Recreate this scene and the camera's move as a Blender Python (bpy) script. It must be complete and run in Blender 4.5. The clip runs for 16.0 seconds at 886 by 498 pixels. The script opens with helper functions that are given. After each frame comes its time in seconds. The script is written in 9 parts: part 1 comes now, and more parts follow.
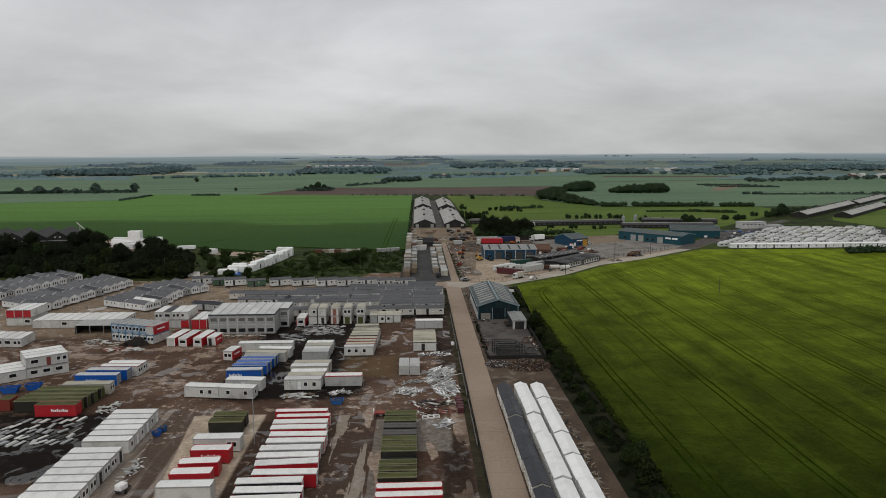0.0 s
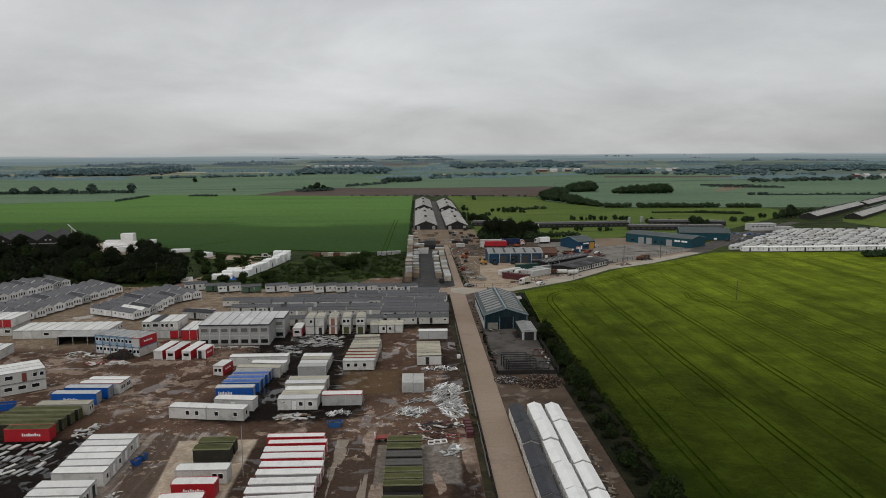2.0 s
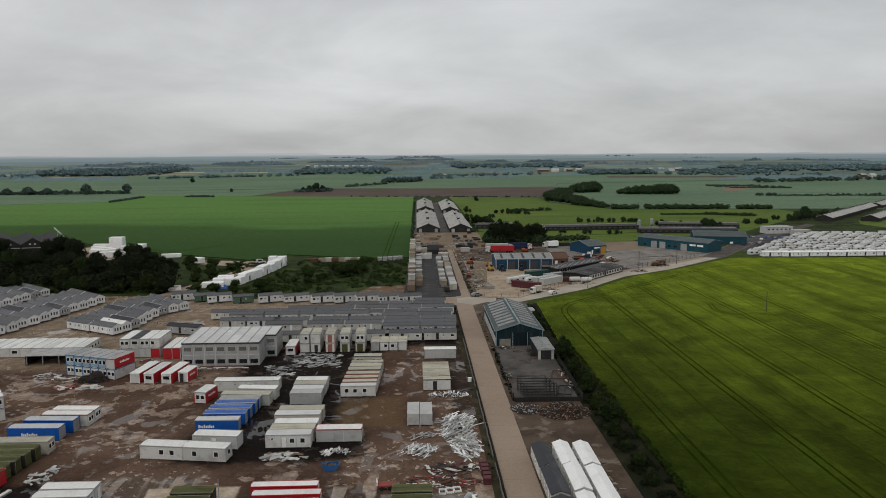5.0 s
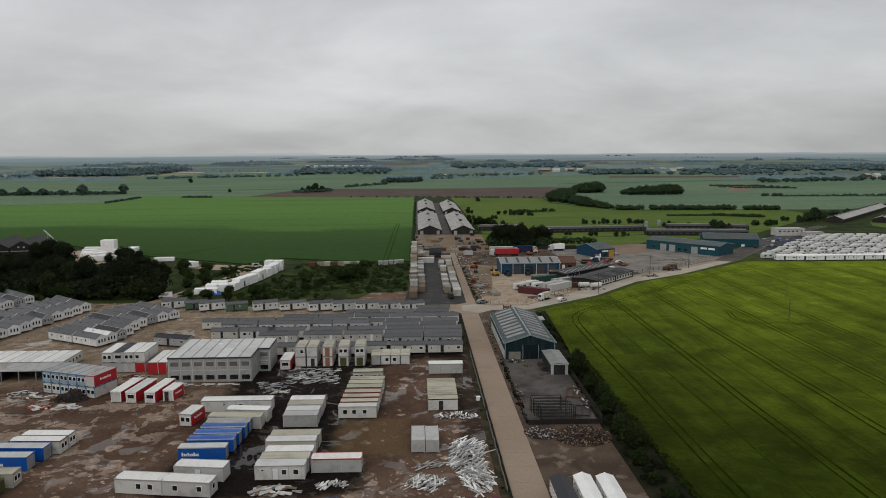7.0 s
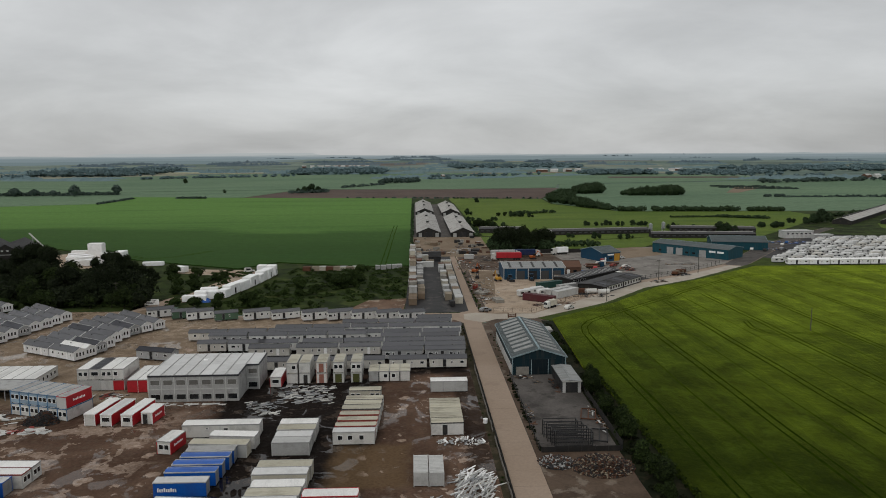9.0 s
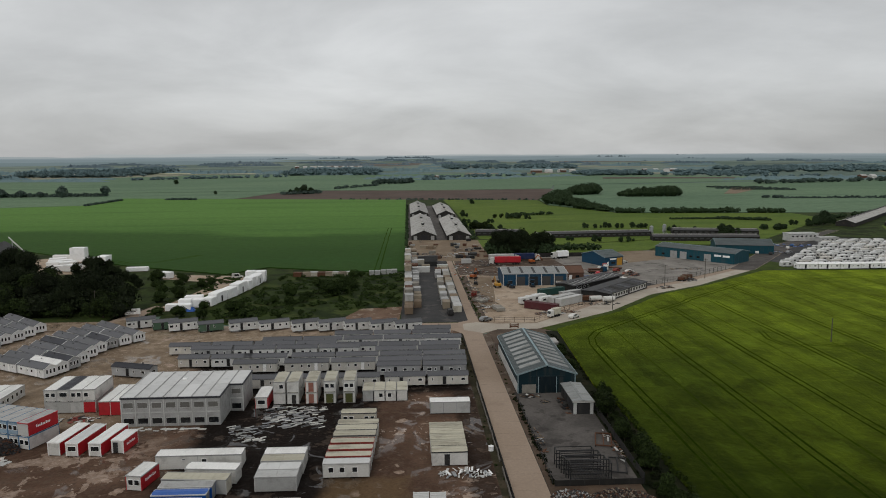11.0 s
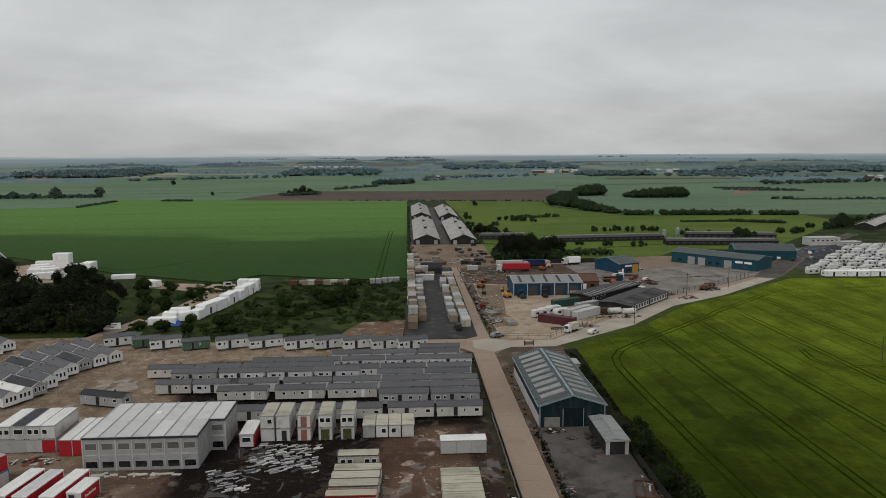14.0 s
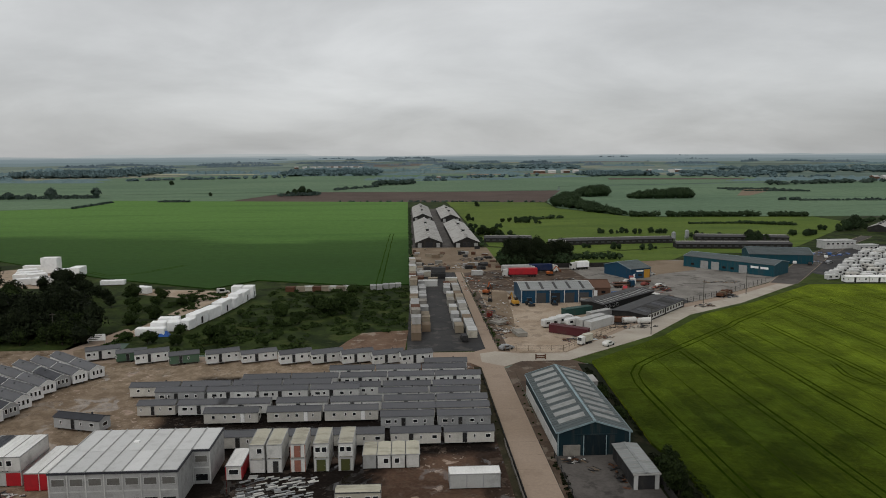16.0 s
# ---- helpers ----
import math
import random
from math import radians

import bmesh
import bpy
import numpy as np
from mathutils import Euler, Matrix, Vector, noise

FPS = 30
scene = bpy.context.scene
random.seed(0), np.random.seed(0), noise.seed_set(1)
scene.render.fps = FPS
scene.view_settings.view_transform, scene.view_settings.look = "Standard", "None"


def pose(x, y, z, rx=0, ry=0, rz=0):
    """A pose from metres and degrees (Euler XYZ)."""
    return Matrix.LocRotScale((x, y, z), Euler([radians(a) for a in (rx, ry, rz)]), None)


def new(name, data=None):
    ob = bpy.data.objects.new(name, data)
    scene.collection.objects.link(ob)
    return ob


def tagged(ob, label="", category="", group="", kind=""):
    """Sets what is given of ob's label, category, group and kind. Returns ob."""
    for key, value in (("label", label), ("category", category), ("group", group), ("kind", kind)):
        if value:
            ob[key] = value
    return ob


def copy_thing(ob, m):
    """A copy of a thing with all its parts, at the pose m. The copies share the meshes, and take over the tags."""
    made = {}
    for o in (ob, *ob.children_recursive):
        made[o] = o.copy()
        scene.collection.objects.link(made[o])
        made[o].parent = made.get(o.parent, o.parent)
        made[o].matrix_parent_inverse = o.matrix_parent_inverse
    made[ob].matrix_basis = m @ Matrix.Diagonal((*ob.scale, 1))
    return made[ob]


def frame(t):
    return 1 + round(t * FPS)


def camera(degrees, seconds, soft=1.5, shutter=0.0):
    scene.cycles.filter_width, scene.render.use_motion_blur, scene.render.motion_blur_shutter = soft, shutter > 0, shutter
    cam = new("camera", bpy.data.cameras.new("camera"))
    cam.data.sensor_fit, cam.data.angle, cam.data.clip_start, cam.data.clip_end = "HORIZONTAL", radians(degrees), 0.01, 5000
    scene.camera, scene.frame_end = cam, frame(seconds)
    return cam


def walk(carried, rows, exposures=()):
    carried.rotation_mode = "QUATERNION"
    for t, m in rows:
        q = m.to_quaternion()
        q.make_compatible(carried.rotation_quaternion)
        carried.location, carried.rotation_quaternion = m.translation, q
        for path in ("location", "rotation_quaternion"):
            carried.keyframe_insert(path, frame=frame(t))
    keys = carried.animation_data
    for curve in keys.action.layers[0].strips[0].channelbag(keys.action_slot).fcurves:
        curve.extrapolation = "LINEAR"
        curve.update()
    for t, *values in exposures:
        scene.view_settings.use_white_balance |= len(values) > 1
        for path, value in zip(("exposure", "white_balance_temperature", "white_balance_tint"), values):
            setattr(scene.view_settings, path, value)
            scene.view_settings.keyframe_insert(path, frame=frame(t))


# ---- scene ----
cam = camera(63.8, 16.0, soft=0.95)
# seconds, x, y, z, yaw, pitch, roll
ROWS = [
    (0.0, 0.00, 0.00, 55.00, -2.10, -7.64, 0.29),
    (0.5, -0.27, 3.26, 55.02, -2.11, -7.64, 0.29),
    (1.0, -0.53, 6.53, 55.04, -2.11, -7.64, 0.29),
    (1.5, -0.79, 9.81, 55.06, -2.12, -7.64, 0.29),
    (2.0, -1.05, 13.09, 55.08, -2.12, -7.64, 0.29),
    (2.5, -1.31, 16.37, 55.10, -2.12, -7.65, 0.29),
    (3.0, -1.56, 19.67, 55.12, -2.12, -7.65, 0.29),
    (3.5, -1.82, 22.97, 55.15, -2.13, -7.65, 0.29),
    (4.0, -2.07, 26.27, 55.17, -2.13, -7.65, 0.29),
    (6.5, -3.29, 42.89, 55.27, -2.15, -7.67, 0.31),
    (7.0, -3.53, 46.23, 55.29, -2.15, -7.67, 0.31),
    (7.5, -3.76, 49.58, 55.31, -2.15, -7.67, 0.31),
    (8.0, -4.00, 52.93, 55.33, -2.15, -7.66, 0.31),
    (8.5, -4.23, 56.29, 55.35, -2.15, -7.66, 0.31),
    (8.8, -4.37, 58.31, 55.36, -2.16, -7.66, 0.31),
    (9.0, -4.46, 59.66, 55.37, -2.40, -7.66, 0.31),
    (9.2, -4.55, 61.01, 55.38, -2.64, -7.66, 0.31),
    (9.5, -4.68, 63.03, 55.39, -2.86, -7.65, 0.31),
    (10.0, -4.91, 66.41, 55.41, -2.93, -7.64, 0.31),
    (11.5, -5.58, 76.58, 55.48, -2.93, -7.62, 0.31),
    (12.0, -5.79, 79.98, 55.50, -2.93, -7.62, 0.31),
    (12.5, -6.01, 83.39, 55.52, -2.93, -7.62, 0.31),
    (13.0, -6.22, 86.81, 55.54, -2.93, -7.62, 0.31),
    (13.5, -6.43, 90.23, 55.56, -2.93, -7.62, 0.31),
    (14.0, -6.64, 93.66, 55.58, -2.93, -7.61, 0.31),
    (14.5, -6.85, 97.09, 55.60, -2.93, -7.61, 0.31),
    (15.0, -7.05, 100.53, 55.62, -2.92, -7.61, 0.31),
    (15.5, -7.25, 103.98, 55.65, -2.92, -7.60, 0.31),
    (16.0, -7.45, 107.43, 55.67, -2.92, -7.60, 0.31),
]
walk(cam, [(t, pose(x, y, z, 90 + pitch, roll, yaw)) for t, x, y, z, yaw, pitch, roll in ROWS])

# ---------------------------------------------------------------- world and light
SUN_EL, SUN_ROT = 52, 215


def put(t, sock, v):
    if isinstance(v, bpy.types.NodeSocket):
        t.links.new(v, sock)
    elif sock.type == "RGBA":
        sock.default_value = (*v[:3], 1)
    else:
        sock.default_value = v


def fmath(t, op, a, b=0.0, clamp=False):
    n = t.nodes.new("ShaderNodeMath")
    n.operation, n.use_clamp = op, clamp
    put(t, n.inputs[0], a)
    put(t, n.inputs[1], b)
    return n.outputs[0]


def vmath(t, op, a, b):
    n = t.nodes.new("ShaderNodeVectorMath")
    n.operation = op
    put(t, n.inputs[0], a)
    put(t, n.inputs[1], b)
    return n.outputs[0]


def noise_tex(t, vec, scale, detail=4.0, rough=0.55, distort=0.0):
    n = t.nodes.new("ShaderNodeTexNoise")
    put(t, n.inputs["Vector"], vec)
    n.inputs["Scale"].default_value = scale
    n.inputs["Detail"].default_value = detail
    n.inputs["Roughness"].default_value = rough
    n.inputs["Distortion"].default_value = distort
    return n.outputs[0]


def ramp(t, fac, lo, hi, a=0.0, b=1.0):
    n = t.nodes.new("ShaderNodeMapRange")
    n.interpolation_type = "SMOOTHSTEP"
    put(t, n.inputs[0], fac)
    for i, v in ((1, lo), (2, hi), (3, a), (4, b)):
        n.inputs[i].default_value = v
    return n.outputs[0]


def mixc(t, fac, a, b, blend="MIX"):
    n = t.nodes.new("ShaderNodeMix")
    n.data_type, n.blend_type = "RGBA", blend
    put(t, n.inputs[0], fac)
    put(t, n.inputs[6], a)
    put(t, n.inputs[7], b)
    return n.outputs[2]


def overcast():
    world = bpy.data.worlds.new("overcast_sky")
    scene.world = world
    world.use_nodes = True
    t = world.node_tree
    t.nodes.clear()
    out = t.nodes.new("ShaderNodeOutputWorld")
    back = t.nodes.new("ShaderNodeBackground")
    sky = t.nodes.new("ShaderNodeTexSky")
    sky.sky_type, sky.sun_disc = "NISHITA", False
    sky.sun_elevation, sky.sun_rotation = radians(SUN_EL), radians(SUN_ROT)
    where = t.nodes.new("ShaderNodeTexCoord").outputs["Generated"]
    sep = t.nodes.new("ShaderNodeSeparateXYZ")
    put(t, sep.inputs[0], where)
    up = fmath(t, "MAXIMUM", sep.outputs[2], 0.0)
    lift = fmath(t, "ADD", up, 0.28)
    comb = t.nodes.new("ShaderNodeCombineXYZ")
    put(t, comb.inputs[0], fmath(t, "DIVIDE", sep.outputs[0], lift))
    put(t, comb.inputs[1], fmath(t, "DIVIDE", sep.outputs[1], lift))
    broad = noise_tex(t, vmath(t, "MULTIPLY", comb.outputs[0], (1.0, 0.9, 1.0)), 0.30, 4, 0.5, 0.5)
    fine = noise_tex(t, vmath(t, "MULTIPLY", comb.outputs[0], (0.9, 1.1, 1.0)), 1.25, 6, 0.6, 0.3)
    clouds = fmath(t, "ADD", fmath(t, "MULTIPLY", broad, 0.72), fmath(t, "MULTIPLY", fine, 0.28))
    tone = ramp(t, clouds, 0.35, 0.65, 0.45, 0.78)
    # an overcast sky is about three times as bright overhead as at the horizon
    tone = fmath(t, "MULTIPLY", tone, ramp(t, up, 0.16, 0.9, 1.0, 1.1))
    tone = fmath(t, "MULTIPLY", tone, ramp(t, up, 0.0, 0.11, 0.83, 1.0))
    # the cloud is a little thinner towards the west
    tone = fmath(t, "MULTIPLY", tone, fmath(t, "SUBTRACT", 1.0, fmath(t, "MULTIPLY", sep.outputs[0], 0.14)))
    grey = mixc(t, 1.0, (0.985, 1.0, 1.005), tone, "MULTIPLY")
    blue = mixc(t, 1.0, sky.outputs[0], (0.1, 0.1, 0.1), "MULTIPLY")
    put(t, back.inputs[0], mixc(t, 0.06, grey, blue))
    back.inputs[1].default_value = 1.0
    t.links.new(back.outputs[0], out.inputs[0])


overcast()
sun = new("sun", bpy.data.lights.new("sun", "SUN"))
sun.data.energy, sun.data.angle, sun.data.color = 0.6, radians(25), (1.0, 0.945, 0.87)
sun.matrix_basis = pose(0, 0, 200, 90 - SUN_EL, 0, 180 - SUN_ROT)

# ---------------------------------------------------------------- materials


def shader(name):
    m = bpy.data.materials.new(name)
    m.use_nodes = True
    t = m.node_tree
    return m, t, t.nodes["Principled BSDF"]


def bumped(t, b, height, strength, distance):
    n = t.nodes.new("ShaderNodeBump")
    n.inputs["Strength"].default_value, n.inputs["Distance"].default_value = strength, distance
    put(t, n.inputs["Height"], height)
    t.links.new(n.outputs[0], b.inputs["Normal"])


def surface(name, col, rough=0.6, metal=0.0, dirt=(0.09, 0.08, 0.065), stain=0.3, stain_scale=0.45, grain=0.08, grain_scale=5.0,
            stretch=(1, 1, 1), bump=0.05, vary=0.12):
    """A painted, sheet or bare surface: broad stains, fine grain and a shade of its own for each piece."""
    m, t, b = shader(name)
    tc = t.nodes.new("ShaderNodeTexCoord").outputs["Object"]
    rnd = t.nodes.new("ShaderNodeObjectInfo").outputs["Random"]
    tc = vmath(t, "MULTIPLY", vmath(t, "ADD", tc, fmath(t, "MULTIPLY", rnd, 40.0)), stretch)
    big = noise_tex(t, tc, stain_scale, 5, 0.62)
    small = noise_tex(t, tc, grain_scale, 3, 0.6)
    c = mixc(t, fmath(t, "MULTIPLY", ramp(t, big, 0.46, 0.72), stain), col, dirt)
    tone = fmath(t, "ADD", ramp(t, small, 0.25, 0.75, 1 - grain, 1 + grain), fmath(t, "MULTIPLY", fmath(t, "SUBTRACT", rnd, 0.5), 2 * vary))
    c = mixc(t, 1.0, c, tone, "MULTIPLY")
    put(t, b.inputs["Base Color"], c)
    put(t, b.inputs["Roughness"], ramp(t, big, 0.3, 0.7, max(rough - 0.12, 0.05), min(rough + 0.12, 1)))
    b.inputs["Metallic"].default_value = metal
    b.inputs["Specular IOR Level"].default_value = 0.2 if rough >= 0.5 else 0.5
    if bump:
        bumped(t, b, small, bump, 0.03)
    return m


M = {}
M["white"] = surface("white_paint", (0.57, 0.56, 0.53), 0.5, stain=0.35, stain_scale=0.5)
M["white_roof"] = surface("white_roof_sheet", (0.72, 0.712, 0.685), 0.45, stain=0.2, stain_scale=0.35, grain=0.08, stretch=(1, 0.35, 1), vary=0.08)
M["pvc"] = surface("white_pvc", (0.84, 0.835, 0.82), 0.4, stain=0.12, vary=0.04, grain=0.06)
M["dull_grey_roof"] = surface("dull_grey_roof_felt", (0.098, 0.094, 0.088), 0.7, stain=0.5, stain_scale=0.8)
M["cream"] = surface("cream_paint", (0.46, 0.43, 0.355), 0.55, stain=0.45)
M["cream_roof"] = surface("cream_roof_sheet", (0.42, 0.395, 0.31), 0.5, stain=0.5, stretch=(0.4, 1, 1))
M["grey_wall"] = surface("grey_wall", (0.33, 0.33, 0.32), 0.55, stain=0.3)
M["pale_grey"] = surface("pale_grey_panel", (0.46, 0.46, 0.445), 0.5, stain=0.3)
M["panel_grey"] = surface("grey_wall_panel", (0.36, 0.36, 0.35), 0.55, stain=0.35, stain_scale=0.6)
M["blind"] = surface("grey_window_blind", (0.125, 0.121, 0.112), 0.5, stain=0.5, stain_scale=1.2)
M["grey_roof"] = surface("grey_roof_felt", (0.55, 0.55, 0.54), 0.6, stain=0.15, grain=0.04, bump=0.0)
M["red"] = surface("red_paint", (0.40, 0.012, 0.02), 0.45, dirt=(0.10, 0.012, 0.014), stain=0.35)
M["dull_red"] = surface("faded_red_paint", (0.24, 0.045, 0.035), 0.55, stain=0.4)
M["blue_wrap"] = surface("blue_tarpaulin", (0.004, 0.084, 0.37), 0.4, dirt=(0.02, 0.05, 0.2), stain=0.35, bump=0.3, grain_scale=2.5)
M["pale_blue"] = surface("faded_pale_blue_panel", (0.27, 0.36, 0.44), 0.55, stain=0.4)
M["blue_grey"] = surface("faded_blue_frame", (0.075, 0.17, 0.29), 0.55)
M["blue_trim"] = surface("blue_paint", (0.025, 0.10, 0.27), 0.5)
M["olive"] = surface("olive_roof", (0.072, 0.076, 0.024), 0.7, dirt=(0.024, 0.024, 0.014), stain=0.6, stretch=(0.4, 1, 1))
M["olive_edge"] = surface("pale_olive_edge", (0.20, 0.20, 0.11), 0.7, stain=0.5)
# walls darkened to stand for the shade inside the cabins' open fronts
M["olive_wall"] = surface("dark_olive_wall", (0.024, 0.023, 0.018), 0.7)
M["felt"] = surface("dark_felt", (0.06, 0.06, 0.062), 0.8, stain=0.4)
M["tile_grey"] = surface("grey_tile_effect_steel", (0.094, 0.095, 0.102), 0.5, dirt=(0.15, 0.147, 0.138), stain=0.4, stretch=(0.5, 1.5, 1), bump=0.25)
M["dark_roof"] = surface("dark_slate_steel", (0.032, 0.033, 0.040), 0.5, dirt=(0.06, 0.06, 0.06), stain=0.35)
M["van_white"] = surface("caravan_white_aluminium", (0.60, 0.60, 0.58), 0.45, stain=0.2, stretch=(1, 1, 0.4))
M["van_bright"] = surface("caravan_bright_aluminium", (0.76, 0.76, 0.75), 0.45, stain=0.2, stretch=(1, 1, 0.4))
M["van_cream"] = surface("caravan_cream_aluminium", (0.52, 0.50, 0.455), 0.5, stain=0.25)
M["van_grey"] = surface("caravan_grey_cladding", (0.33, 0.335, 0.335), 0.55, stain=0.25)
M["van_green"] = surface("caravan_green_aluminium", (0.072, 0.128, 0.082), 0.5, stain=0.25)
M["wrapped"] = surface("white_plastic_wrap", (0.87, 0.87, 0.86), 0.45, stain=0.15, stain_scale=0.3, vary=0.06, bump=0.08, grain=0.05, grain_scale=1.0)
M["glass"] = surface("dark_window_glass", (0.012, 0.014, 0.016), 0.12, stain=0.1, grain=0.05, bump=0.0)
M["dark"] = surface("dark_steel", (0.022, 0.022, 0.023), 0.6)
M["rust"] = surface("rusty_steel", (0.10, 0.045, 0.025), 0.8, dirt=(0.04, 0.02, 0.012), stain=0.6)
M["steel"] = surface("galvanised_steel", (0.30, 0.31, 0.32), 0.45, metal=0.35, stain=0.4)
M["teal"] = surface("teal_blue_cladding", (0.004, 0.019, 0.026), 0.75, stain=0.3, stretch=(3, 3, 0.3))
M["teal_door"] = surface("dark_teal_door", (0.003, 0.010, 0.014), 0.8, stain=0.3, stretch=(3, 3, 0.3))
M["navy"] = surface("navy_curtain_side", (0.010, 0.022, 0.075), 0.5)
M["teal_far"] = surface("teal_blue_sheeting", (0.008, 0.060, 0.082), 0.5, stain=0.3, stretch=(3, 3, 0.3))
M["teal_trim"] = surface("light_teal_trim", (0.20, 0.27, 0.29), 0.5)
M["blue_clad"] = surface("blue_cladding", (0.008, 0.048, 0.095), 0.5, stretch=(3, 3, 0.3))
M["shed_roof"] = surface("grey_green_roof_sheet", (0.080, 0.096, 0.098), 0.6, dirt=(0.045, 0.055, 0.052), stain=0.5, stretch=(0.3, 2, 1))
M["rooflight"] = surface("weathered_rooflight", (0.25, 0.255, 0.245), 0.55, dirt=(0.12, 0.12, 0.11), stain=0.6)
M["cement"] = surface("fibre_cement_sheet", (0.38, 0.37, 0.35), 0.85, dirt=(0.13, 0.125, 0.11), stain=0.6, stain_scale=0.2)
M["pale_sheet"] = surface("pale_grey_roof_sheet", (0.235, 0.245, 0.24), 0.6, dirt=(0.12, 0.12, 0.11), stain=0.5, stretch=(0.4, 2, 1))
M["timber"] = surface("weathered_timber", (0.17, 0.125, 0.085), 0.8, stretch=(3, 0.3, 1))
M["scrap_brown"] = surface("brown_mixed_scrap", (0.042, 0.026, 0.018), 0.85, dirt=(0.012, 0.010, 0.009), stain=0.6, stain_scale=1.5)
M["brick"] = surface("brown_brick", (0.115, 0.062, 0.042), 0.85)
M["black_board"] = surface("black_stained_board", (0.022, 0.021, 0.02), 0.75)
M["tyre"] = surface("tyre_rubber", (0.02, 0.02, 0.02), 0.85)
M["yellow"] = surface("yellow_machine_paint", (0.42, 0.22, 0.03), 0.5)
M["orange"] = surface("orange_machine_paint", (0.36, 0.09, 0.02), 0.5)
M["maroon"] = surface("maroon_paint", (0.085, 0.022, 0.026), 0.55)
M["green_box"] = surface("dark_green_paint", (0.02, 0.065, 0.055), 0.55)
M["concrete"] = surface("pale_concrete", (0.25, 0.235, 0.205), 0.85, stain=0.5)
M["pallet"] = surface("pallet_wood", (0.25, 0.21, 0.155), 0.85, stain=0.4)


def world_pos(t):
    return t.nodes.new("ShaderNodeNewGeometry").outputs["Position"]


def box_mask(t, pos, x0, x1, y0, y1, wobble, soft=2.0, rough_edge=8.0):
    """1 inside a rectangle of the plan, with a ragged edge."""
    sep = t.nodes.new("ShaderNodeSeparateXYZ")
    put(t, sep.inputs[0], pos)
    dx = fmath(t, "SUBTRACT", fmath(t, "ABSOLUTE", fmath(t, "SUBTRACT", sep.outputs[0], (x0 + x1) / 2)), (x1 - x0) / 2)
    dy = fmath(t, "SUBTRACT", fmath(t, "ABSOLUTE", fmath(t, "SUBTRACT", sep.outputs[1], (y0 + y1) / 2)), (y1 - y0) / 2)
    d = fmath(t, "ADD", fmath(t, "MAXIMUM", dx, dy), fmath(t, "MULTIPLY", fmath(t, "SUBTRACT", wobble, 0.5), rough_edge))
    return ramp(t, d, -soft, soft, 1.0, 0.0)


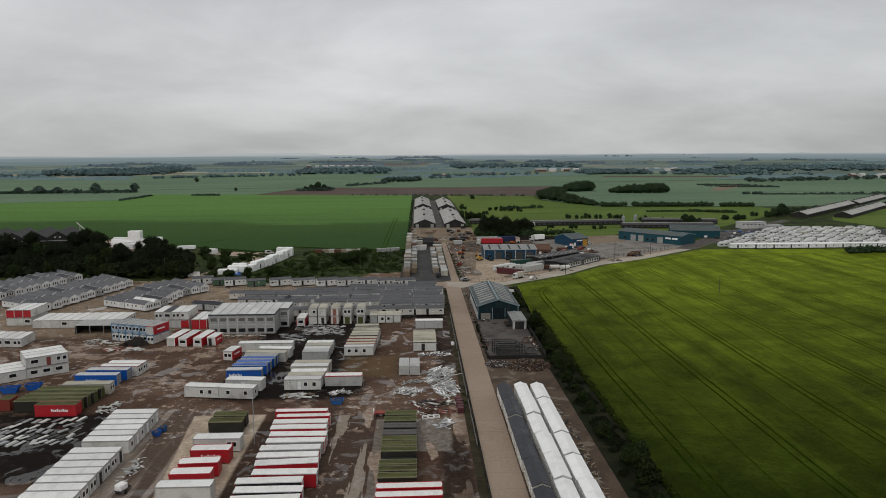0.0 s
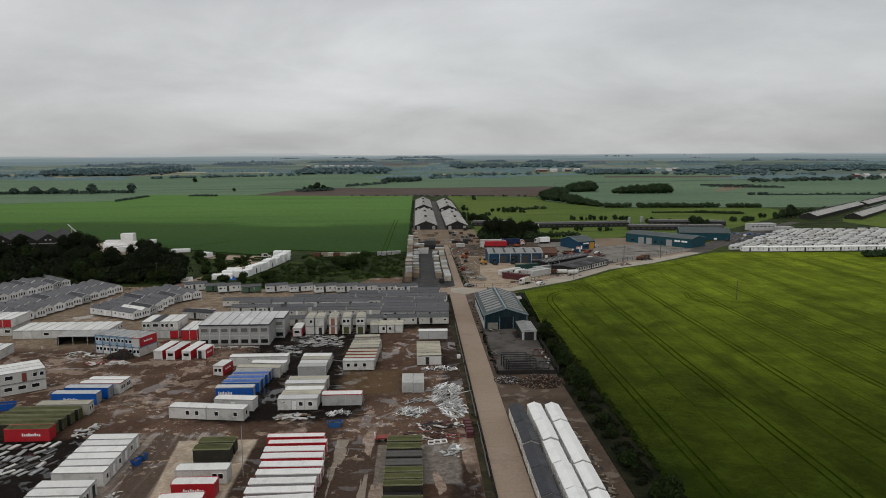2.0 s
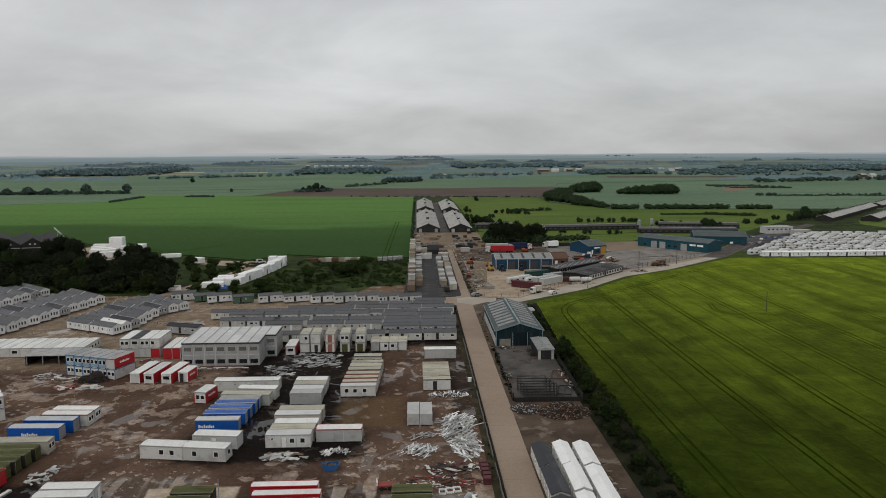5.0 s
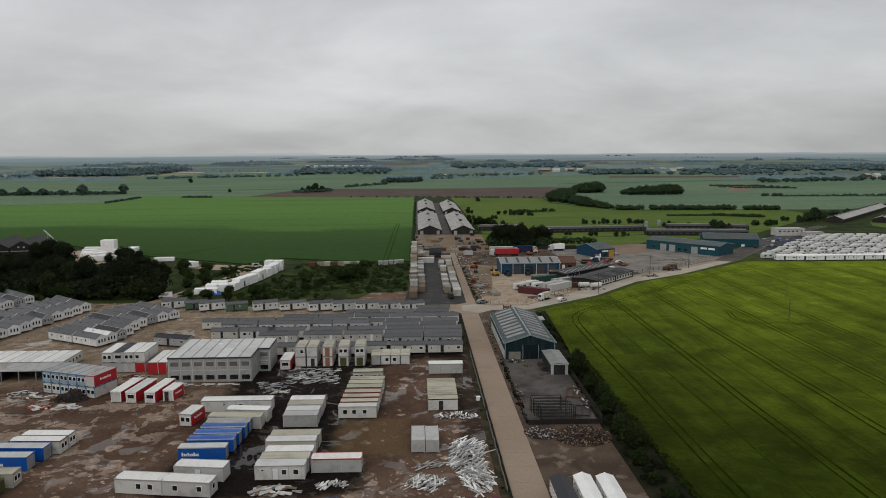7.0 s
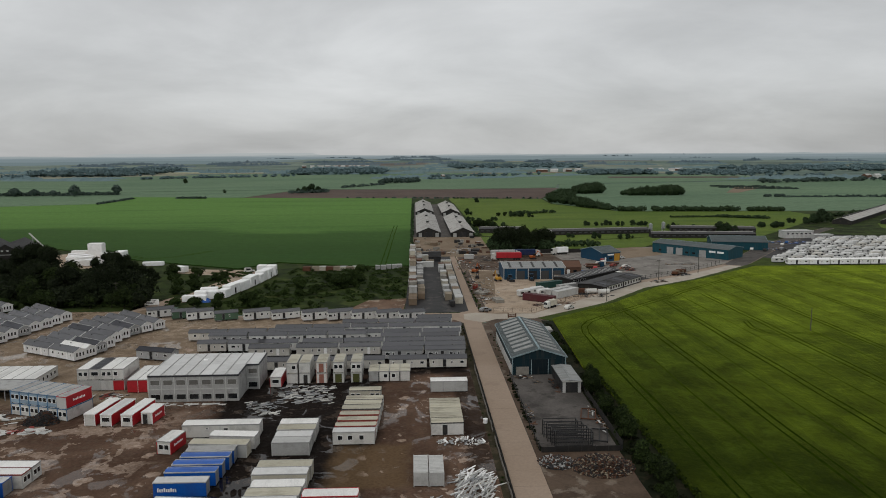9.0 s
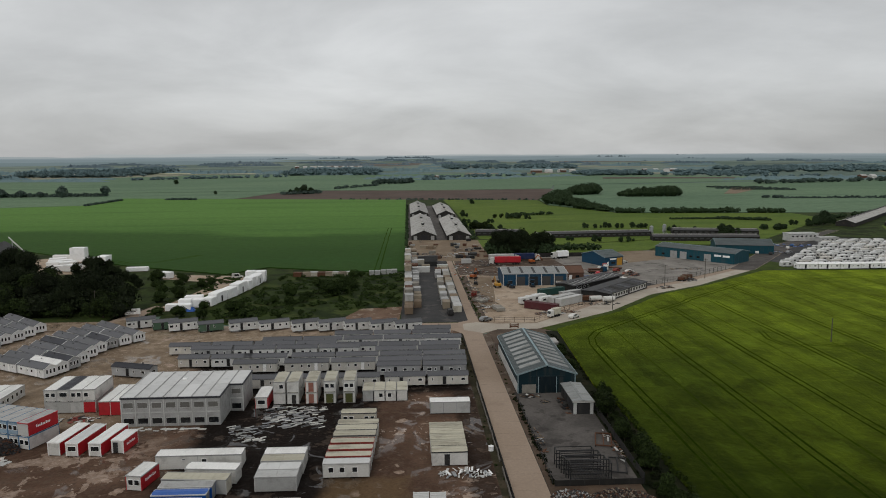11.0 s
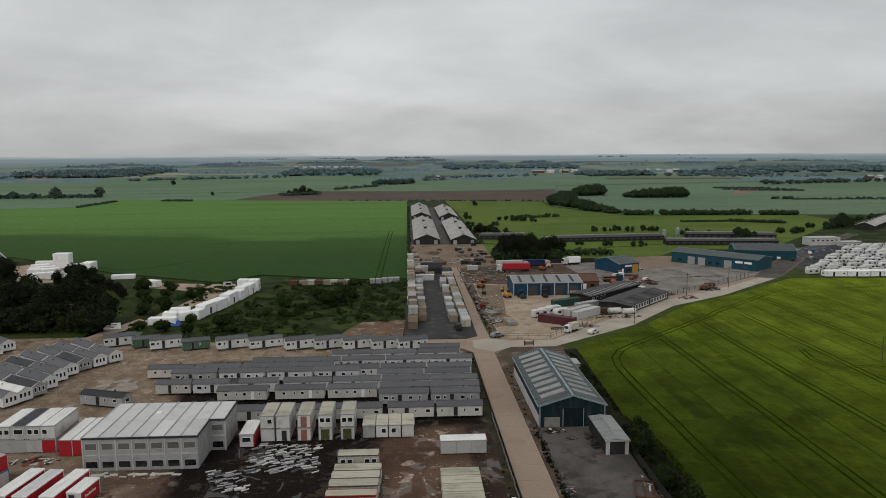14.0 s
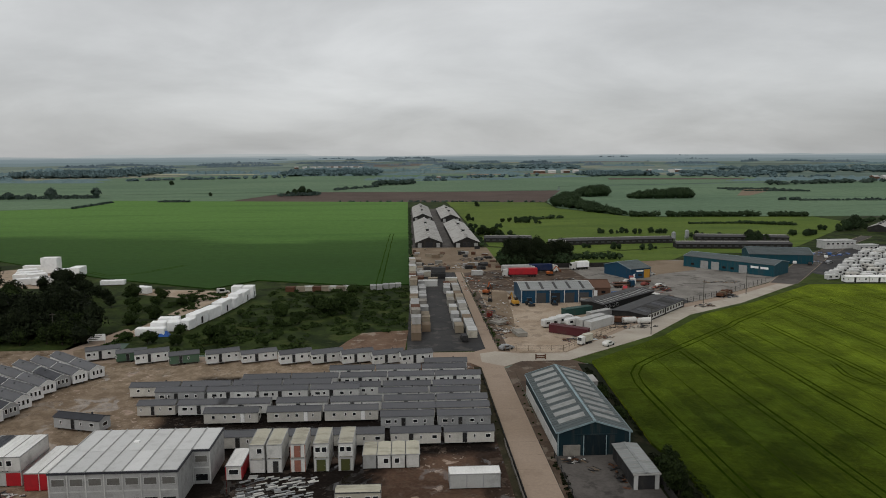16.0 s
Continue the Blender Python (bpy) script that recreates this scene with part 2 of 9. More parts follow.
def yard_material():
    """Mud and worn concrete with pale dried silt, dark tarmac strips and standing water."""
    m, t, b = shader("wet_worn_yard")
    pos = world_pos(t)
    broad = noise_tex(t, pos, 0.045, 5, 0.6, 0.4)
    mid = noise_tex(t, pos, 0.31, 7, 0.6, 0.4)
    crumb = noise_tex(t, vmath(t, "ADD", pos, (37.0, 11.0, 0.0)), 0.75, 6, 0.62, 0.3)
    wob = noise_tex(t, pos, 0.22, 5, 0.65)
    fine = noise_tex(t, pos, 1.7, 5, 0.7)
    streak = noise_tex(t, vmath(t, "MULTIPLY", pos, (1.0, 0.13, 1.0)), 0.17, 4, 0.5, 0.3)
    mud = mixc(t, ramp(t, broad, 0.38, 0.62), (0.071, 0.042, 0.029), (0.127, 0.079, 0.055))
    mud = mixc(t, ramp(t, crumb, 0.50, 0.58), mud, (0.088, 0.057, 0.040))
    ruts = noise_tex(t, vmath(t, "MULTIPLY", pos, (1.0, 0.045, 1.0)), 0.42, 4, 0.55, 0.15)
    # tan hardcore in the west and round the homes
    tan_w = box_mask(t, pos, -150, -60, 216, 320, wob, 5, 18)
    tan_n = box_mask(t, pos, -110, -8, 276, 300, wob, 5, 16)
    tan = mixc(t, ramp(t, mid, 0.38, 0.62), (0.175, 0.130, 0.088), (0.275, 0.215, 0.155))
    c = mixc(t, fmath(t, "MAXIMUM", fmath(t, "MULTIPLY", tan_w, 0.8), tan_n), mud, tan)
    sand = mixc(t, ramp(t, mid, 0.4, 0.6), (0.36, 0.29, 0.215), (0.50, 0.415, 0.325))
    # the sandy strip runs slightly askew to the rows
    dot = t.nodes.new("ShaderNodeVectorMath")
    dot.operation = "DOT_PRODUCT"
    put(t, dot.inputs[0], pos)
    dot.inputs[1].default_value = (1.0, 0.125, 0.0)
    askew = t.nodes.new("ShaderNodeCombineXYZ")
    put(t, askew.inputs[0], dot.outputs["Value"])
    sand_m = fmath(t, "MULTIPLY", box_mask(t, askew.outputs[0], -29.4, 20, -10, 10, wob, 0.3, 0.8), box_mask(t, pos, -60, -32.6, -70, 147, wob, 0.4, 1.2))
    c = mixc(t, fmath(t, "MULTIPLY", sand_m, 0.92), c, sand)
    # tarmac between and under the rows, darkened further to stand for the shade there
    shaded_tar = mixc(t, ramp(t, fine, 0.3, 0.7), (0.0046, 0.0038, 0.0034), (0.0118, 0.0096, 0.0085))
    tm = box_mask(t, pos, -48, -13, 156, 232, wob, 2, 9)
    tm = fmath(t, "MAXIMUM", tm, fmath(t, "MULTIPLY", box_mask(t, pos, -32, -15, -70, 150, wob, 1.5, 5), 0.4))
    tm = fmath(t, "MAXIMUM", tm, box_mask(t, pos, -92, -62, 116, 150, wob, 2, 9))
    tm = fmath(t, "MAXIMUM", tm, fmath(t, "MULTIPLY", box_mask(t, pos, 3.9, 9.4, -70, 134, wob, 1.0, 3), 0.7))
    tm = fmath(t, "MAXIMUM", tm, fmath(t, "MULTIPLY", box_mask(t, pos, 4.6, 10, 176, 236, wob, 1.0, 3), 0.72))
    tm = fmath(t, "MAXIMUM", tm, box_mask(t, pos, -60, 10, 234, 284, wob, 2, 5))
    lane_m = fmath(t, "MULTIPLY", box_mask(t, pos, -58, -40, -70, 151, wob, 1.0, 3), fmath(t, "SUBTRACT", 1.0, sand_m))
    tm = fmath(t, "MAXIMUM", tm, fmath(t, "MULTIPLY", box_mask(t, pos, -32.6, -29.0, -70, 143, wob, 0.4, 1.2), 0.6))
    c = mixc(t, fmath(t, "MULTIPLY", lane_m, 0.85), c, mixc(t, ramp(t, ruts, 0.45, 0.55), (0.092, 0.069, 0.054), (0.275, 0.230, 0.192)))
    c = mixc(t, fmath(t, "MULTIPLY", tm, 0.96), c, shaded_tar)
    brown = box_mask(t, pos, -20, -6, 172, 190, wob, 2, 6)
    c = mixc(t, fmath(t, "MULTIPLY", brown, 0.8), c, (0.115, 0.074, 0.040))
    bars = noise_tex(t, vmath(t, "MULTIPLY", pos, (1.0, 0.075, 1.0)), 0.40, 5, 0.55, 0.1)
    c = mixc(t, box_mask(t, pos, -17.6, -8.9, -70, 146, wob, 0.6, 2.0), c, mixc(t, ramp(t, bars, 0.555, 0.57), (0.068, 0.046, 0.034), (0.255, 0.215, 0.176)))
    slab_m = box_mask(t, pos, -8.9, -7.2, -70, 143, wob, 0.12, 0.4)
    slab_m = fmath(t, "MAXIMUM", slab_m, box_mask(t, pos, -0.8, 6.2, 126.5, 143, wob, 0.5, 2.5))
    c = mixc(t, fmath(t, "MULTIPLY", slab_m, 0.8), c, mixc(t, ramp(t, crumb, 0.4, 0.6), (0.155, 0.135, 0.115), (0.235, 0.21, 0.182)))
    # dried silt and worn concrete showing through
    pale = fmath(t, "MULTIPLY", ramp(t, mid, 0.585, 0.60), ramp(t, broad, 0.52, 0.57))
    pale = fmath(t, "MAXIMUM", pale, fmath(t, "MULTIPLY", ramp(t, crumb, 0.60, 0.615), ramp(t, broad, 0.50, 0.56)))
    lanes = box_mask(t, pos, -56, 9, -70, 150, wob, 3, 6)
    pale = fmath(t, "MAXIMUM", pale, fmath(t, "MULTIPLY", ramp(t, streak, 0.575, 0.59), lanes))
    # broken concrete slabs in the west of the yard
    slabs = box_mask(t, pos, -120, -54, 164, 210, wob, 4, 14)
    pale = fmath(t, "MAXIMUM", pale, fmath(t, "MULTIPLY", ramp(t, noise_tex(t, vmath(t, "ADD", pos, (19.0, 83.0, 0.0)), 0.16, 6, 0.6, 0.5), 0.53, 0.545), fmath(t, "MULTIPLY", slabs, 0.7)))
    # round puddle hollows, their pale sky reflection put into the colour
    vor = t.nodes.new("ShaderNodeTexVoronoi")
    put(t, vor.inputs["Vector"], vmath(t, "ADD", pos, vmath(t, "MULTIPLY", (1.0, 1.0, 0.0), fmath(t, "MULTIPLY", wob, 5.0))))
    vor.inputs["Scale"].default_value = 0.27
    pick = t.nodes.new("ShaderNodeSeparateColor")
    put(t, pick.inputs[0], vor.outputs["Color"])
    size = ramp(t, pick.outputs[0], 0.45, 1.0, 0.0, 0.38)
    hollow = ramp(t, fmath(t, "SUBTRACT", fmath(t, "ADD", vor.outputs["Distance"], fmath(t, "MULTIPLY", fmath(t, "SUBTRACT", crumb, 0.5), 0.45)), size), -0.012, 0.012, 1.0, 0.0)
    hollow = fmath(t, "MULTIPLY", hollow, box_mask(t, pos, -84, 8, 146, 236, wob, 6, 20))
    pale = fmath(t, "MAXIMUM", pale, fmath(t, "MULTIPLY", hollow, 0.9))
    # pale tone shared by worn concrete and the puddles' painted reflection
    worn = mixc(t, ramp(t, crumb, 0.35, 0.65), (0.245, 0.178, 0.132), (0.385, 0.30, 0.242))
    c = mixc(t, fmath(t, "MULTIPLY", pale, fmath(t, "SUBTRACT", 0.9, fmath(t, "MULTIPLY", tm, 0.78))), c, worn)
    c = mixc(t, 1.0, c, ramp(t, fine, 0.2, 0.8, 0.74, 1.26), "MULTIPLY")
    put(t, b.inputs["Base Color"], c)
    water = fmath(t, "MULTIPLY", ramp(t, noise_tex(t, pos, 0.13, 6, 0.6, 1.2), 0.555, 0.575), ramp(t, broad, 0.36, 0.48))
    put(t, b.inputs["Specular IOR Level"], fmath(t, "ADD", 0.05, fmath(t, "MULTIPLY", water, 0.24)))
    damp = ramp(t, mid, 0.3, 0.55, 0.6, 0.95)
    put(t, b.inputs["Roughness"], fmath(t, "MULTIPLY", damp, fmath(t, "SUBTRACT", 1.0, fmath(t, "MULTIPLY", water, 0.92))))
    bumped(t, b, fmath(t, "MULTIPLY", fine, fmath(t, "SUBTRACT", 1.0, water)), 0.3, 0.05)
    return m


def earth_material(name, a, bcol, patch, patch_amount=0.6, rough=0.9, scale=0.12, grit=0.2):
    m, t, b = shader(name)
    pos = world_pos(t)
    mid = noise_tex(t, pos, scale, 6, 0.62, 0.6)
    fine = noise_tex(t, pos, 1.6, 5, 0.7)
    c = mixc(t, ramp(t, mid, 0.35, 0.65), a, bcol)
    c = mixc(t, fmath(t, "MULTIPLY", ramp(t, noise_tex(t, pos, scale * 1.7, 5, 0.6), 0.55, 0.62), patch_amount), c, patch)
    c = mixc(t, 1.0, c, ramp(t, fine, 0.2, 0.8, 1 - grit, 1 + grit), "MULTIPLY")
    put(t, b.inputs["Base Color"], c)
    b.inputs["Roughness"].default_value = rough
    b.inputs["Specular IOR Level"].default_value = 0.12
    bumped(t, b, fine, 0.3, 0.06)
    return m


def crop_material(name, a, bcol, dark, turn=0.0, row_scale=0.02, sheen=0.35, tuft=0.6, across=0.2, glow=(0.3, 0.62, 0.2)):
    """A standing cereal crop: drilled bands, patches of thick and thin growth, fine tufts."""
    m, t, b = shader(name)
    pos = world_pos(t)
    rot = t.nodes.new("ShaderNodeVectorRotate")
    rot.inputs["Angle"].default_value = radians(turn)
    put(t, rot.inputs["Vector"], pos)
    rows = noise_tex(t, vmath(t, "MULTIPLY", rot.outputs[0], (1.0, across, 1.0)), row_scale * 4, 5, 0.6, 0.2)
    broad = noise_tex(t, pos, row_scale * 0.7, 4, 0.55, 0.5)
    fine = noise_tex(t, pos, tuft, 6, 0.72)
    c = mixc(t, ramp(t, broad, 0.36, 0.66), a, bcol)
    c = mixc(t, fmath(t, "MULTIPLY", ramp(t, rows, 0.48, 0.66), 0.7), c, dark)
    c = mixc(t, 1.0, c, ramp(t, fine, 0.25, 0.75, 0.78, 1.22), "MULTIPLY")
    put(t, b.inputs["Base Color"], c)
    b.inputs["Roughness"].default_value = 0.85
    b.inputs["Specular IOR Level"].default_value = 0.05
    b.inputs["Sheen Weight"].default_value = sheen * 0.3
    b.inputs["Sheen Tint"].default_value = (*glow, 1)
    bumped(t, b, fine, 0.5, 0.4)
    return m


def barley_material():
    """A tall barley crop: drill bands between the tramlines, thick and thin patches, fine tufts, a glint on the ears at low angles."""
    m, t, b = shader("green_barley")
    pos = world_pos(t)
    bands = noise_tex(t, vmath(t, "MULTIPLY", pos, (1.0, 0.035, 1.0)), 0.16, 4, 0.6, 0.1)
    lines = noise_tex(t, vmath(t, "MULTIPLY", pos, (1.0, 0.02, 1.0)), 0.9, 3, 0.6)
    rot = t.nodes.new("ShaderNodeVectorRotate")
    rot.inputs["Angle"].default_value = radians(58)
    put(t, rot.inputs["Vector"], pos)
    swathe = noise_tex(t, vmath(t, "MULTIPLY", rot.outputs[0], (1.0, 0.3, 1.0)), 0.06, 4, 0.6, 0.3)
    # drill widths: each pass stands a little thicker or thinner than its neighbour
    cell = t.nodes.new("ShaderNodeTexWhiteNoise")
    cell.noise_dimensions = "2D"
    put(t, cell.inputs["Vector"], vmath(t, "FLOOR", vmath(t, "MULTIPLY", vmath(t, "ADD", pos, vmath(t, "MULTIPLY", (1.5, 10.0, 0.0), noise_tex(t, pos, 0.25, 3, 0.6))), (1 / 6.0, 1 / 34.0, 0.0)), (0.0, 0.0, 0.0)))
    passes = cell.outputs["Value"]
    broad = noise_tex(t, pos, 0.016, 4, 0.55, 0.5)
    mottle = noise_tex(t, pos, 0.11, 6, 0.68, 0.4)
    stand = noise_tex(t, vmath(t, "ADD", pos, (61.0, 17.0, 0.0)), 0.042, 5, 0.6, 0.6)
    fine = noise_tex(t, pos, 0.8, 6, 0.75)
    c = mixc(t, ramp(t, broad, 0.36, 0.66), (0.0158, 0.0266, 0.0016), (0.0318, 0.0466, 0.0028))
    c = mixc(t, fmath(t, "MULTIPLY", ramp(t, bands, 0.48, 0.64), 0.26), c, (0.0085, 0.018, 0.002))
    c = mixc(t, fmath(t, "MULTIPLY", ramp(t, swathe, 0.54, 0.70), 0.18), c, (0.0085, 0.018, 0.002))
    c = mixc(t, fmath(t, "MULTIPLY", ramp(t, mottle, 0.54, 0.66), 0.42), c, (0.033, 0.050, 0.006))
    tone = fmath(t, "MULTIPLY", ramp(t, fine, 0.28, 0.72, 0.74, 1.26), ramp(t, mottle, 0.32, 0.66, 0.80, 1.18))
    tone = fmath(t, "MULTIPLY", tone, ramp(t, lines, 0.3, 0.7, 0.94, 1.06))
    lush = ramp(t, stand, 0.42, 0.56, 0.85, 1.07)
    tone = fmath(t, "MULTIPLY", tone, lush)
    passes = ramp(t, passes, 0.2, 0.8, 0.87, 1.12)
    tone = fmath(t, "MULTIPLY", tone, passes)
    # brightness painted into the tone: dim in the south, lighter to the north
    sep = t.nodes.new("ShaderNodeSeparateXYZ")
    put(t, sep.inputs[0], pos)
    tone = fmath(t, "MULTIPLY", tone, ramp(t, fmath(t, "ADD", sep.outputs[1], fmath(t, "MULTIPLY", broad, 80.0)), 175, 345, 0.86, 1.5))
    c = mixc(t, 1.0, c, tone, "MULTIPLY")
    put(t, b.inputs["Base Color"], c)
    b.inputs["Roughness"].default_value = 0.9
    b.inputs["Specular IOR Level"].default_value = 0.03
    thick = fmath(t, "MULTIPLY", ramp(t, bands, 0.40, 0.64, 0.9, 0.68), ramp(t, swathe, 0.45, 0.70, 1.0, 0.8))
    put(t, b.inputs["Sheen Weight"], fmath(t, "MULTIPLY", fmath(t, "MULTIPLY", fmath(t, "MULTIPLY", thick, passes), lush), ramp(t, mottle, 0.3, 0.7, 0.82, 1.3)))
    b.inputs["Sheen Roughness"].default_value = 0.24
    b.inputs["Sheen Tint"].default_value = (0.58, 0.72, 0.05, 1)
    bumped(t, b, fine, 0.3, 0.3)
    return m


def wheat_material():
    """One wheat field: a lighter far half that runs raggedly into the dark near half."""
    m, t, b = shader("green_wheat")
    pos = world_pos(t)
    sep = t.nodes.new("ShaderNodeSeparateXYZ")
    put(t, sep.inputs[0], pos)
    wob = noise_tex(t, vmath(t, "MULTIPLY", pos, (0.45, 1.0, 1.0)), 0.012, 5, 0.6, 0.4)
    rows = noise_tex(t, vmath(t, "MULTIPLY", pos, (0.12, 1.0, 1.0)), 0.035, 5, 0.6, 0.2)
    fine = noise_tex(t, pos, 0.22, 6, 0.7)
    far = fmath(t, "ADD", fmath(t, "ADD", sep.outputs[1], fmath(t, "MULTIPLY", sep.outputs[0], 0.04)), fmath(t, "MULTIPLY", fmath(t, "SUBTRACT", wob, 0.5), 170.0))
    light = fmath(t, "ADD", ramp(t, far, 555, 600, 0.0, 0.6), ramp(t, far, 600, 800, 0.0, 0.4))
    light = fmath(t, "ADD", light, ramp(t, far, 430, 555, 0.0, 0.14), True)
    c = mixc(t, light, (0.0215, 0.050, 0.009), (0.088, 0.172, 0.038))
    c = mixc(t, fmath(t, "MULTIPLY", ramp(t, rows, 0.5, 0.68), 0.3), c, (0.020, 0.056, 0.012))
    c = mixc(t, 1.0, c, ramp(t, fine, 0.25, 0.75, 0.82, 1.18), "MULTIPLY")
    put(t, b.inputs["Base Color"], c)
    b.inputs["Roughness"].default_value = 0.9
    b.inputs["Specular IOR Level"].default_value = 0.05
    b.inputs["Sheen Weight"].default_value = 0.07
    b.inputs["Sheen Tint"].default_value = (0.3, 0.62, 0.2, 1)
    bumped(t, b, fine, 0.5, 0.4)
    return m


def rut_material(name, a, bcol, sheen):
    """Flattened or thin crop."""
    m, t, b = shader(name)
    pos = world_pos(t)
    mid = noise_tex(t, pos, 0.25, 5, 0.65)
    fine = noise_tex(t, pos, 1.4, 5, 0.7)
    c = mixc(t, ramp(t, mid, 0.35, 0.65), a, bcol)
    put(t, b.inputs["Base Color"], mixc(t, 1.0, c, ramp(t, fine, 0.25, 0.75, 0.7, 1.3), "MULTIPLY"))
    b.inputs["Roughness"].default_value = 0.95
    b.inputs["Specular IOR Level"].default_value = 0.0
    b.inputs["Sheen Weight"].default_value = sheen
    b.inputs["Sheen Roughness"].default_value = 0.24
    b.inputs["Sheen Tint"].default_value = (0.52, 0.70, 0.03, 1)
    return m


def leaf_material(name, a, bcol):
    m, t, b = shader(name)
    isl = t.nodes.new("ShaderNodeNewGeometry").outputs["Random Per Island"]
    rnd = t.nodes.new("ShaderNodeObjectInfo").outputs["Random"]
    c = mixc(t, isl, a, bcol)
    c = mixc(t, 1.0, c, fmath(t, "ADD", 0.75, fmath(t, "MULTIPLY", rnd, 0.5)), "MULTIPLY")
    put(t, b.inputs["Base Color"], c)
    b.inputs["Roughness"].default_value = 0.8
    b.inputs["Specular IOR Level"].default_value = 0.1
    return m


def country_material():
    """Distant farmland: a patchwork of grass, cereals and bare soil, with blue-grey haze put into the colours."""
    m, t, b = shader("distant_farmland")
    pos = world_pos(t)
    v = t.nodes.new("ShaderNodeTexVoronoi")
    v.distance = "CHEBYCHEV"
    warp = vmath(t, "ADD", vmath(t, "MULTIPLY", pos, (1.0, 0.62, 0.0)), vmath(t, "MULTIPLY", t.nodes.new("ShaderNodeTexNoise").outputs[1], (0.0, 0.0, 0.0)))
    put(t, v.inputs["Vector"], warp)
    v.inputs["Scale"].default_value = 0.0031
    sep = t.nodes.new("ShaderNodeSeparateColor")
    put(t, sep.inputs[0], v.outputs["Color"])
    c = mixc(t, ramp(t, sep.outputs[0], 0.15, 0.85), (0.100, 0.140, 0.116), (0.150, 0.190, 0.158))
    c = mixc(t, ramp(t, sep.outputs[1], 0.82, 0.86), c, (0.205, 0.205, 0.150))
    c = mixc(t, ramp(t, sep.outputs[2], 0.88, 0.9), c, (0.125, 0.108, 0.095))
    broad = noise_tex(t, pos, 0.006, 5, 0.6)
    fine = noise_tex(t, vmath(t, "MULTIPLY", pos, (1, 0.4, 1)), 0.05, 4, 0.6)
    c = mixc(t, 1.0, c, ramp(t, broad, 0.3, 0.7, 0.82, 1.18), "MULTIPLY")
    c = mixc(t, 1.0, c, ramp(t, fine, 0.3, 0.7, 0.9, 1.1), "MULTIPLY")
    put(t, b.inputs["Base Color"], c)
    b.inputs["Roughness"].default_value = 0.95
    b.inputs["Specular IOR Level"].default_value = 0.1
    return m


M["yard"] = yard_material()
M["country"] = country_material()
M["road"] = earth_material("pale_concrete_road", (0.275, 0.209, 0.157), (0.31, 0.240, 0.185), (0.232, 0.175, 0.132), 0.5, 0.85, 0.05, 0.1)
M["lane"] = earth_material("pale_dusty_concrete", (0.34, 0.30, 0.25), (0.42, 0.38, 0.32), (0.28, 0.235, 0.185), 0.5, 0.85, 0.06, 0.1)
M["joint"] = earth_material("worn_joint_filler", (0.20, 0.16, 0.115), (0.25, 0.20, 0.145), (0.17, 0.135, 0.10), 0.5, 0.85, 0.3)
M["tarmac"] = earth_material("dark_tarmac", (0.028, 0.028, 0.029), (0.045, 0.043, 0.042), (0.10, 0.092, 0.082), 0.5, 0.7)
M["sand"] = earth_material("sandy_hardcore", (0.29, 0.22, 0.158), (0.39, 0.315, 0.24), (0.17, 0.128, 0.094), 0.5)
M["apron"] = earth_material("grey_concrete_apron", (0.064, 0.058, 0.053), (0.104, 0.094, 0.086), (0.030, 0.026, 0.024), 0.55, 0.8)
M["dirt"] = earth_material("brown_mud", (0.052, 0.034, 0.023), (0.095, 0.066, 0.046), (0.20, 0.165, 0.13), 0.6, 0.7)
M["pale_apron"] = earth_material("pale_concrete_apron", (0.165, 0.152, 0.134), (0.235, 0.218, 0.196), (0.085, 0.078, 0.07), 0.75, 0.8, 0.09)
M["rough_grass"] = earth_material("rough_grass", (0.010, 0.018, 0.004), (0.034, 0.052, 0.010), (0.058, 0.068, 0.018), 0.6, 0.95, 0.09, 0.4)
M["verge"] = earth_material("grass_verge", (0.024, 0.022, 0.012), (0.042, 0.036, 0.020), (0.085, 0.062, 0.042), 0.5, 0.95, 0.2)
# near black: the hedge's shade is put into this grass colour
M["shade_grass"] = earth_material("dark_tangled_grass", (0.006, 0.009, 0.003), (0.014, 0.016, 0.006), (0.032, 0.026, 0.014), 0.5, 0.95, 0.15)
M["ploughed"] = earth_material("ploughed_soil", (0.078, 0.056, 0.046), (0.105, 0.076, 0.064), (0.066, 0.049, 0.041), 0.5, 0.95, 0.01)
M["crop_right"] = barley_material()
M["wheat"] = wheat_material()
M["pasture"] = crop_material("pasture", (0.074, 0.108, 0.018), (0.102, 0.137, 0.025), (0.054, 0.084, 0.015), 80, 0.012, 0.2, 0.3, 0.3)
# far cereals carry the distance haze as a blue-green tint in their colour
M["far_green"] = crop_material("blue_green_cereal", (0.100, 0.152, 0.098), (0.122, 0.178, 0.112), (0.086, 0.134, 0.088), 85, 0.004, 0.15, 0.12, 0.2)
M["thin_crop"] = rut_material("thin_crop", (0.0115, 0.023, 0.0024), (0.024, 0.040, 0.004), 0.58)
M["wheat_track"] = rut_material("wheat_wheel_track", (0.011, 0.030, 0.008), (0.018, 0.044, 0.010), 0.12)
M["crop_edge"] = leaf_material("barley_stems", (0.010, 0.019, 0.002), (0.028, 0.044, 0.004))
M["lane_grass"] = earth_material("mown_grass_verge", (0.030, 0.046, 0.007), (0.052, 0.075, 0.012), (0.068, 0.080, 0.022), 0.5, 0.95, 0.15)
M["red_earth"] = earth_material("bare_reddish_earth", (0.115, 0.068, 0.043), (0.165, 0.105, 0.07), (0.30, 0.25, 0.20), 0.7, 0.8, 0.14)
M["stubble"] = earth_material("ripe_pale_stubble", (0.30, 0.30, 0.21), (0.36, 0.35, 0.25), (0.25, 0.26, 0.18), 0.4, 0.95, 0.01)
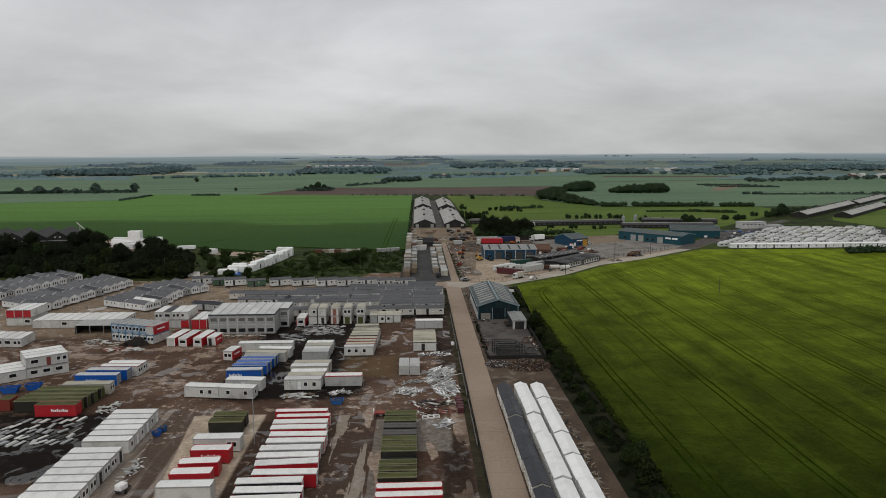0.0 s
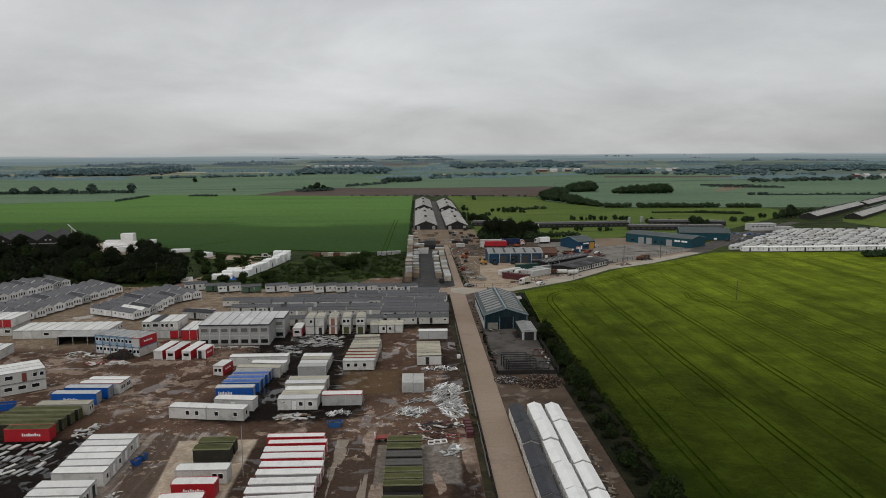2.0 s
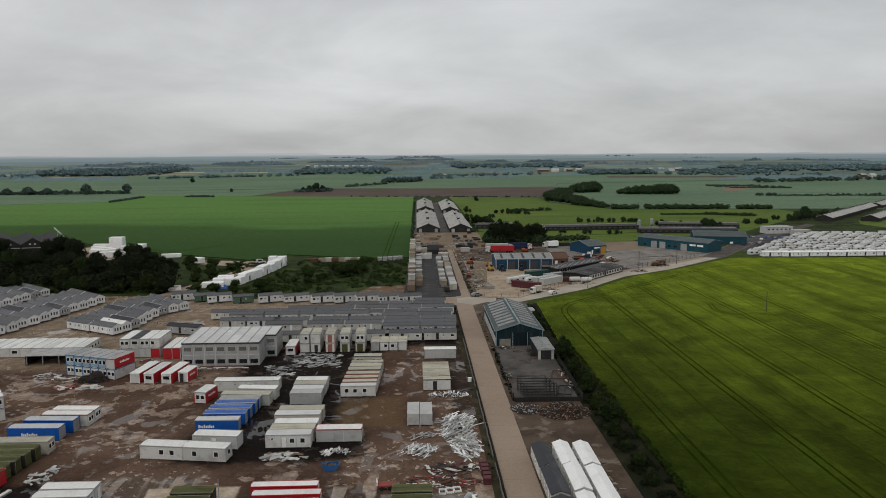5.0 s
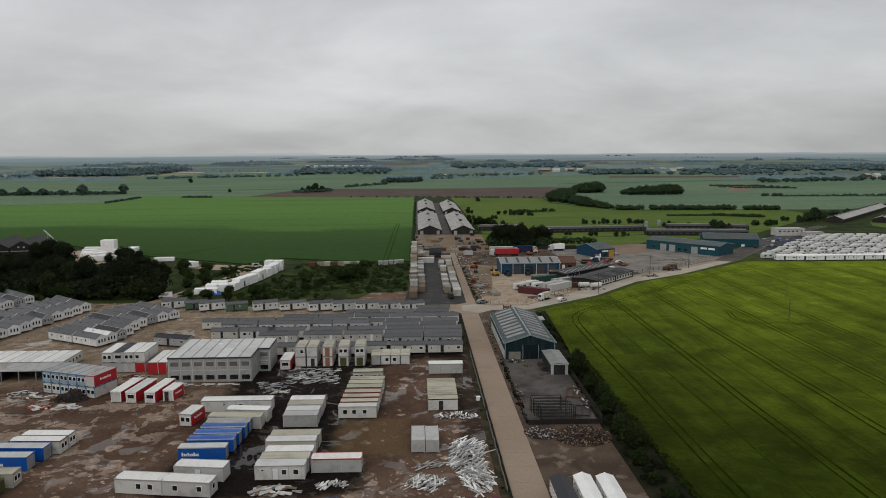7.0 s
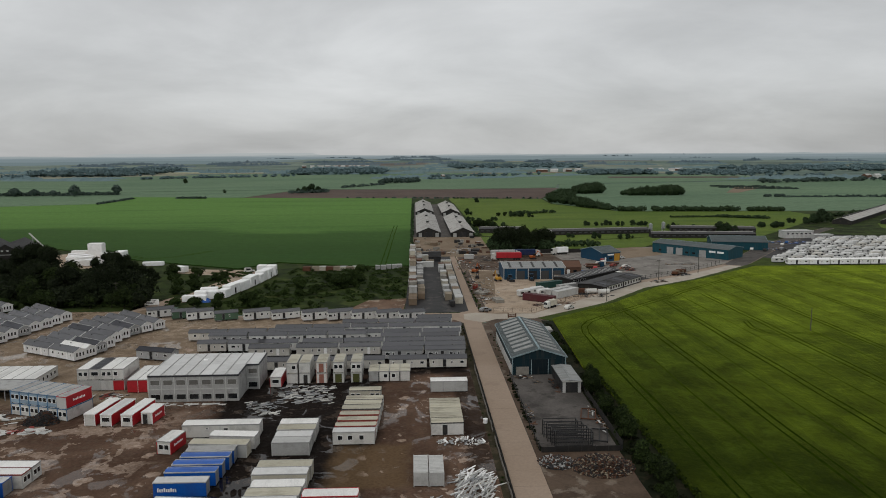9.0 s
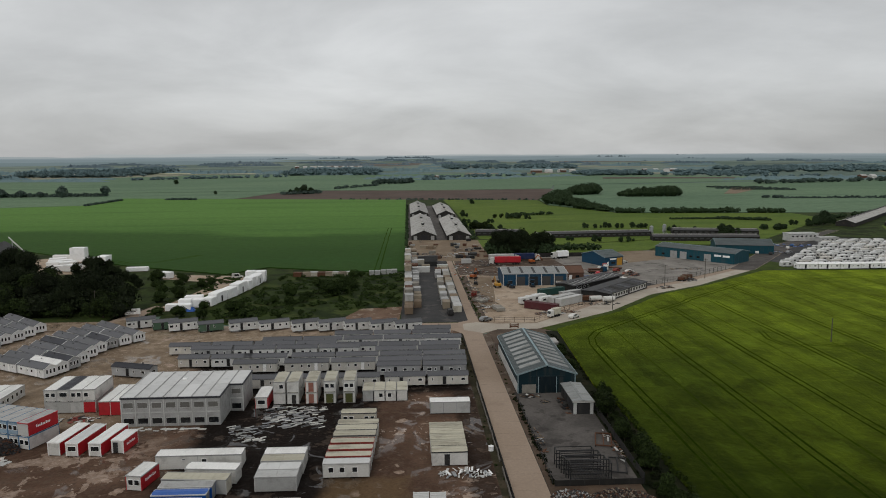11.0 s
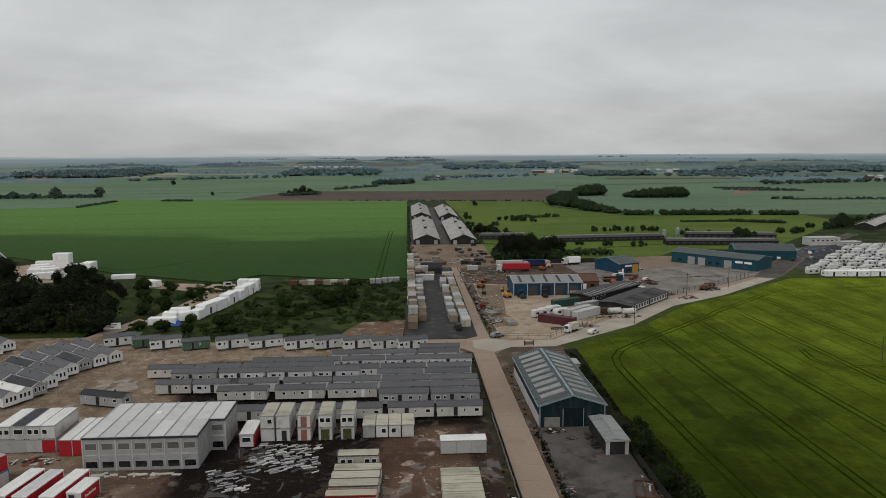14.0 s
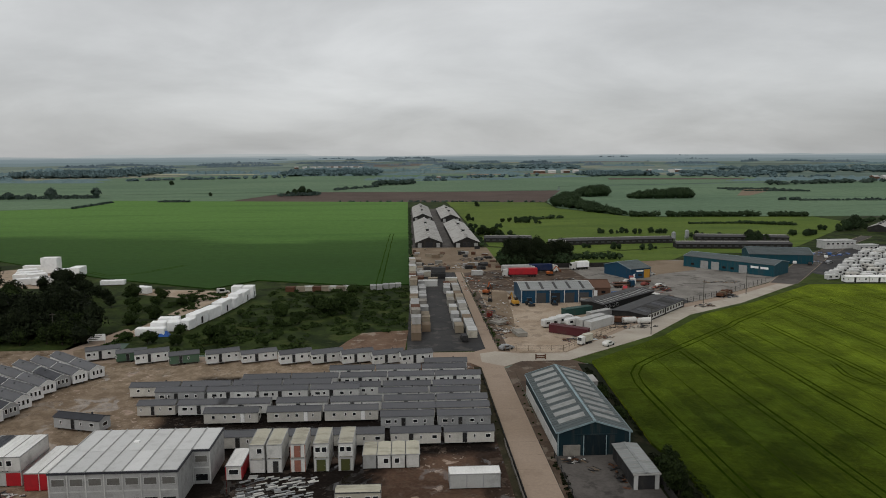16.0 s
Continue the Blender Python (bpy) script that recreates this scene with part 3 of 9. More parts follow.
M["tan_gravel"] = earth_material("tan_gravel", (0.17, 0.125, 0.085), (0.22, 0.17, 0.12), (0.13, 0.10, 0.07), 0.4, 0.9, 0.06)
M["wheel_track"] = rut_material("trampled_wheel_track", (0.0095, 0.019, 0.002), (0.018, 0.032, 0.003), 0.34)
M["leaf"] = leaf_material("dark_foliage", (0.0075, 0.0115, 0.005), (0.018, 0.0255, 0.010))
M["leaf_light"] = leaf_material("light_foliage", (0.014, 0.026, 0.006), (0.036, 0.056, 0.014))
M["leaf_copse"] = leaf_material("copse_foliage", (0.023, 0.040, 0.018), (0.036, 0.056, 0.025))
M["leaf_hedge"] = leaf_material("hedge_foliage", (0.006, 0.011, 0.003), (0.030, 0.046, 0.012))
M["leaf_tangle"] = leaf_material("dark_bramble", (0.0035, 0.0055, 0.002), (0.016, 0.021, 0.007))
# distance haze is painted into these three leaf colours, bluer and paler outwards
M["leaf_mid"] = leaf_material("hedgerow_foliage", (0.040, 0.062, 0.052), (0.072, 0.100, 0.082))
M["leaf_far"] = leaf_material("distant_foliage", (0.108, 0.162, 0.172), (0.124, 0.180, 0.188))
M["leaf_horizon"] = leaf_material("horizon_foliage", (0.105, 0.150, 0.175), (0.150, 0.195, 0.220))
M["post"] = surface("weathered_grey_timber", (0.075, 0.068, 0.058), 0.85, stain=0.4, stretch=(3, 3, 0.5))
M["kerb_grey"] = surface("weathered_concrete", (0.115, 0.105, 0.092), 0.85, stain=0.5, stain_scale=0.8)
M["bark"] = surface("bark", (0.05, 0.04, 0.03), 0.9, stretch=(3, 3, 0.5))
M["faded_pink"] = surface("sun_faded_red_paint", (0.30, 0.125, 0.09), 0.6, stain=0.4)

# ---------------------------------------------------------------- building helpers


def box(bm, x0, x1, y0, y1, z0, z1, mat=0):
    v = [bm.verts.new((x, y, z)) for z in (z0, z1) for y in (y0, y1) for x in (x0, x1)]
    for f in ((0, 2, 3, 1), (4, 5, 7, 6), (0, 1, 5, 4), (2, 6, 7, 3), (0, 4, 6, 2), (1, 3, 7, 5)):
        bm.faces.new([v[i] for i in f]).material_index = mat
    return v


def slab(bm, corners, z0, z1, mat=0):
    """An upright prism over a plan outline given anticlockwise."""
    lo = [bm.verts.new((x, y, z0)) for x, y in corners]
    hi = [bm.verts.new((x, y, z1)) for x, y in corners]
    n = len(corners)
    bm.faces.new(hi).material_index = mat
    bm.faces.new(lo[::-1]).material_index = mat
    for i in range(n):
        bm.faces.new((lo[i], lo[(i + 1) % n], hi[(i + 1) % n], hi[i])).material_index = mat


def quad(bm, pts, mat=0):
    bm.faces.new([bm.verts.new(p) for p in pts]).material_index = mat


def beam(bm, a, b, w, h=None):
    """A square bar from a to b."""
    a, b = Vector(a), Vector(b)
    d = (b - a).normalized()
    side = d.cross(Vector((0, 0, 1)))
    side = Vector((1, 0, 0)) if side.length < 1e-4 else side.normalized()
    up = side.cross(d)
    h = h or w
    ring = [(-w / 2, -h / 2), (w / 2, -h / 2), (w / 2, h / 2), (-w / 2, h / 2)]
    lo = [bm.verts.new(a + side * s + up * u) for s, u in ring]
    hi = [bm.verts.new(b + side * s + up * u) for s, u in ring]
    bm.faces.new(lo[::-1])
    bm.faces.new(hi)
    for i in range(4):
        bm.faces.new((lo[i], lo[(i + 1) % 4], hi[(i + 1) % 4], hi[i]))


def rod(bm, a, b, r0, r1=None, n=8):
    """A round, tapered bar from a to b."""
    a, b = Vector(a), Vector(b)
    d = (b - a).normalized()
    side = d.cross(Vector((0, 0, 1)))
    side = Vector((1, 0, 0)) if side.length < 1e-4 else side.normalized()
    up = side.cross(d)
    r1 = r0 if r1 is None else r1
    ang = [2 * math.pi * i / n for i in range(n)]
    lo = [bm.verts.new(a + (side * math.cos(q) + up * math.sin(q)) * r0) for q in ang]
    hi = [bm.verts.new(b + (side * math.cos(q) + up * math.sin(q)) * r1) for q in ang]
    bm.faces.new(lo[::-1])
    bm.faces.new(hi)
    for i in range(n):
        bm.faces.new((lo[i], lo[(i + 1) % n], hi[(i + 1) % n], hi[i]))


def part(name, bm, material, parent=None, label="", kind=""):
    """Links a bmesh as one mesh object, under a thing or a part."""
    me = bpy.data.meshes.new(name)
    bmesh.ops.recalc_face_normals(bm, faces=bm.faces[:])
    bm.to_mesh(me)
    bm.free()
    for one in material if isinstance(material, (list, tuple)) else (material,):
        me.materials.append(M[one])
    ob = new(name, me)
    ob.parent = parent
    return tagged(ob, label, kind=kind)


def thing(name, m, label, category, group="", kind=""):
    ob = new(name)
    ob.empty_display_size = 0.5
    ob.matrix_basis = m
    return tagged(ob, label, category, group, kind)


def box_part(name, dims, material, parent, label="", bevel=0.0):
    bm = bmesh.new()
    box(bm, *dims)
    if bevel:
        bmesh.ops.bevel(bm, geom=bm.edges[:], offset=bevel, segments=1, affect="EDGES")
    return part(name, bm, material, parent, label)


def share(ob, parent, x, y, z, rz=0.0, name=None):
    """Another part on the same mesh."""
    c = new(name or ob.name.split(".")[0], ob.data)
    c.parent = parent
    c.matrix_basis = pose(x, y, z, 0, 0, rz)
    return c


MESHES = {}


def pane_mesh(w, h, frame="pvc", glass="glass", depth=0.05):
    """A window set in a wall that faces -y: a frame with a recessed pane, origin at its sill's middle, on the wall's face."""
    key = ("pane", round(w, 2), round(h, 2), frame, glass)
    if key not in MESHES:
        bm = bmesh.new()
        f = 0.07
        box(bm, -w / 2, w / 2, -depth, 0.01, 0, f, 0)
        box(bm, -w / 2, w / 2, -depth, 0.01, h - f, h, 0)
        box(bm, -w / 2, -w / 2 + f, -depth, 0.01, f, h - f, 0)
        box(bm, w / 2 - f, w / 2, -depth, 0.01, f, h - f, 0)
        box(bm, -w / 2 + f, w / 2 - f, -0.02, 0.01, f, h - f, 1)
        bmesh.ops.recalc_face_normals(bm, faces=bm.faces[:])
        me = bpy.data.meshes.new("window")
        bm.to_mesh(me)
        bm.free()
        me.materials.append(M[frame])
        me.materials.append(M[glass])
        MESHES[key] = me
    return MESHES[key]


def wall_item(name, mesh, parent, lx, ly, face, along, z):
    """Hangs a window or door on a face (s, n, e, w) of a block lx by ly that starts at the parent's origin."""
    ob = new(name, mesh)
    ob.parent = parent
    ob.matrix_basis = {"s": pose(along, 0, z), "n": pose(along, ly, z, 0, 0, 180), "w": pose(0, along, z, 0, 0, -90), "e": pose(lx, along, z, 0, 0, 90)}[face]
    return ob


def door_mesh(w, h, material):
    key = ("door", w, h, material)
    if key not in MESHES:
        bm = bmesh.new()
        box(bm, -w / 2, w / 2, -0.05, 0.01, 0, h, 0)
        box(bm, -w / 2 - 0.06, w / 2 + 0.06, -0.025, 0.01, 0, h + 0.06, 1)
        box(bm, w / 2 - 0.2, w / 2 - 0.1, -0.09, -0.04, h * 0.48, h * 0.52, 1)
        bmesh.ops.recalc_face_normals(bm, faces=bm.faces[:])
        me = bpy.data.meshes.new("door")
        bm.to_mesh(me)
        bm.free()
        me.materials.append(M[material])
        me.materials.append(M["steel"])
        MESHES[key] = me
    return MESHES[key]


def lettering(parent, lx, ly, face, along, z, length, size, material="pvc", n=9):
    """Brand writing shown as a row of plain bars."""
    bm = bmesh.new()
    step = length / n
    for i in range(n):
        tall = size * (1.0 if i in (0, 3, 6) else 0.72)
        box(bm, -length / 2 + i * step, -length / 2 + (i + 0.72) * step, -0.015, 0.004, 0, tall)
    ob = part("lettering_bar", bm, material, parent, "pale lettering bars")
    ob.matrix_basis = {"s": pose(along, 0, z), "n": pose(along, ly, z, 0, 0, 180), "w": pose(0, along, z, 0, 0, -90), "e": pose(lx, along, z, 0, 0, 90)}[face]
    return ob


def sheet(name, outline, z, material, label, thick=0.3, kind="structure", category=""):
    """A piece of ground cover: a slab over a plan outline."""
    bm = bmesh.new()
    slab(bm, outline, z - thick, z)
    return tagged(part(name, bm, material, None, label, kind), category=category or name.replace("_", " "))


# ---------------------------------------------------------------- ground, fields, roads


def relief(x, y):
    """Flat near the yard; the land lifts slowly from two kilometres on."""
    d = math.hypot(x, y - 50)
    rise = max(0.0, (d - 2200) / 2600) ** 1.6
    roll = 0.55 + 0.28 * math.sin(x * 0.0011 + 1.3) + 0.18 * math.sin(x * 0.0031 + y * 0.0006) + 0.10 * math.sin(x * 0.0075 + 0.4)
    return -0.12 + rise * 34 * roll


def spread(lo, hi, fine_lo, fine_hi, coarse, fine):
    out, v = [], lo
    while v < hi:
        out.append(v)
        v += fine if fine_lo <= v < fine_hi else coarse
    return out + [hi]


def ground():
    xs = spread(-4900, 4900, -300, 400, 140, 100)
    ys = spread(-900, 4800, -50, 900, 110, 95)
    verts = [(x, y, relief(x, y)) for y in ys for x in xs]
    w = len(xs)
    faces = [(j * w + i, j * w + i + 1, (j + 1) * w + i + 1, (j + 1) * w + i) for j in range(len(ys) - 1) for i in range(w - 1)]
    me = bpy.data.meshes.new("ground")
    me.from_pydata(verts, [], faces)
    me.shade_smooth()
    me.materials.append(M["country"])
    tagged(new("ground", me), "green open farmland reaching the hazy horizon", "ground", kind="structure")


ground()


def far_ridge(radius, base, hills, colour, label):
    """The hazy skyline: a long glowing ridge, haze painted into its colour, so far off that it does not shift. hills:
    (bearing from, to, height), degrees east of north.
    """
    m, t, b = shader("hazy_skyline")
    # emits its colour: the ridge glows to imitate pale haze
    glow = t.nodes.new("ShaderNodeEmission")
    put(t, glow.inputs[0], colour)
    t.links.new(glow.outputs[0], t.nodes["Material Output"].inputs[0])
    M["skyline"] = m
    verts, n = [], 720
    for i in range(n + 1):
        a = 360 * i / n
        bear = (a + 180) % 360 - 180
        top = base + 3.5 * noise.noise((a * 0.11, radius, 0.5)) + 2.2 * noise.noise((a * 0.6, radius, 1.5))
        for lo, hi, tall in hills:
            edge = min(1.0, max(0.0, (bear - lo) / 1.2), max(0.0, (hi - bear) / 0.8))
            top += tall * edge
        x, y = radius * math.sin(radians(a)), 60 + radius * math.cos(radians(a))
        verts += [(x, y, -20), (x, y, top)]
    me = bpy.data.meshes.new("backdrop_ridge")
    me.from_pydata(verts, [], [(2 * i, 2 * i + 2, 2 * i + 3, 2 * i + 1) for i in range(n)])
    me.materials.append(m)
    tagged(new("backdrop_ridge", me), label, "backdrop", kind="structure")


far_ridge(3950, 20, ((-60, -16, 3), (10, 40, 4)), (0.150, 0.195, 0.205), "distant woods in painted dark blue-grey haze")
far_ridge(4350, 31, ((-30, -12, 3), (4, 22, 3)), (0.185, 0.232, 0.248), "distant fields and woods in painted blue-grey haze")
far_ridge(4640, 40, (), (0.215, 0.262, 0.282), "wooded skyline in painted blue-grey haze")
far_ridge(4720, 45, ((-40, -25, 4), (14, 30, 3)), (0.300, 0.340, 0.352), "skyline in painted pale blue-grey haze")
far_ridge(4800, 46, ((-24, -7.2, 16), (2, 9, 5)), (0.400, 0.428, 0.432), "faint horizon hills in painted haze")
# the yard and the hard surfaces round it
sheet("pavement", [(-190, -80), (11.4, -80), (11.4, 296), (-88, 303.6), (-96, 319), (-190, 319)], 0.0, "yard", "wet brown yard of mud, worn concrete and puddles")
sheet("road", [(11.6, -80), (17.6, -80), (17.6, 288), (23, 293), (36, 293), (66.5, 316.5), (90, 344), (117, 362), (157, 396), (215, 470), (260, 520), (300, 560), (296, 566), (206, 478),
               (148, 402), (110, 371), (82, 353), (62, 329), (37, 301), (24, 301), (18, 306), (17.6, 440), (14.8, 440), (14.6, 306), (11, 303), (-100, 303.5), (-104, 312), (-92, 328), (-92, 340), (-97, 340), (-106, 326),
               (-108, 308), (-103, 299.5), (-60, 297), (0, 294.5), (9, 292.5), (11.6, 288)], 0.03, "road", "pale concrete road with a crossroads")
sheet("verge", [(9.6, -80), (11.55, -80), (11.55, 288), (9.6, 289)], 0.05, "verge", "rough grass strip beside the road")
sheet("verge", [(17.7, 158), (18.9, 158), (19.4, 262), (20, 288), (17.7, 287)], 0.05, "dirt", "weedy brown strip beside the road")
sheet("pavement", [(17.65, -80), (33.5, -80), (33.5, 186), (17.65, 186)], 0.012, "dirt", "brown mud beside the rows of homes")
sheet("pavement", [(18.9, 185.5), (34.3, 185.5), (34.6, 232), (19.2, 232)], 0.03, "apron", "grey concrete yard in front of the shed")
sheet("pavement", [(19.2, 232), (36, 232), (38, 291), (20, 288)], 0.02, "dirt", "brown ground round the shed")
sheet("verge", [(33.6, -80), (41.3, -80), (41.3, 289), (37.6, 290), (34.7, 232), (33.6, 184)], 0.04, "shade_grass", "tangled grass under the hedge, shade painted dark")
sheet("road_lane", [(18.0, 288.5), (23, 293), (36, 293), (66.5, 316.5), (90, 344), (117, 362), (157, 396), (150, 399), (112, 368.5), (84, 350.5), (63.5, 327.5), (37, 300.5), (24, 300.5), (17, 303), (12.5, 301), (12.2, 293)], 0.036, "lane", "pale dusty concrete lane to the works", category="road")
sheet("verge", [(43.5, 287.0), (72.0, 311.5), (95.5, 339.5), (122.5, 357.5), (163, 391), (262, 386), (262, 397), (158, 398.5), (117.2, 362.2), (90.2, 344.2), (66.7, 316.7), (37, 293.2)], 0.06, "lane_grass", "grass verge between the lane and the barley")
sheet("pavement", [(-8, 304), (14.6, 304), (14.6, 440), (-6, 440)], 0.015, "tarmac", "dark tarmac storage yard")
sheet("pavement", [(18, 303), (24, 301.5), (37, 301.5), (62, 329.5), (68, 340), (62, 372), (34, 372), (30, 410), (18, 440)], 0.015, "sand", "sandy hardcore yard")
sheet("pavement", [(-8, 440.5), (38, 440.5), (38, 530), (-8, 530)], 0.015, "tan_gravel", "tan ground with rubble in front of the long sheds")
sheet("pavement", [(30.5, 411), (34.5, 372.5), (62.5, 372.5), (68.5, 341), (82, 354), (110, 372), (147, 402), (170, 425), (132, 470), (100, 462), (74, 450), (38, 449)], 0.018, "pale_apron", "pale worn concrete works yard")
sheet("pavement", [(-8, 530.5), (38, 530.5), (40, 838), (-5, 838)], 0.016, "apron", "concrete strip between the long sheds")
sheet("pavement", [(171, 425), (206, 479), (262, 524), (330, 500), (330, 391), (170, 396), (158, 398)], 0.014, "tarmac", "grey storage ground under the caravans")
sheet("field_rough", [(-100, 340), (-92, 329), (-90, 312), (-60, 304), (-9, 304), (-6, 470), (-30, 404), (-74, 420), (-90, 402), (-140, 430), (-160, 402)], 0.05, "rough_grass", "rough grass with scattered bushes", category="field")
sheet("pavement", [(-24, 304.5), (-8.6, 304.5), (-7.5, 329), (-14, 328), (-22, 326.5), (-25.5, 318), (-28, 310)], 0.07, "red_earth", "bare reddish earth with pale puddles")
sheet("verge", [(18.1, 303.4), (21.4, 302.6), (21.0, 334), (21.4, 394), (18.1, 394)], 0.05, "dirt", "brown weedy strip beside the narrow lane")
sheet("pavement", [(21.6, 318), (25.6, 318.5), (28.6, 345), (32.5, 391), (22, 392)], 0.03, "tan_gravel", "tan gravel at the edge of the sandy yard")
sheet("pavement", [(100, 422), (131, 438), (136, 466), (119, 471), (99, 462), (108, 440)], 0.03, "tan_gravel", "tan gravel beside the blue unit")
sheet("pavement", [(-97, 328), (-93, 328), (-80, 384), (-70, 392), (-84, 401), (-120, 408), (-122, 398), (-88, 384)], 0.08, "sand", "sandy track past the wrapped units")
sheet("field_wood", [(-330, 300), (-190, 313), (-106, 313), (-98, 341), (-140, 430), (-330, 520)], 0.03, "rough_grass", "dark grass under the wood", category="field")
sheet("pavement", [(18.2, 300), (37, 301), (62, 329), (82, 353), (110, 371), (147, 402), (170, 425), (135, 470), (100, 470), (38, 530), (18.2, 530)], 0.008, "tan_gravel", "tan gravel between the works yards")
sheet("pavement", [(17.7, 286), (40.4, 288.6), (37.0, 293.6), (22.6, 293.6)], 0.026, "dirt", "brown ground behind the shed")
sheet("pavement", [(56, 333), (63, 331), (85, 355), (100, 366), (92, 376), (66, 367), (55, 350)], 0.03, "tarmac", "dark ground round the black offices")
sheet("pavement", [(18.6, 396), (33, 392.5), (64, 391), (74, 400), (71, 446), (40, 447), (18.6, 438)], 0.028, "dirt", "muddy ground behind the workshop")
sheet("pavement", [(262, 524.4), (331, 500.4), (345, 640), (301, 600), (300, 562)], 0.02, "rough_grass", "weedy ground beside the far barns")
sheet("road_far", [(157, 396.4), (215, 470.4), (260, 520.4), (300, 560.4), (296, 565.6), (206, 477.6), (148.5, 402)], 0.042, "apron", "grey concrete road to the far works", category="road")
sheet("verge", [(159, 398.8), (183, 399.4), (185.5, 409), (180, 424), (172, 414.5)], 0.05, "lane_grass", "triangle of grass beside the road")
# crops stand above the soil
sheet("field_margin", [(-760, 300), (-190, 300), (-190, 320), (-90, 320), (-8, 297), (36, 302), (150, 400), (345, 500), (480, 690), (350, 712), (150, 960), (-380, 1020), (-760, 780)], -0.02, "rough_grass", "rough grass margins between the fields", 0.06, category="field")
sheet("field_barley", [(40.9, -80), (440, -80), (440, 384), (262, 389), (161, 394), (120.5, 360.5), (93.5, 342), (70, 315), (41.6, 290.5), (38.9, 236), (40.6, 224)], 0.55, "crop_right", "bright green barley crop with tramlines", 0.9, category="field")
sheet("field_wheat", [(-700, 650), (-330, 525), (-222, 492), (-145, 434), (-90, 405), (-74, 424), (-30, 408), (-6.5, 408), (-6.5, 938), (-222, 978), (-370, 1010), (-365, 880), (-700, 760)], 0.5, "wheat", "dark and light green wheat crop", 0.8, category="field")
sheet("field_cereal", [(-1100, 770), (-700, 766), (-366, 884), (-371, 1012), (-223, 982), (-180, 1180), (-640, 1110), (-1100, 1090)], 0.4, "far_green", "cereal field with haze painted blue-green", 0.7, category="field")
sheet("field_ploughed", [(-228, 984), (-6, 942), (150, 918), (225, 1180), (38, 1160), (-178, 1188)], 0.1, "ploughed", "bare brown ploughed soil", 0.4, category="field")
sheet("field_pasture", [(42, 535), (90, 500), (150, 520), (215, 506), (300, 600), (345, 640), (345, 706), (190, 722), (145, 828), (150, 915), (38, 940), (40.5, 838)], 0.12, "pasture", "yellow-green pasture", 0.4, category="field")
sheet("field_pasture", [(98, 463), (132, 471), (150, 495), (205, 490), (214, 504), (150, 518), (92, 498), (40, 530), (39, 450), (74, 451)], 0.1, "pasture", "rough pasture by the long barns", 0.4, category="field")
sheet("field_cereal", [(148, 832), (194, 726), (350, 710), (640, 690), (1200, 760), (1200, 1500), (250, 1300), (226, 1182), (153, 917)], 0.35, "far_green", "cereal field with haze painted blue-green", 0.7, category="field")
sheet("field_cereal", [(-640, 1116), (-182, 1190), (36, 1164), (222, 1188), (250, 1310), (900, 1500), (500, 2050), (-500, 2080), (-1000, 1700), (-1100, 1120)], 0.3, "far_green", "cereal fields with haze painted pale blue-green", 0.6, category="field")
sheet("field_grass", [(335, 560), (352, 590), (480, 690), (760, 700), (760, 520), (340, 500)], 0.2, "pasture", "green grass beside the far barns", 0.4, category="field")


def tramline(pts, z, gauge=1.9, w=0.5, material="wheel_track"):
    """The two ruts of a tractor's wheels through a crop, along a line of points."""
    bm = bmesh.new()
    pts = [Vector(p) for p in pts]
    path = []
    for a, b in zip(pts, pts[1:]):
        n = max(1, int((b - a).length / 7))
        path += [a.lerp(b, i / n) for i in range(n)]
    path.append(pts[-1])
    for side in (-gauge / 2, gauge / 2):
        rows = []
        for i, p in enumerate(path):
            d = (path[min(i + 1, len(path) - 1)] - path[max(i - 1, 0)]).normalized()
            s = Vector((-d.y, d.x))
            c = p + s * (side + 0.35 * noise.noise((pts[0].x + i * 0.35, pts[0].y * 0.1, 0)))
            ww = w * (0.7 + 0.6 * random.random())
            rows.append((bm.verts.new((*(c - s * ww / 2), z)), bm.verts.new((*(c + s * ww / 2), z))))
        for a, b in zip(rows, rows[1:]):
            bm.faces.new((a[0], b[0], b[1], a[1]))
    tagged(part("wheel_track", bm, material, None, "dark tractor wheel ruts through the crop", "structure"), category="wheel track")


def drill_gap(x, y0, y1, z):
    """A faint line between two passes of the drill."""
    bm = bmesh.new()
    n = 24
    rows = []
    for i in range(n + 1):
        y = y0 + (y1 - y0) * i / n
        xx = x + 0.5 * noise.noise((x, i * 0.4, 3))
        w = 0.14 + 0.3 * abs(noise.noise((x, i * 0.9, 7)))
        rows.append((bm.verts.new((xx - w, y, z)), bm.verts.new((xx + w, y, z))))
    for a, b in zip(rows, rows[1:]):
        bm.faces.new((a[0], b[0], b[1], a[1]))
    tagged(part("drill_line", bm, "thin_crop", None, "faint thin line in the barley crop", "structure"), category="crop line")


def road_joints():
    """Dark filled joints between the concrete slabs."""
    bm = bmesh.new()
    y = 62.0
    while y < 290:
        box(bm, 11.7, 17.5, y, y + 0.07, 0.0, 0.034)
        y += 6.1
    tagged(part("road_joints", bm, "joint", None, "dark joints between the road's concrete slabs", "structure"), category="road joint")


road_joints()
for x, top in ((68.8, 298), (88.2, 317), (107.5, 328), (127, 352), (150, 364), (171, 366)):
    tramline([(x + 0.6, top), (x - 0.6, 60)], 0.556)
for x, top in ((59, 292), (79, 308), (98, 324), (117.5, 340), (138, 358), (160, 364), (182, 368)):
    drill_gap(x, 60, top, 0.554)
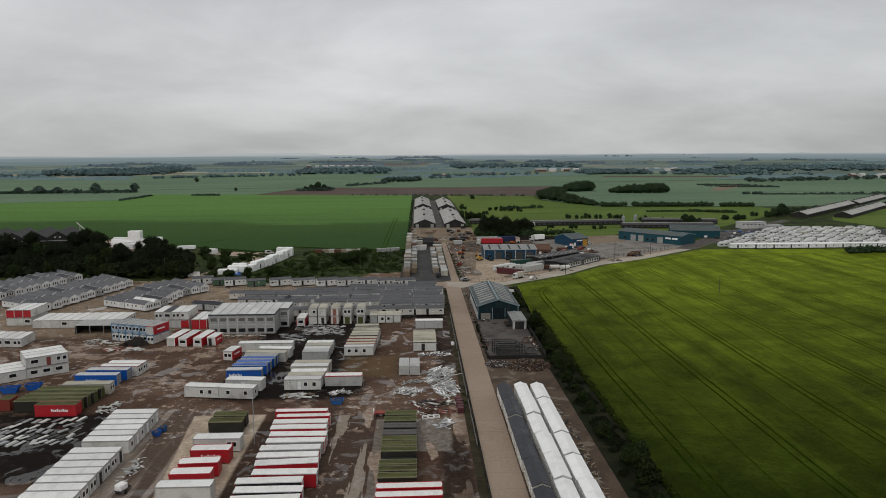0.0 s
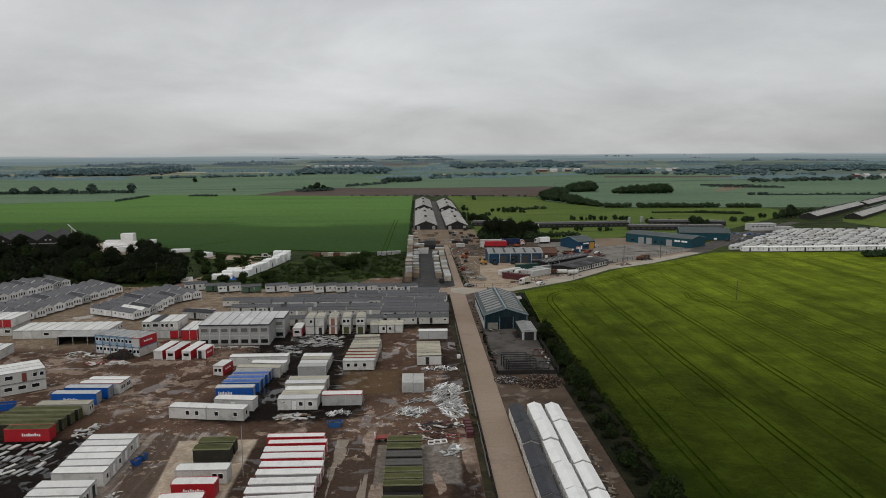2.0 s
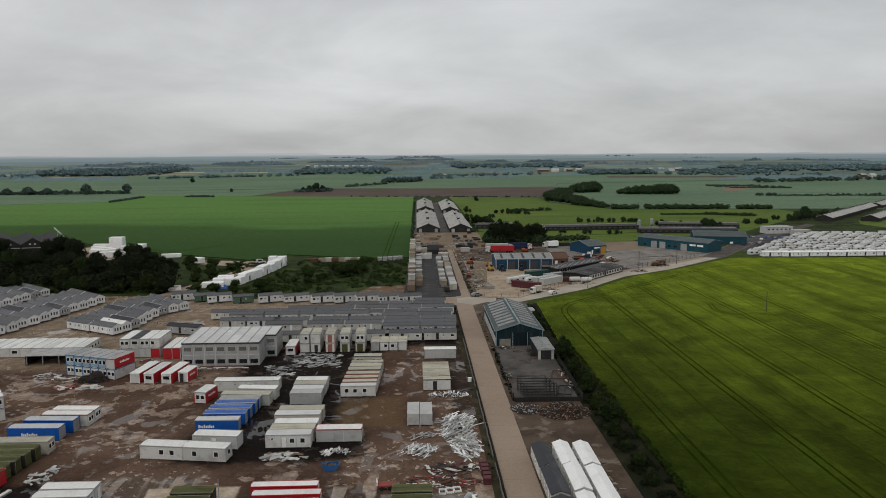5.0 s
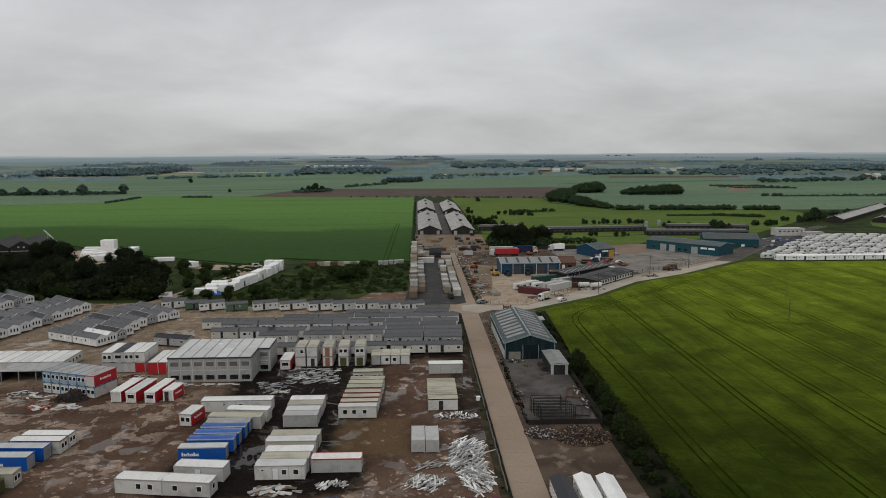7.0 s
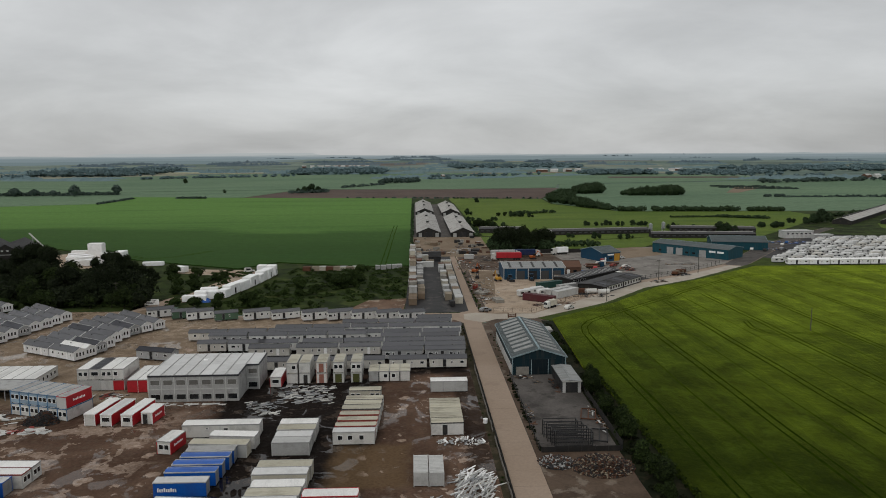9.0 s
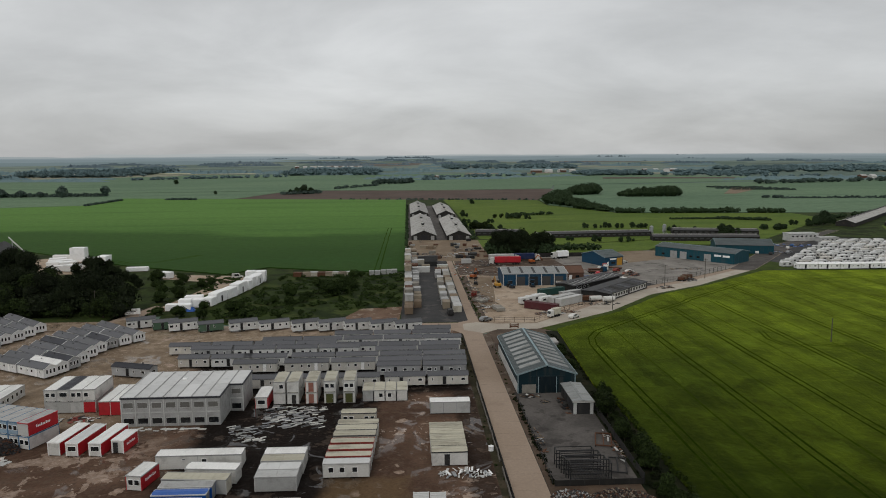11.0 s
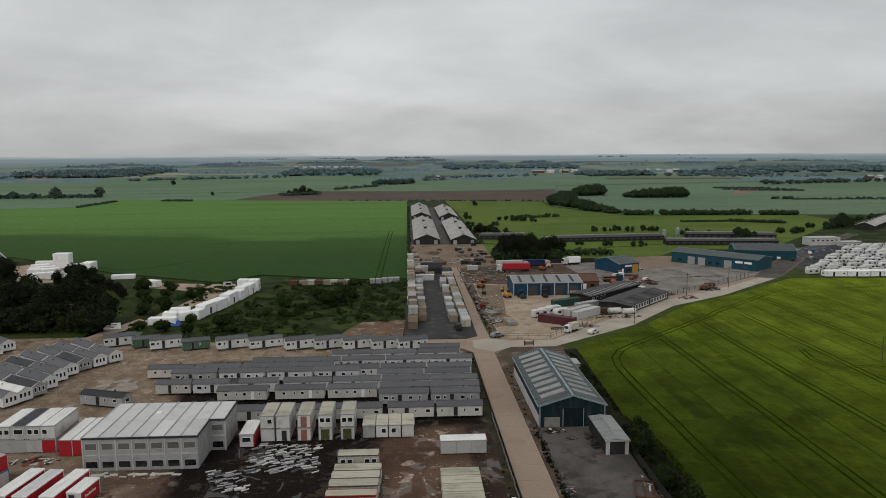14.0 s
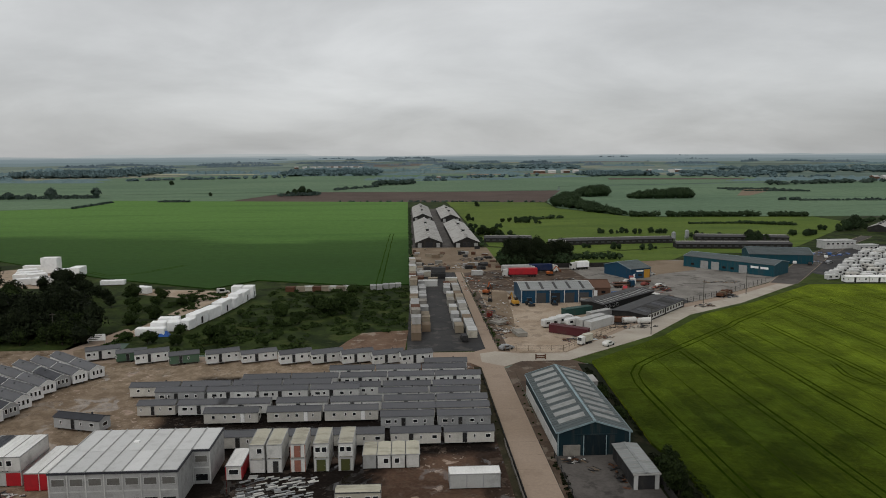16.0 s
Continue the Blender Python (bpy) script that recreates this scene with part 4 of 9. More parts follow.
# the headland line turns the field's corner in a curve
tramline([(48.4, 60), (47.7, 262), (48.0, 271), (49.4, 278.5), (52.8, 285.5), (57.5, 290.5), (96, 326), (100, 331), (136, 363), (141, 366.5), (148, 368.6), (204, 374), (330, 370)], 0.558)
for x in (192, 213, 234, 255):
    tramline([(x, 371), (x, 200)], 0.556)
tramline([(-20.0, 410), (-19.4, 470), (-18.9, 540), (-18.2, 604)], 0.505, 2.4, 0.6, "wheat_track")
tramline([(-160, 452), (-146, 440), (-134, 446), (-120, 470)], 0.505, 2.4, 0.8, "wheat_track")
# wheel marks that swing round the pole
tramline([(103.5, 283), (101.5, 274), (102.4, 267.5), (106, 265.8), (112.5, 266.5), (119.6, 263.6)], 0.559, 1.4, 0.45)

# ---------------------------------------------------------------- portable cabins


def cabin(x, y, lx, ly, rot=0.0, z=0.0, h=2.65, wall="white", side=None, roof="white_roof", ribs="x", rim="grey_wall", items=(), label="", group="cabins in the yard",
          marks=(), crown=0.08, name="portable_cabin", category="cabin", posts="pale_grey"):
    """A flat-roofed portable cabin; x, y: its south-west corner. side: the paint of its long sides. items: (face, place along it in metres, kind)."""
    root = thing(name, pose(x, y, z, 0, 0, rot), label or "white portable cabin on skids in the yard", category, group)
    long_x = lx >= ly
    lo = 0.16
    bm = bmesh.new()
    box(bm, 0, lx, 0, ly, lo, h - 0.14)
    bm.normal_update()
    for f in bm.faces:
        if abs(f.normal.y if long_x else f.normal.x) > 0.9:
            f.material_index = 1
    for a in (-0.02, lx - 0.1):
        for b in (-0.02, ly - 0.1):
            box(bm, a, a + 0.12, b, b + 0.12, 0.1, h - 0.15, 2)
    part("body", bm, [wall, side or wall, posts], root)
    # roof: a slightly crowned sheet with standing seams, in an edge rim
    bm = bmesh.new()
    o, ridge = 0.05, h + crown
    half = (ly if long_x else lx) / 2
    run = lx if long_x else ly

    def at(u, v, q):
        return (v, u, q) if long_x else (u, v, q)

    pts = [(-o, h - 0.02), (half, ridge), (2 * half + o, h - 0.02), (2 * half + o, h - 0.14), (-o, h - 0.14)]
    va = [bm.verts.new(at(p, -o, q)) for p, q in pts]
    vb = [bm.verts.new(at(p, run + o, q)) for p, q in pts]
    bm.faces.new(va)
    bm.faces.new(vb[::-1])
    for i in range(5):
        bm.faces.new((va[i], vb[i], vb[(i + 1) % 5], va[(i + 1) % 5]))
    if roof == "white_roof" and ly < 3.2:
        # a smooth welded sheet with a flat joint near one end
        q = run * 0.68
        beam(bm, at(0.1, q, h), at(half, q, ridge + 0.005), 0.05, 0.02)
        beam(bm, at(half, q, ridge + 0.005), at(2 * half - 0.1, q, h), 0.05, 0.02)
    elif (ribs == "x") == long_x:
        n = max(2, round(run / 1.2))
        for i in range(1, n):
            q = run * i / n
            beam(bm, at(0, q, h), at(half, q, ridge + 0.02), 0.06, 0.05)
            beam(bm, at(half, q, ridge + 0.02), at(2 * half, q, h), 0.06, 0.05)
    else:
        n = max(2, round(2 * half / 0.95))
        for i in range(1, n):
            q = 2 * half * i / n
            zz = h + crown * (1 - abs(q / half - 1))
            beam(bm, at(q, 0, zz), at(q, run, zz), 0.07, 0.07)
    part("roof", bm, roof, root)
    bm = bmesh.new()
    for a in (-0.07, lx - 0.05):
        box(bm, a, a + 0.12, -0.07, ly + 0.07, h - 0.15, h + 0.03)
    for a in (-0.072, ly - 0.048):
        box(bm, -0.068, lx + 0.068, a, a + 0.12, h - 0.153, h + 0.027)
    part("roof_rim", bm, rim, root)
    bm = bmesh.new()
    for q in (0.25, 2 * half - 0.45):
        if long_x:
            box(bm, 0.1, lx - 0.1, q, q + 0.2, 0, lo + 0.002)
        else:
            box(bm, q, q + 0.2, 0.1, ly - 0.1, 0, lo + 0.002)
    part("base_frame", bm, "dark", root)
    for face, along, kind in items:
        if kind == "door":
            wall_item("door", door_mesh(0.9, 2.0, "dark"), root, lx, ly, face, along, lo + 0.05)
        elif kind == "white_door":
            wall_item("door", door_mesh(0.9, 2.0, "pvc"), root, lx, ly, face, along, lo + 0.05)
        elif kind == "red_door":
            wall_item("door", door_mesh(0.9, 2.0, "dull_red"), root, lx, ly, face, along, lo + 0.05)
        elif kind == "pink_door":
            wall_item("door", door_mesh(1.1, 2.1, "faded_pink"), root, lx, ly, face, along, lo + 0.05)
        elif kind == "wide":
            wall_item("window", pane_mesh(1.7, 1.0), root, lx, ly, face, along, 1.05)
        elif kind == "vent":
            wall_item("vent", pane_mesh(0.6, 0.4), root, lx, ly, face, along, 1.7)
        elif kind == "seam":
            bm = bmesh.new()
            box(bm, -0.06, 0.06, -0.02, 0.005, lo, h - 0.16)
            ob = part("joint_strip", bm, posts, root)
            ob.matrix_basis = {"s": pose(along, 0, 0), "n": pose(along, ly, 0, 0, 0, 180), "w": pose(0, along, 0, 0, 0, -90), "e": pose(lx, along, 0, 0, 0, 90)}[face]
        elif kind == "shutter":
            wall_item("shutter", door_mesh(1.6, 2.1, "olive"), root, lx, ly, face, along, lo + 0.05)
        else:
            wall_item("window", pane_mesh(0.95, 1.0), root, lx, ly, face, along, 1.0)
    for face, along, zz, length, size in marks:
        lettering(root, lx, ly, face, along, zz, length, size)
    return root


def W(face, *places):
    return [(face, p, "window") for p in places]


RED = "white-roofed portable cabin with red side panels"
# row of red and white cabins
for i, (x, y, r) in enumerate(((-29.5, 141.4, 0), (-28.7, 138.4, 0.6), (-28.8, 135.3, 0), (-28.7, 132.4, 0), (-28.2, 129.0, -0.6), (-28.2, 125.9, 0), (-28.6, 122.6, 0.4), (-28.5, 119.4, 0.8),
                               (-28.1, 116.2, 4.0), (-27.8, 112.7, -0.5), (-29.7, 109.5, 1.2), (-29.2, 106.4, 0.2), (-29.2, 103.3, 1.5))):
    cabin(x, y, 10.6, 1.85, r, wall="white", side="dark" if i > 9 else "red" if i not in (5, 6, 7) else "grey_wall", rim="red" if i < 2 else "pvc", posts="red", items=W("e", 1.4), label=RED + " in a long row", group="red and white cabin row")
for i in range(2):
    cabin(-6.9, 106.6 - 2.85 * i, 10.4, 1.9, 0.8, wall="red", side="red", rim="red", posts="red", label=RED, group="red and white cabin row")
# olive roofed cabins beside the road
for i, y in enumerate((138.8, 135.5, 132.0, 128.5, 126.0, 123.5, 121.0, 115.6, 113.1, 110.5)):
    grey = i in (2, 3)
    cabin(-6.9, y, 6.3, 2.3 if i < 4 else 1.75, 0, wall="olive_wall", roof="dull_grey_roof" if grey else "olive", rim="dull_grey_roof" if grey else "olive_edge", posts="olive_wall", ribs="y",
          label="grey-roofed old portable cabin" if grey else "old portable cabin with a mossy olive roof", group="olive cabins")
# dark block added to imitate shade in the gap between cabins
box_part("dark_gap", (0, 6.0, 0, 2.2, 0.0, 1.6), "dark", thing("roofless_cabin", pose(-6.8, 118.4, 0), "dark block for the shaded gap between olive cabins", "cabin", "olive cabins"))
# two white rows in the south-west
for i in range(6):
    cabin(-62.9 + 0.1 * i, 142.1 - 2.85 * i, 8.6, 2.5, 0.4 * math.sin(i * 2), items=W("e", 1.4) if i % 2 else [("e", 1.4, "white_door")], label="white portable cabin in a tight row", group="white cabin row")
for i in range(8):
    it = [("e", 1.4, "door")] if i in (0, 3) else W("e", 0.8, 1.9)
    cabin(-62.4 + 0.05 * i, 122.7 - 2.85 * i, 8.6, 2.52, 0.4 * math.sin(i * 2.3), items=it + ([("s", 3.8, "wide")] if i == 7 else []), label="white portable cabin in a tight row, windows at its end", group="white cabin row")
# short stack row beside the lane
cabin(-41.7, 139.9, 6.5, 2.3, 0, wall="olive_wall", roof="olive", rim="olive_edge", posts="olive_wall", ribs="y", label="old portable cabin with a mossy olive roof", group="olive cabins")
cabin(-41.7, 136.5, 6.5, 2.4, 0, wall="olive_wall", roof="olive", rim="olive_edge", posts="olive_wall", ribs="y", label="old portable cabin with a mossy olive roof", group="olive cabins")
cabin(-42.1, 128.0, 8.7, 2.75, -0.5, wall="white", items=W("s", 6.6, 7.6) + [("s", 3, "seam")], label="white portable cabin with three small windows")
cabin(-41.0, 122.8, 6.9, 2.6, -0.5, wall="red", side="red", rim="red", posts="red", label="bright red portable cabin with a white roof", marks=[("s", 3.6, 1.25, 3.4, 0.55)])
cabin(-41.3, 117.2, 6.7, 2.6, 3, wall="red", side="red", rim="red", posts="red", label="bright red portable cabin with a white roof", marks=[("s", 3.4, 1.25, 3.2, 0.5)])
cabin(-41.5, 113.2, 6.7, 2.6, 1, wall="red", side="red", rim="red", posts="red", label="bright red portable cabin with a white roof", marks=[("s", 3.4, 1.25, 3.2, 0.5)])
cabin(-42.1, 108.6, 8.7, 2.6, 0, wall="white", label="white portable cabin with a plain side")
# middle of the yard
cabin(-53.6, 158.9, 8.1, 3.0, -8.3, items=W("s", 3.4 + 0.7, 6.1), label="long white portable cabin, half of a joined pair", group="joined cabins")
cabin(-45.5, 157.72, 8.1, 3.0, -8.3, items=W("s", 2.2, 6.3) + W("e", 1.5), label="long white portable cabin, half of a joined pair", group="joined cabins")
cabin(-45.4, 163.2, 8.7, 3.0, -7, items=[("s", 4.2, "white_door")], roof="white_roof", label="white portable cabin with a pale door")
for i, (x, y) in enumerate(((-47.2, 170.9), (-46.7, 174.6), (-46.4, 177.6), (-46.0, 180.7), (-45.8, 183.4))):
    cabin(x, y, 8.5, 2.1, -0.6, wall="steel", side="blue_wrap", roof=("grey_roof", "blue_wrap", "blue_wrap", "blue_wrap", "grey_wall")[i], rim="pale_grey", posts="blue_wrap", label="portable cabin wrapped in bright blue tarpaulin", group="blue wrapped cabins",
          marks=[("s", 2.2, 1.0, 3.2, 0.7)] if i == 0 else ())
cabin(-46.3, 186.4, 10.8, 2.7, -5, wall="cream", roof="cream_roof", side="grey_wall", items=[("s", 7.6, "seam"), ("s", 8.6, "seam")], label="cream portable cabin with a weathered side")
cabin(-43.6, 190.2, 8.8, 2.8, -6, wall="white", items=[("s", 6.2, "vent")], label="white portable cabin with a small vent")
cabin(-50.4, 195.6, 15.1, 3.0, 0, wall="white", items=[("s", 4.9, "vent"), ("s", 8.5, "window"), ("s", 7.4, "seam")], label="long white portable cabin")
cabin(-52.7, 188.2, 2.8, 5.4, -12, wall="white", side="red", posts="red", items=W("s", 0.85, 1.95), marks=[("e", 2.8, 1.3, 3.2, 0.5)], label="short portable cabin with red sides and two front windows")
# four red-sided cabins
for i, (x, y, l) in enumerate(((-72.7, 203.2, 9.8), (-69.2, 202.7, 9.6), (-64.9, 202.4, 9.8), (-61.2, 203.5, 5.3))):
    it = [] if i == 0 else [("s", 1.18, "wide")] if i < 3 else [("s", 0.8, "door")]
    cabin(x, y, 2.35, l, -8, wall="white", side="red", roof="white_roof" if i != 1 else "grey_roof", rim="pvc", posts="pvc", items=it, marks=[("e", 2.7, 1.25, 3.0, 0.5)] if i == 3 else (),
          label=RED + (", short" if i == 3 else ""), group="four red-sided cabins")
# the white column and its neighbours
for i in range(3):
    cabin(-31.6 + 0.25 * i, 162.5 + 2.95 * i, 8.5, 2.85, -0.4, roof="cream_roof" if i == 1 else "grey_roof" if i == 0 else "white_roof",
          items=W("s", 5.0, 7.0) + [("s", 1.3, "vent"), ("s", 2.9, "seam"), ("s", 3.5, "white_door"), ("s", 5.8, "seam")] if i == 0 else [], label="white portable cabin, windows along its front" if i == 0 else "white portable cabin behind others",
          group="white cabin column")
for i in range(2):
    cabin(-31.9 + 0.3 * i, 173.0 + 2.9 * i, 9.2, 2.75, -0.4, wall="cream", roof="cream_roof" if i else "grey_roof", items=[("s", 6.6, "seam")], label="weathered cream portable cabin", group="white cabin column")
for i in range(2):
    cabin(-31.1, 186.1 + 2.95 * i, 6.9, 2.8, -0.6, wall="grey_wall", roof="grey_roof" if i else "pale_grey", label="grey steel portable cabin with plain sides", group="white cabin column")
for i in range(2):
    cabin(-31.3, 192.4 + 3.0 * i, 7.3, 2.85, -0.5, wall="white", roof="white_roof" if i else "cream_roof", label="white portable cabin with ripped side sheeting", group="white cabin column")
cabin(-22.35, 164.8, 8.7, 2.7, -0.4, wall="pale_grey", rim="red", roof="white_roof", ribs="y", items=[("s", 2.7, "seam"), ("s", 5.2, "seam")], label="pale grey cabin with a red roof edge")
# the column of mixed cabins
for i, y in enumerate((190.6, 193.6, 196.6, 199.6, 202.9, 205.8, 208.7, 214.6)):
    wall, roof, side = ("white", "grey_roof", None) if i == 0 else ("white", "cream_roof", "dull_red") if i < 4 else ("cream", "cream_roof", None)
    it = W("s", 1.4, 3.3, 5.5) if i == 0 else W("s", 0.9, 2.1, 5.2, 6.4) if i == 7 else W("e", 1.3)
    # felt rims draw the dark shaded gaps between roofs as colour
    cabin(-20.4 + 0.14 * i, y, 8.0 if i < 7 else 7.2, 2.2 if i < 4 else 2.75, -0.5, wall=wall, side=side, roof=roof, rim="dull_red" if 0 < i < 4 else "felt" if i > 3 else "pale_grey", ribs="y" if i > 3 else "x", items=it,
          label=("white cabin with three windows" if i == 0 else "cream-roofed cabin with faded red edges" if i < 4 else "cream ridged-roof cabin") + " in a tight column", group="mixed cabin column")
# cabins by the road
for i in range(5):
    cabin(-1.45, 194.2 + 2.87 * i, 6.4, 2.82, 0, wall="white", roof="cream_roof", ribs="y", crown=0.2, rim="dark" if i == 0 else "cream_roof", items=[("s", 2.75, "door")] if i == 0 else [], label="joined cabin bay with a ridged cream roof", group="joined ridged cabins")
cabin(-0.9, 220.0, 8.6, 3.0, 0, wall="pale_grey", roof="white_roof", posts="steel", items=[("s", 2.9, "seam"), ("s", 5.7, "seam")], label="pale grey steel cabin with ribbed sides")
for i in range(4):
    cabin(-15.9 + 2.56 * i, 228.6, 2.5, 6.0, 0, wall="grey_wall" if i == 0 else "white", roof="cream_roof", items=[("s", 1.6, "window")] if i in (1,) else [("s", 1.0, "window")] if i == 2 else [], posts="dark",
          label="cream-roofed cabin, one of four side by side", group="four cream-roofed cabins")
# stacked towers
for i, x in enumerate((-35.6, -32.6, -28.5, -24.4, -20.1)):
    low = [("s", 1.5, "door")] if i == 1 else [("s", 1.25, "pink_door")] if i == 2 else [("s", 1.25, "shutter")] if i > 2 else []
    up = [("s", 1.75, "window")] if i == 0 else [("s", 1.25, "pink_door")] if i == 2 else W("s", 0.7, 1.85) if i > 2 else []
    for k, it in enumerate((low, up)):
        cabin(x, 228, 2.6, 7.4, 0, z=2.66 * k, wall="white", roof="cream_roof", posts="faded_pink" if i == 2 else "pale_grey", items=it,
              label=("upper" if k else "lower") + " white cabin of a two-high stack", group="stacked cabins", name="stacked_cabin")
cabin(-39.2, 225.6, 2.75, 7.4, 0, wall="white", side="red", posts="red", items=[("s", 1.35, "wide")], label="small cabin with red sides and a wide dark window")
# western red pair beside the two-storey block
for i in range(2):
    cabin(-71.9 + 2.4 * i, 223.6, 2.3, 11.3, 0, h=3.2, wall="red", side="red", roof="white_roof", posts="white" if i else "red", label="tall red steel cabin with a pale roof", group="red pair")
# white two-storey row
for i in range(4):
    x = -84.2 + 2.72 * i
    cabin(x, 225.6, 2.66, 9.6, 0, wall="red" if i == 3 else "pale_grey", side="pale_grey", posts="pale_grey", label="lower cabin of a two-storey row, " + ("red" if i == 3 else "pale grey") + " front", group="two-storey white row", name="stacked_cabin")
    it = [W("s", 0.75, 1.95), [("s", 1.35, "wide")], W("s", 0.75, 1.95), W("s", 0.75)][i]
    cabin(x, 225.6, 2.66, 9.6, 0, z=2.66, wall="white", roof="dark_roof" if i == 1 else "white_roof", items=it, label="upper white cabin of a two-storey row, " + ("dark" if i == 1 else "white") + " roof", group="two-storey white row", name="stacked_cabin")
# blue and white two-storey office
ang = -19.5
ca, sa = math.cos(radians(ang)), math.sin(radians(ang))
for i in range(6):
    w = 2.5
    px, py = -91.6 + ca * w * i, 210.95 + sa * w * i
    end = i == 5
    cabin(px, py, w - 0.04, 7.2, ang, wall="white", side="white", rim="blue_grey", posts="blue_grey", items=W("s", 0.75, 1.9) + [("s", 0.16, "seam"), ("s", 2.44, "seam")], label="lower blue and white office cabin", group="blue office block", name="stacked_cabin")
    cabin(px, py, w - 0.04, 7.2, ang, z=2.66, wall="pale_blue" if not end else "pale_grey", side="red" if end else "white", rim="blue_grey" if not end else "red", posts="blue_grey" if not end else "pale_grey", roof="panel_grey",
          items=W("s", 0.75, 1.9) + [("s", 0.16, "seam"), ("s", 2.44, "seam")] if not end else [], marks=[("e", 3.6, 1.2, 3.4, 0.55)] if end else (), label="upper office cabin, " + ("red end panel" if end else "blue trim"), group="blue office block", name="stacked_cabin")
# long white row in the north-west and its canopy
for i in range(10):
    cabin(-123.6 + 2.88 * i, 227.5, 2.82, 10.6, 0, wall="white", side="white", items=[("s", 1.4, "wide")] if i == 3 else W("e", 1.5, 3.4, 5.3, 7.2, 9.0) if i == 9 else [], label="white cabin of a long joined row", group="long white row")
for i in range(3):
    for k in range(2):
        cabin(-133.9 + 2.7 * i, 231.4, 2.64, 10.6, 0, z=2.66 * k, wall="red" if k else "white", side="white", items=[] if k else [("s", 1.3, "wide")] if i == 2 else [], label="upper cabin with a bright red front" if k else "lower white cabin of a stack", group="red two-storey block",
              name="stacked_cabin")
for i in range(5):
    cabin(-128.4 + 2.8 * i, 205.4 - 0.25 * i, 2.6, 8.2, 3, wall="white", side="dull_red" if i < 4 else "white", items=[("s", 1.3, "wide")] if i % 2 else W("s", 0.8, 1.9), label="white cabin with faded red sides, one of a row", group="red-striped row")
# north-west office at an angle: two storeys with a single-storey wing
ang = 36
ca, sa = math.cos(radians(ang)), math.sin(radians(ang))
for k in range(2):
    for i in range(3):
        px, py = -97.0 - sa * 3.0 * i, 174.2 + ca * 3.0 * i
        cabin(px, py, 9.4, 2.96, ang, z=2.66 * k, items=([("s", 1.9, "wide"), ("s", 5.0, "red_door"), ("s", 7.2, "window"), ("s", 8.6, "window")] if k else [("s", 1.6, "wide"), ("s", 4.4, "wide"), ("s", 7.2, "wide")]) if i == 0 else W("e", 1.5),
              label=("upper" if k else "lower") + " white cabin of a two-storey office", group="angled office", name="stacked_cabin")
for i in range(3):
    px, py = -97.0 - ca * 9.5 - sa * 3.0 * i, 174.2 - sa * 9.5 + ca * 3.0 * i
    cabin(px, py, 9.4, 2.96, ang, items=[("s", 2.4, "wide"), ("s", 6.5, "wide")] if i == 0 else [], label="white cabin of the office's single-storey wing", group="angled office")
# blue wrapped and white cabins in the west
cabin(-82.6, 168.4, 10.0, 2.6, -2, wall="steel", side="blue_wrap", roof="grey_roof", rim="blue_wrap", posts="blue_wrap", marks=[("s", 4.3, 1.0, 3.2, 0.7)], label="portable cabin wrapped in bright blue tarpaulin", group="blue wrapped cabins")
cabin(-81.7, 172.5, 10.0, 2.6, -3, wall="steel", side="blue_wrap", roof="grey_roof", rim="blue_wrap", posts="blue_wrap", label="portable cabin wrapped in bright blue tarpaulin", group="blue wrapped cabins")
cabin(-79.8, 175.6, 9.6, 2.6, -3, wall="white", side="white", rim="dull_red", items=W("e", 0.8, 1.8), label="white cabin with a faded red roof edge")
cabin(-79.0, 178.4, 9.0, 2.6, -3, wall="white", items=W("e", 0.8, 1.8), label="white cabin with end windows")
for i in range(4):
    cabin(-87.2 + 0.35 * i, 150.6 + 2.65 * i, 13.9, 2.0, -0.6, wall="olive_wall", roof="olive", rim="olive_edge", posts="olive_wall", ribs="y", items=[("e", 1.3, "shutter")], label="long old cabin with a mossy olive roof", group="olive cabins")
cabin(-82.2, 161.4, 10.8, 2.7, 0.3, wall="cream", roof="cream_roof", items=W("e", 0.9, 1.9), label="cream cabin with two end windows")
cabin(-81.3, 147.8, 8.6, 2.5, -0.6, wall="red", side="red", roof="olive", rim="red", posts="red", marks=[("s", 5.2, 1.2, 3.6, 0.6)], label="bright red cabin with pale lettering bars")
cabin(-91.2, 151.6, 2.6, 3.2, 0, wall="dull_red", side="dull_red", roof="olive", rim="dull_red", posts="dull_red", label="small faded red cabin")


# ---------------------------------------------------------------- two-storey modular building


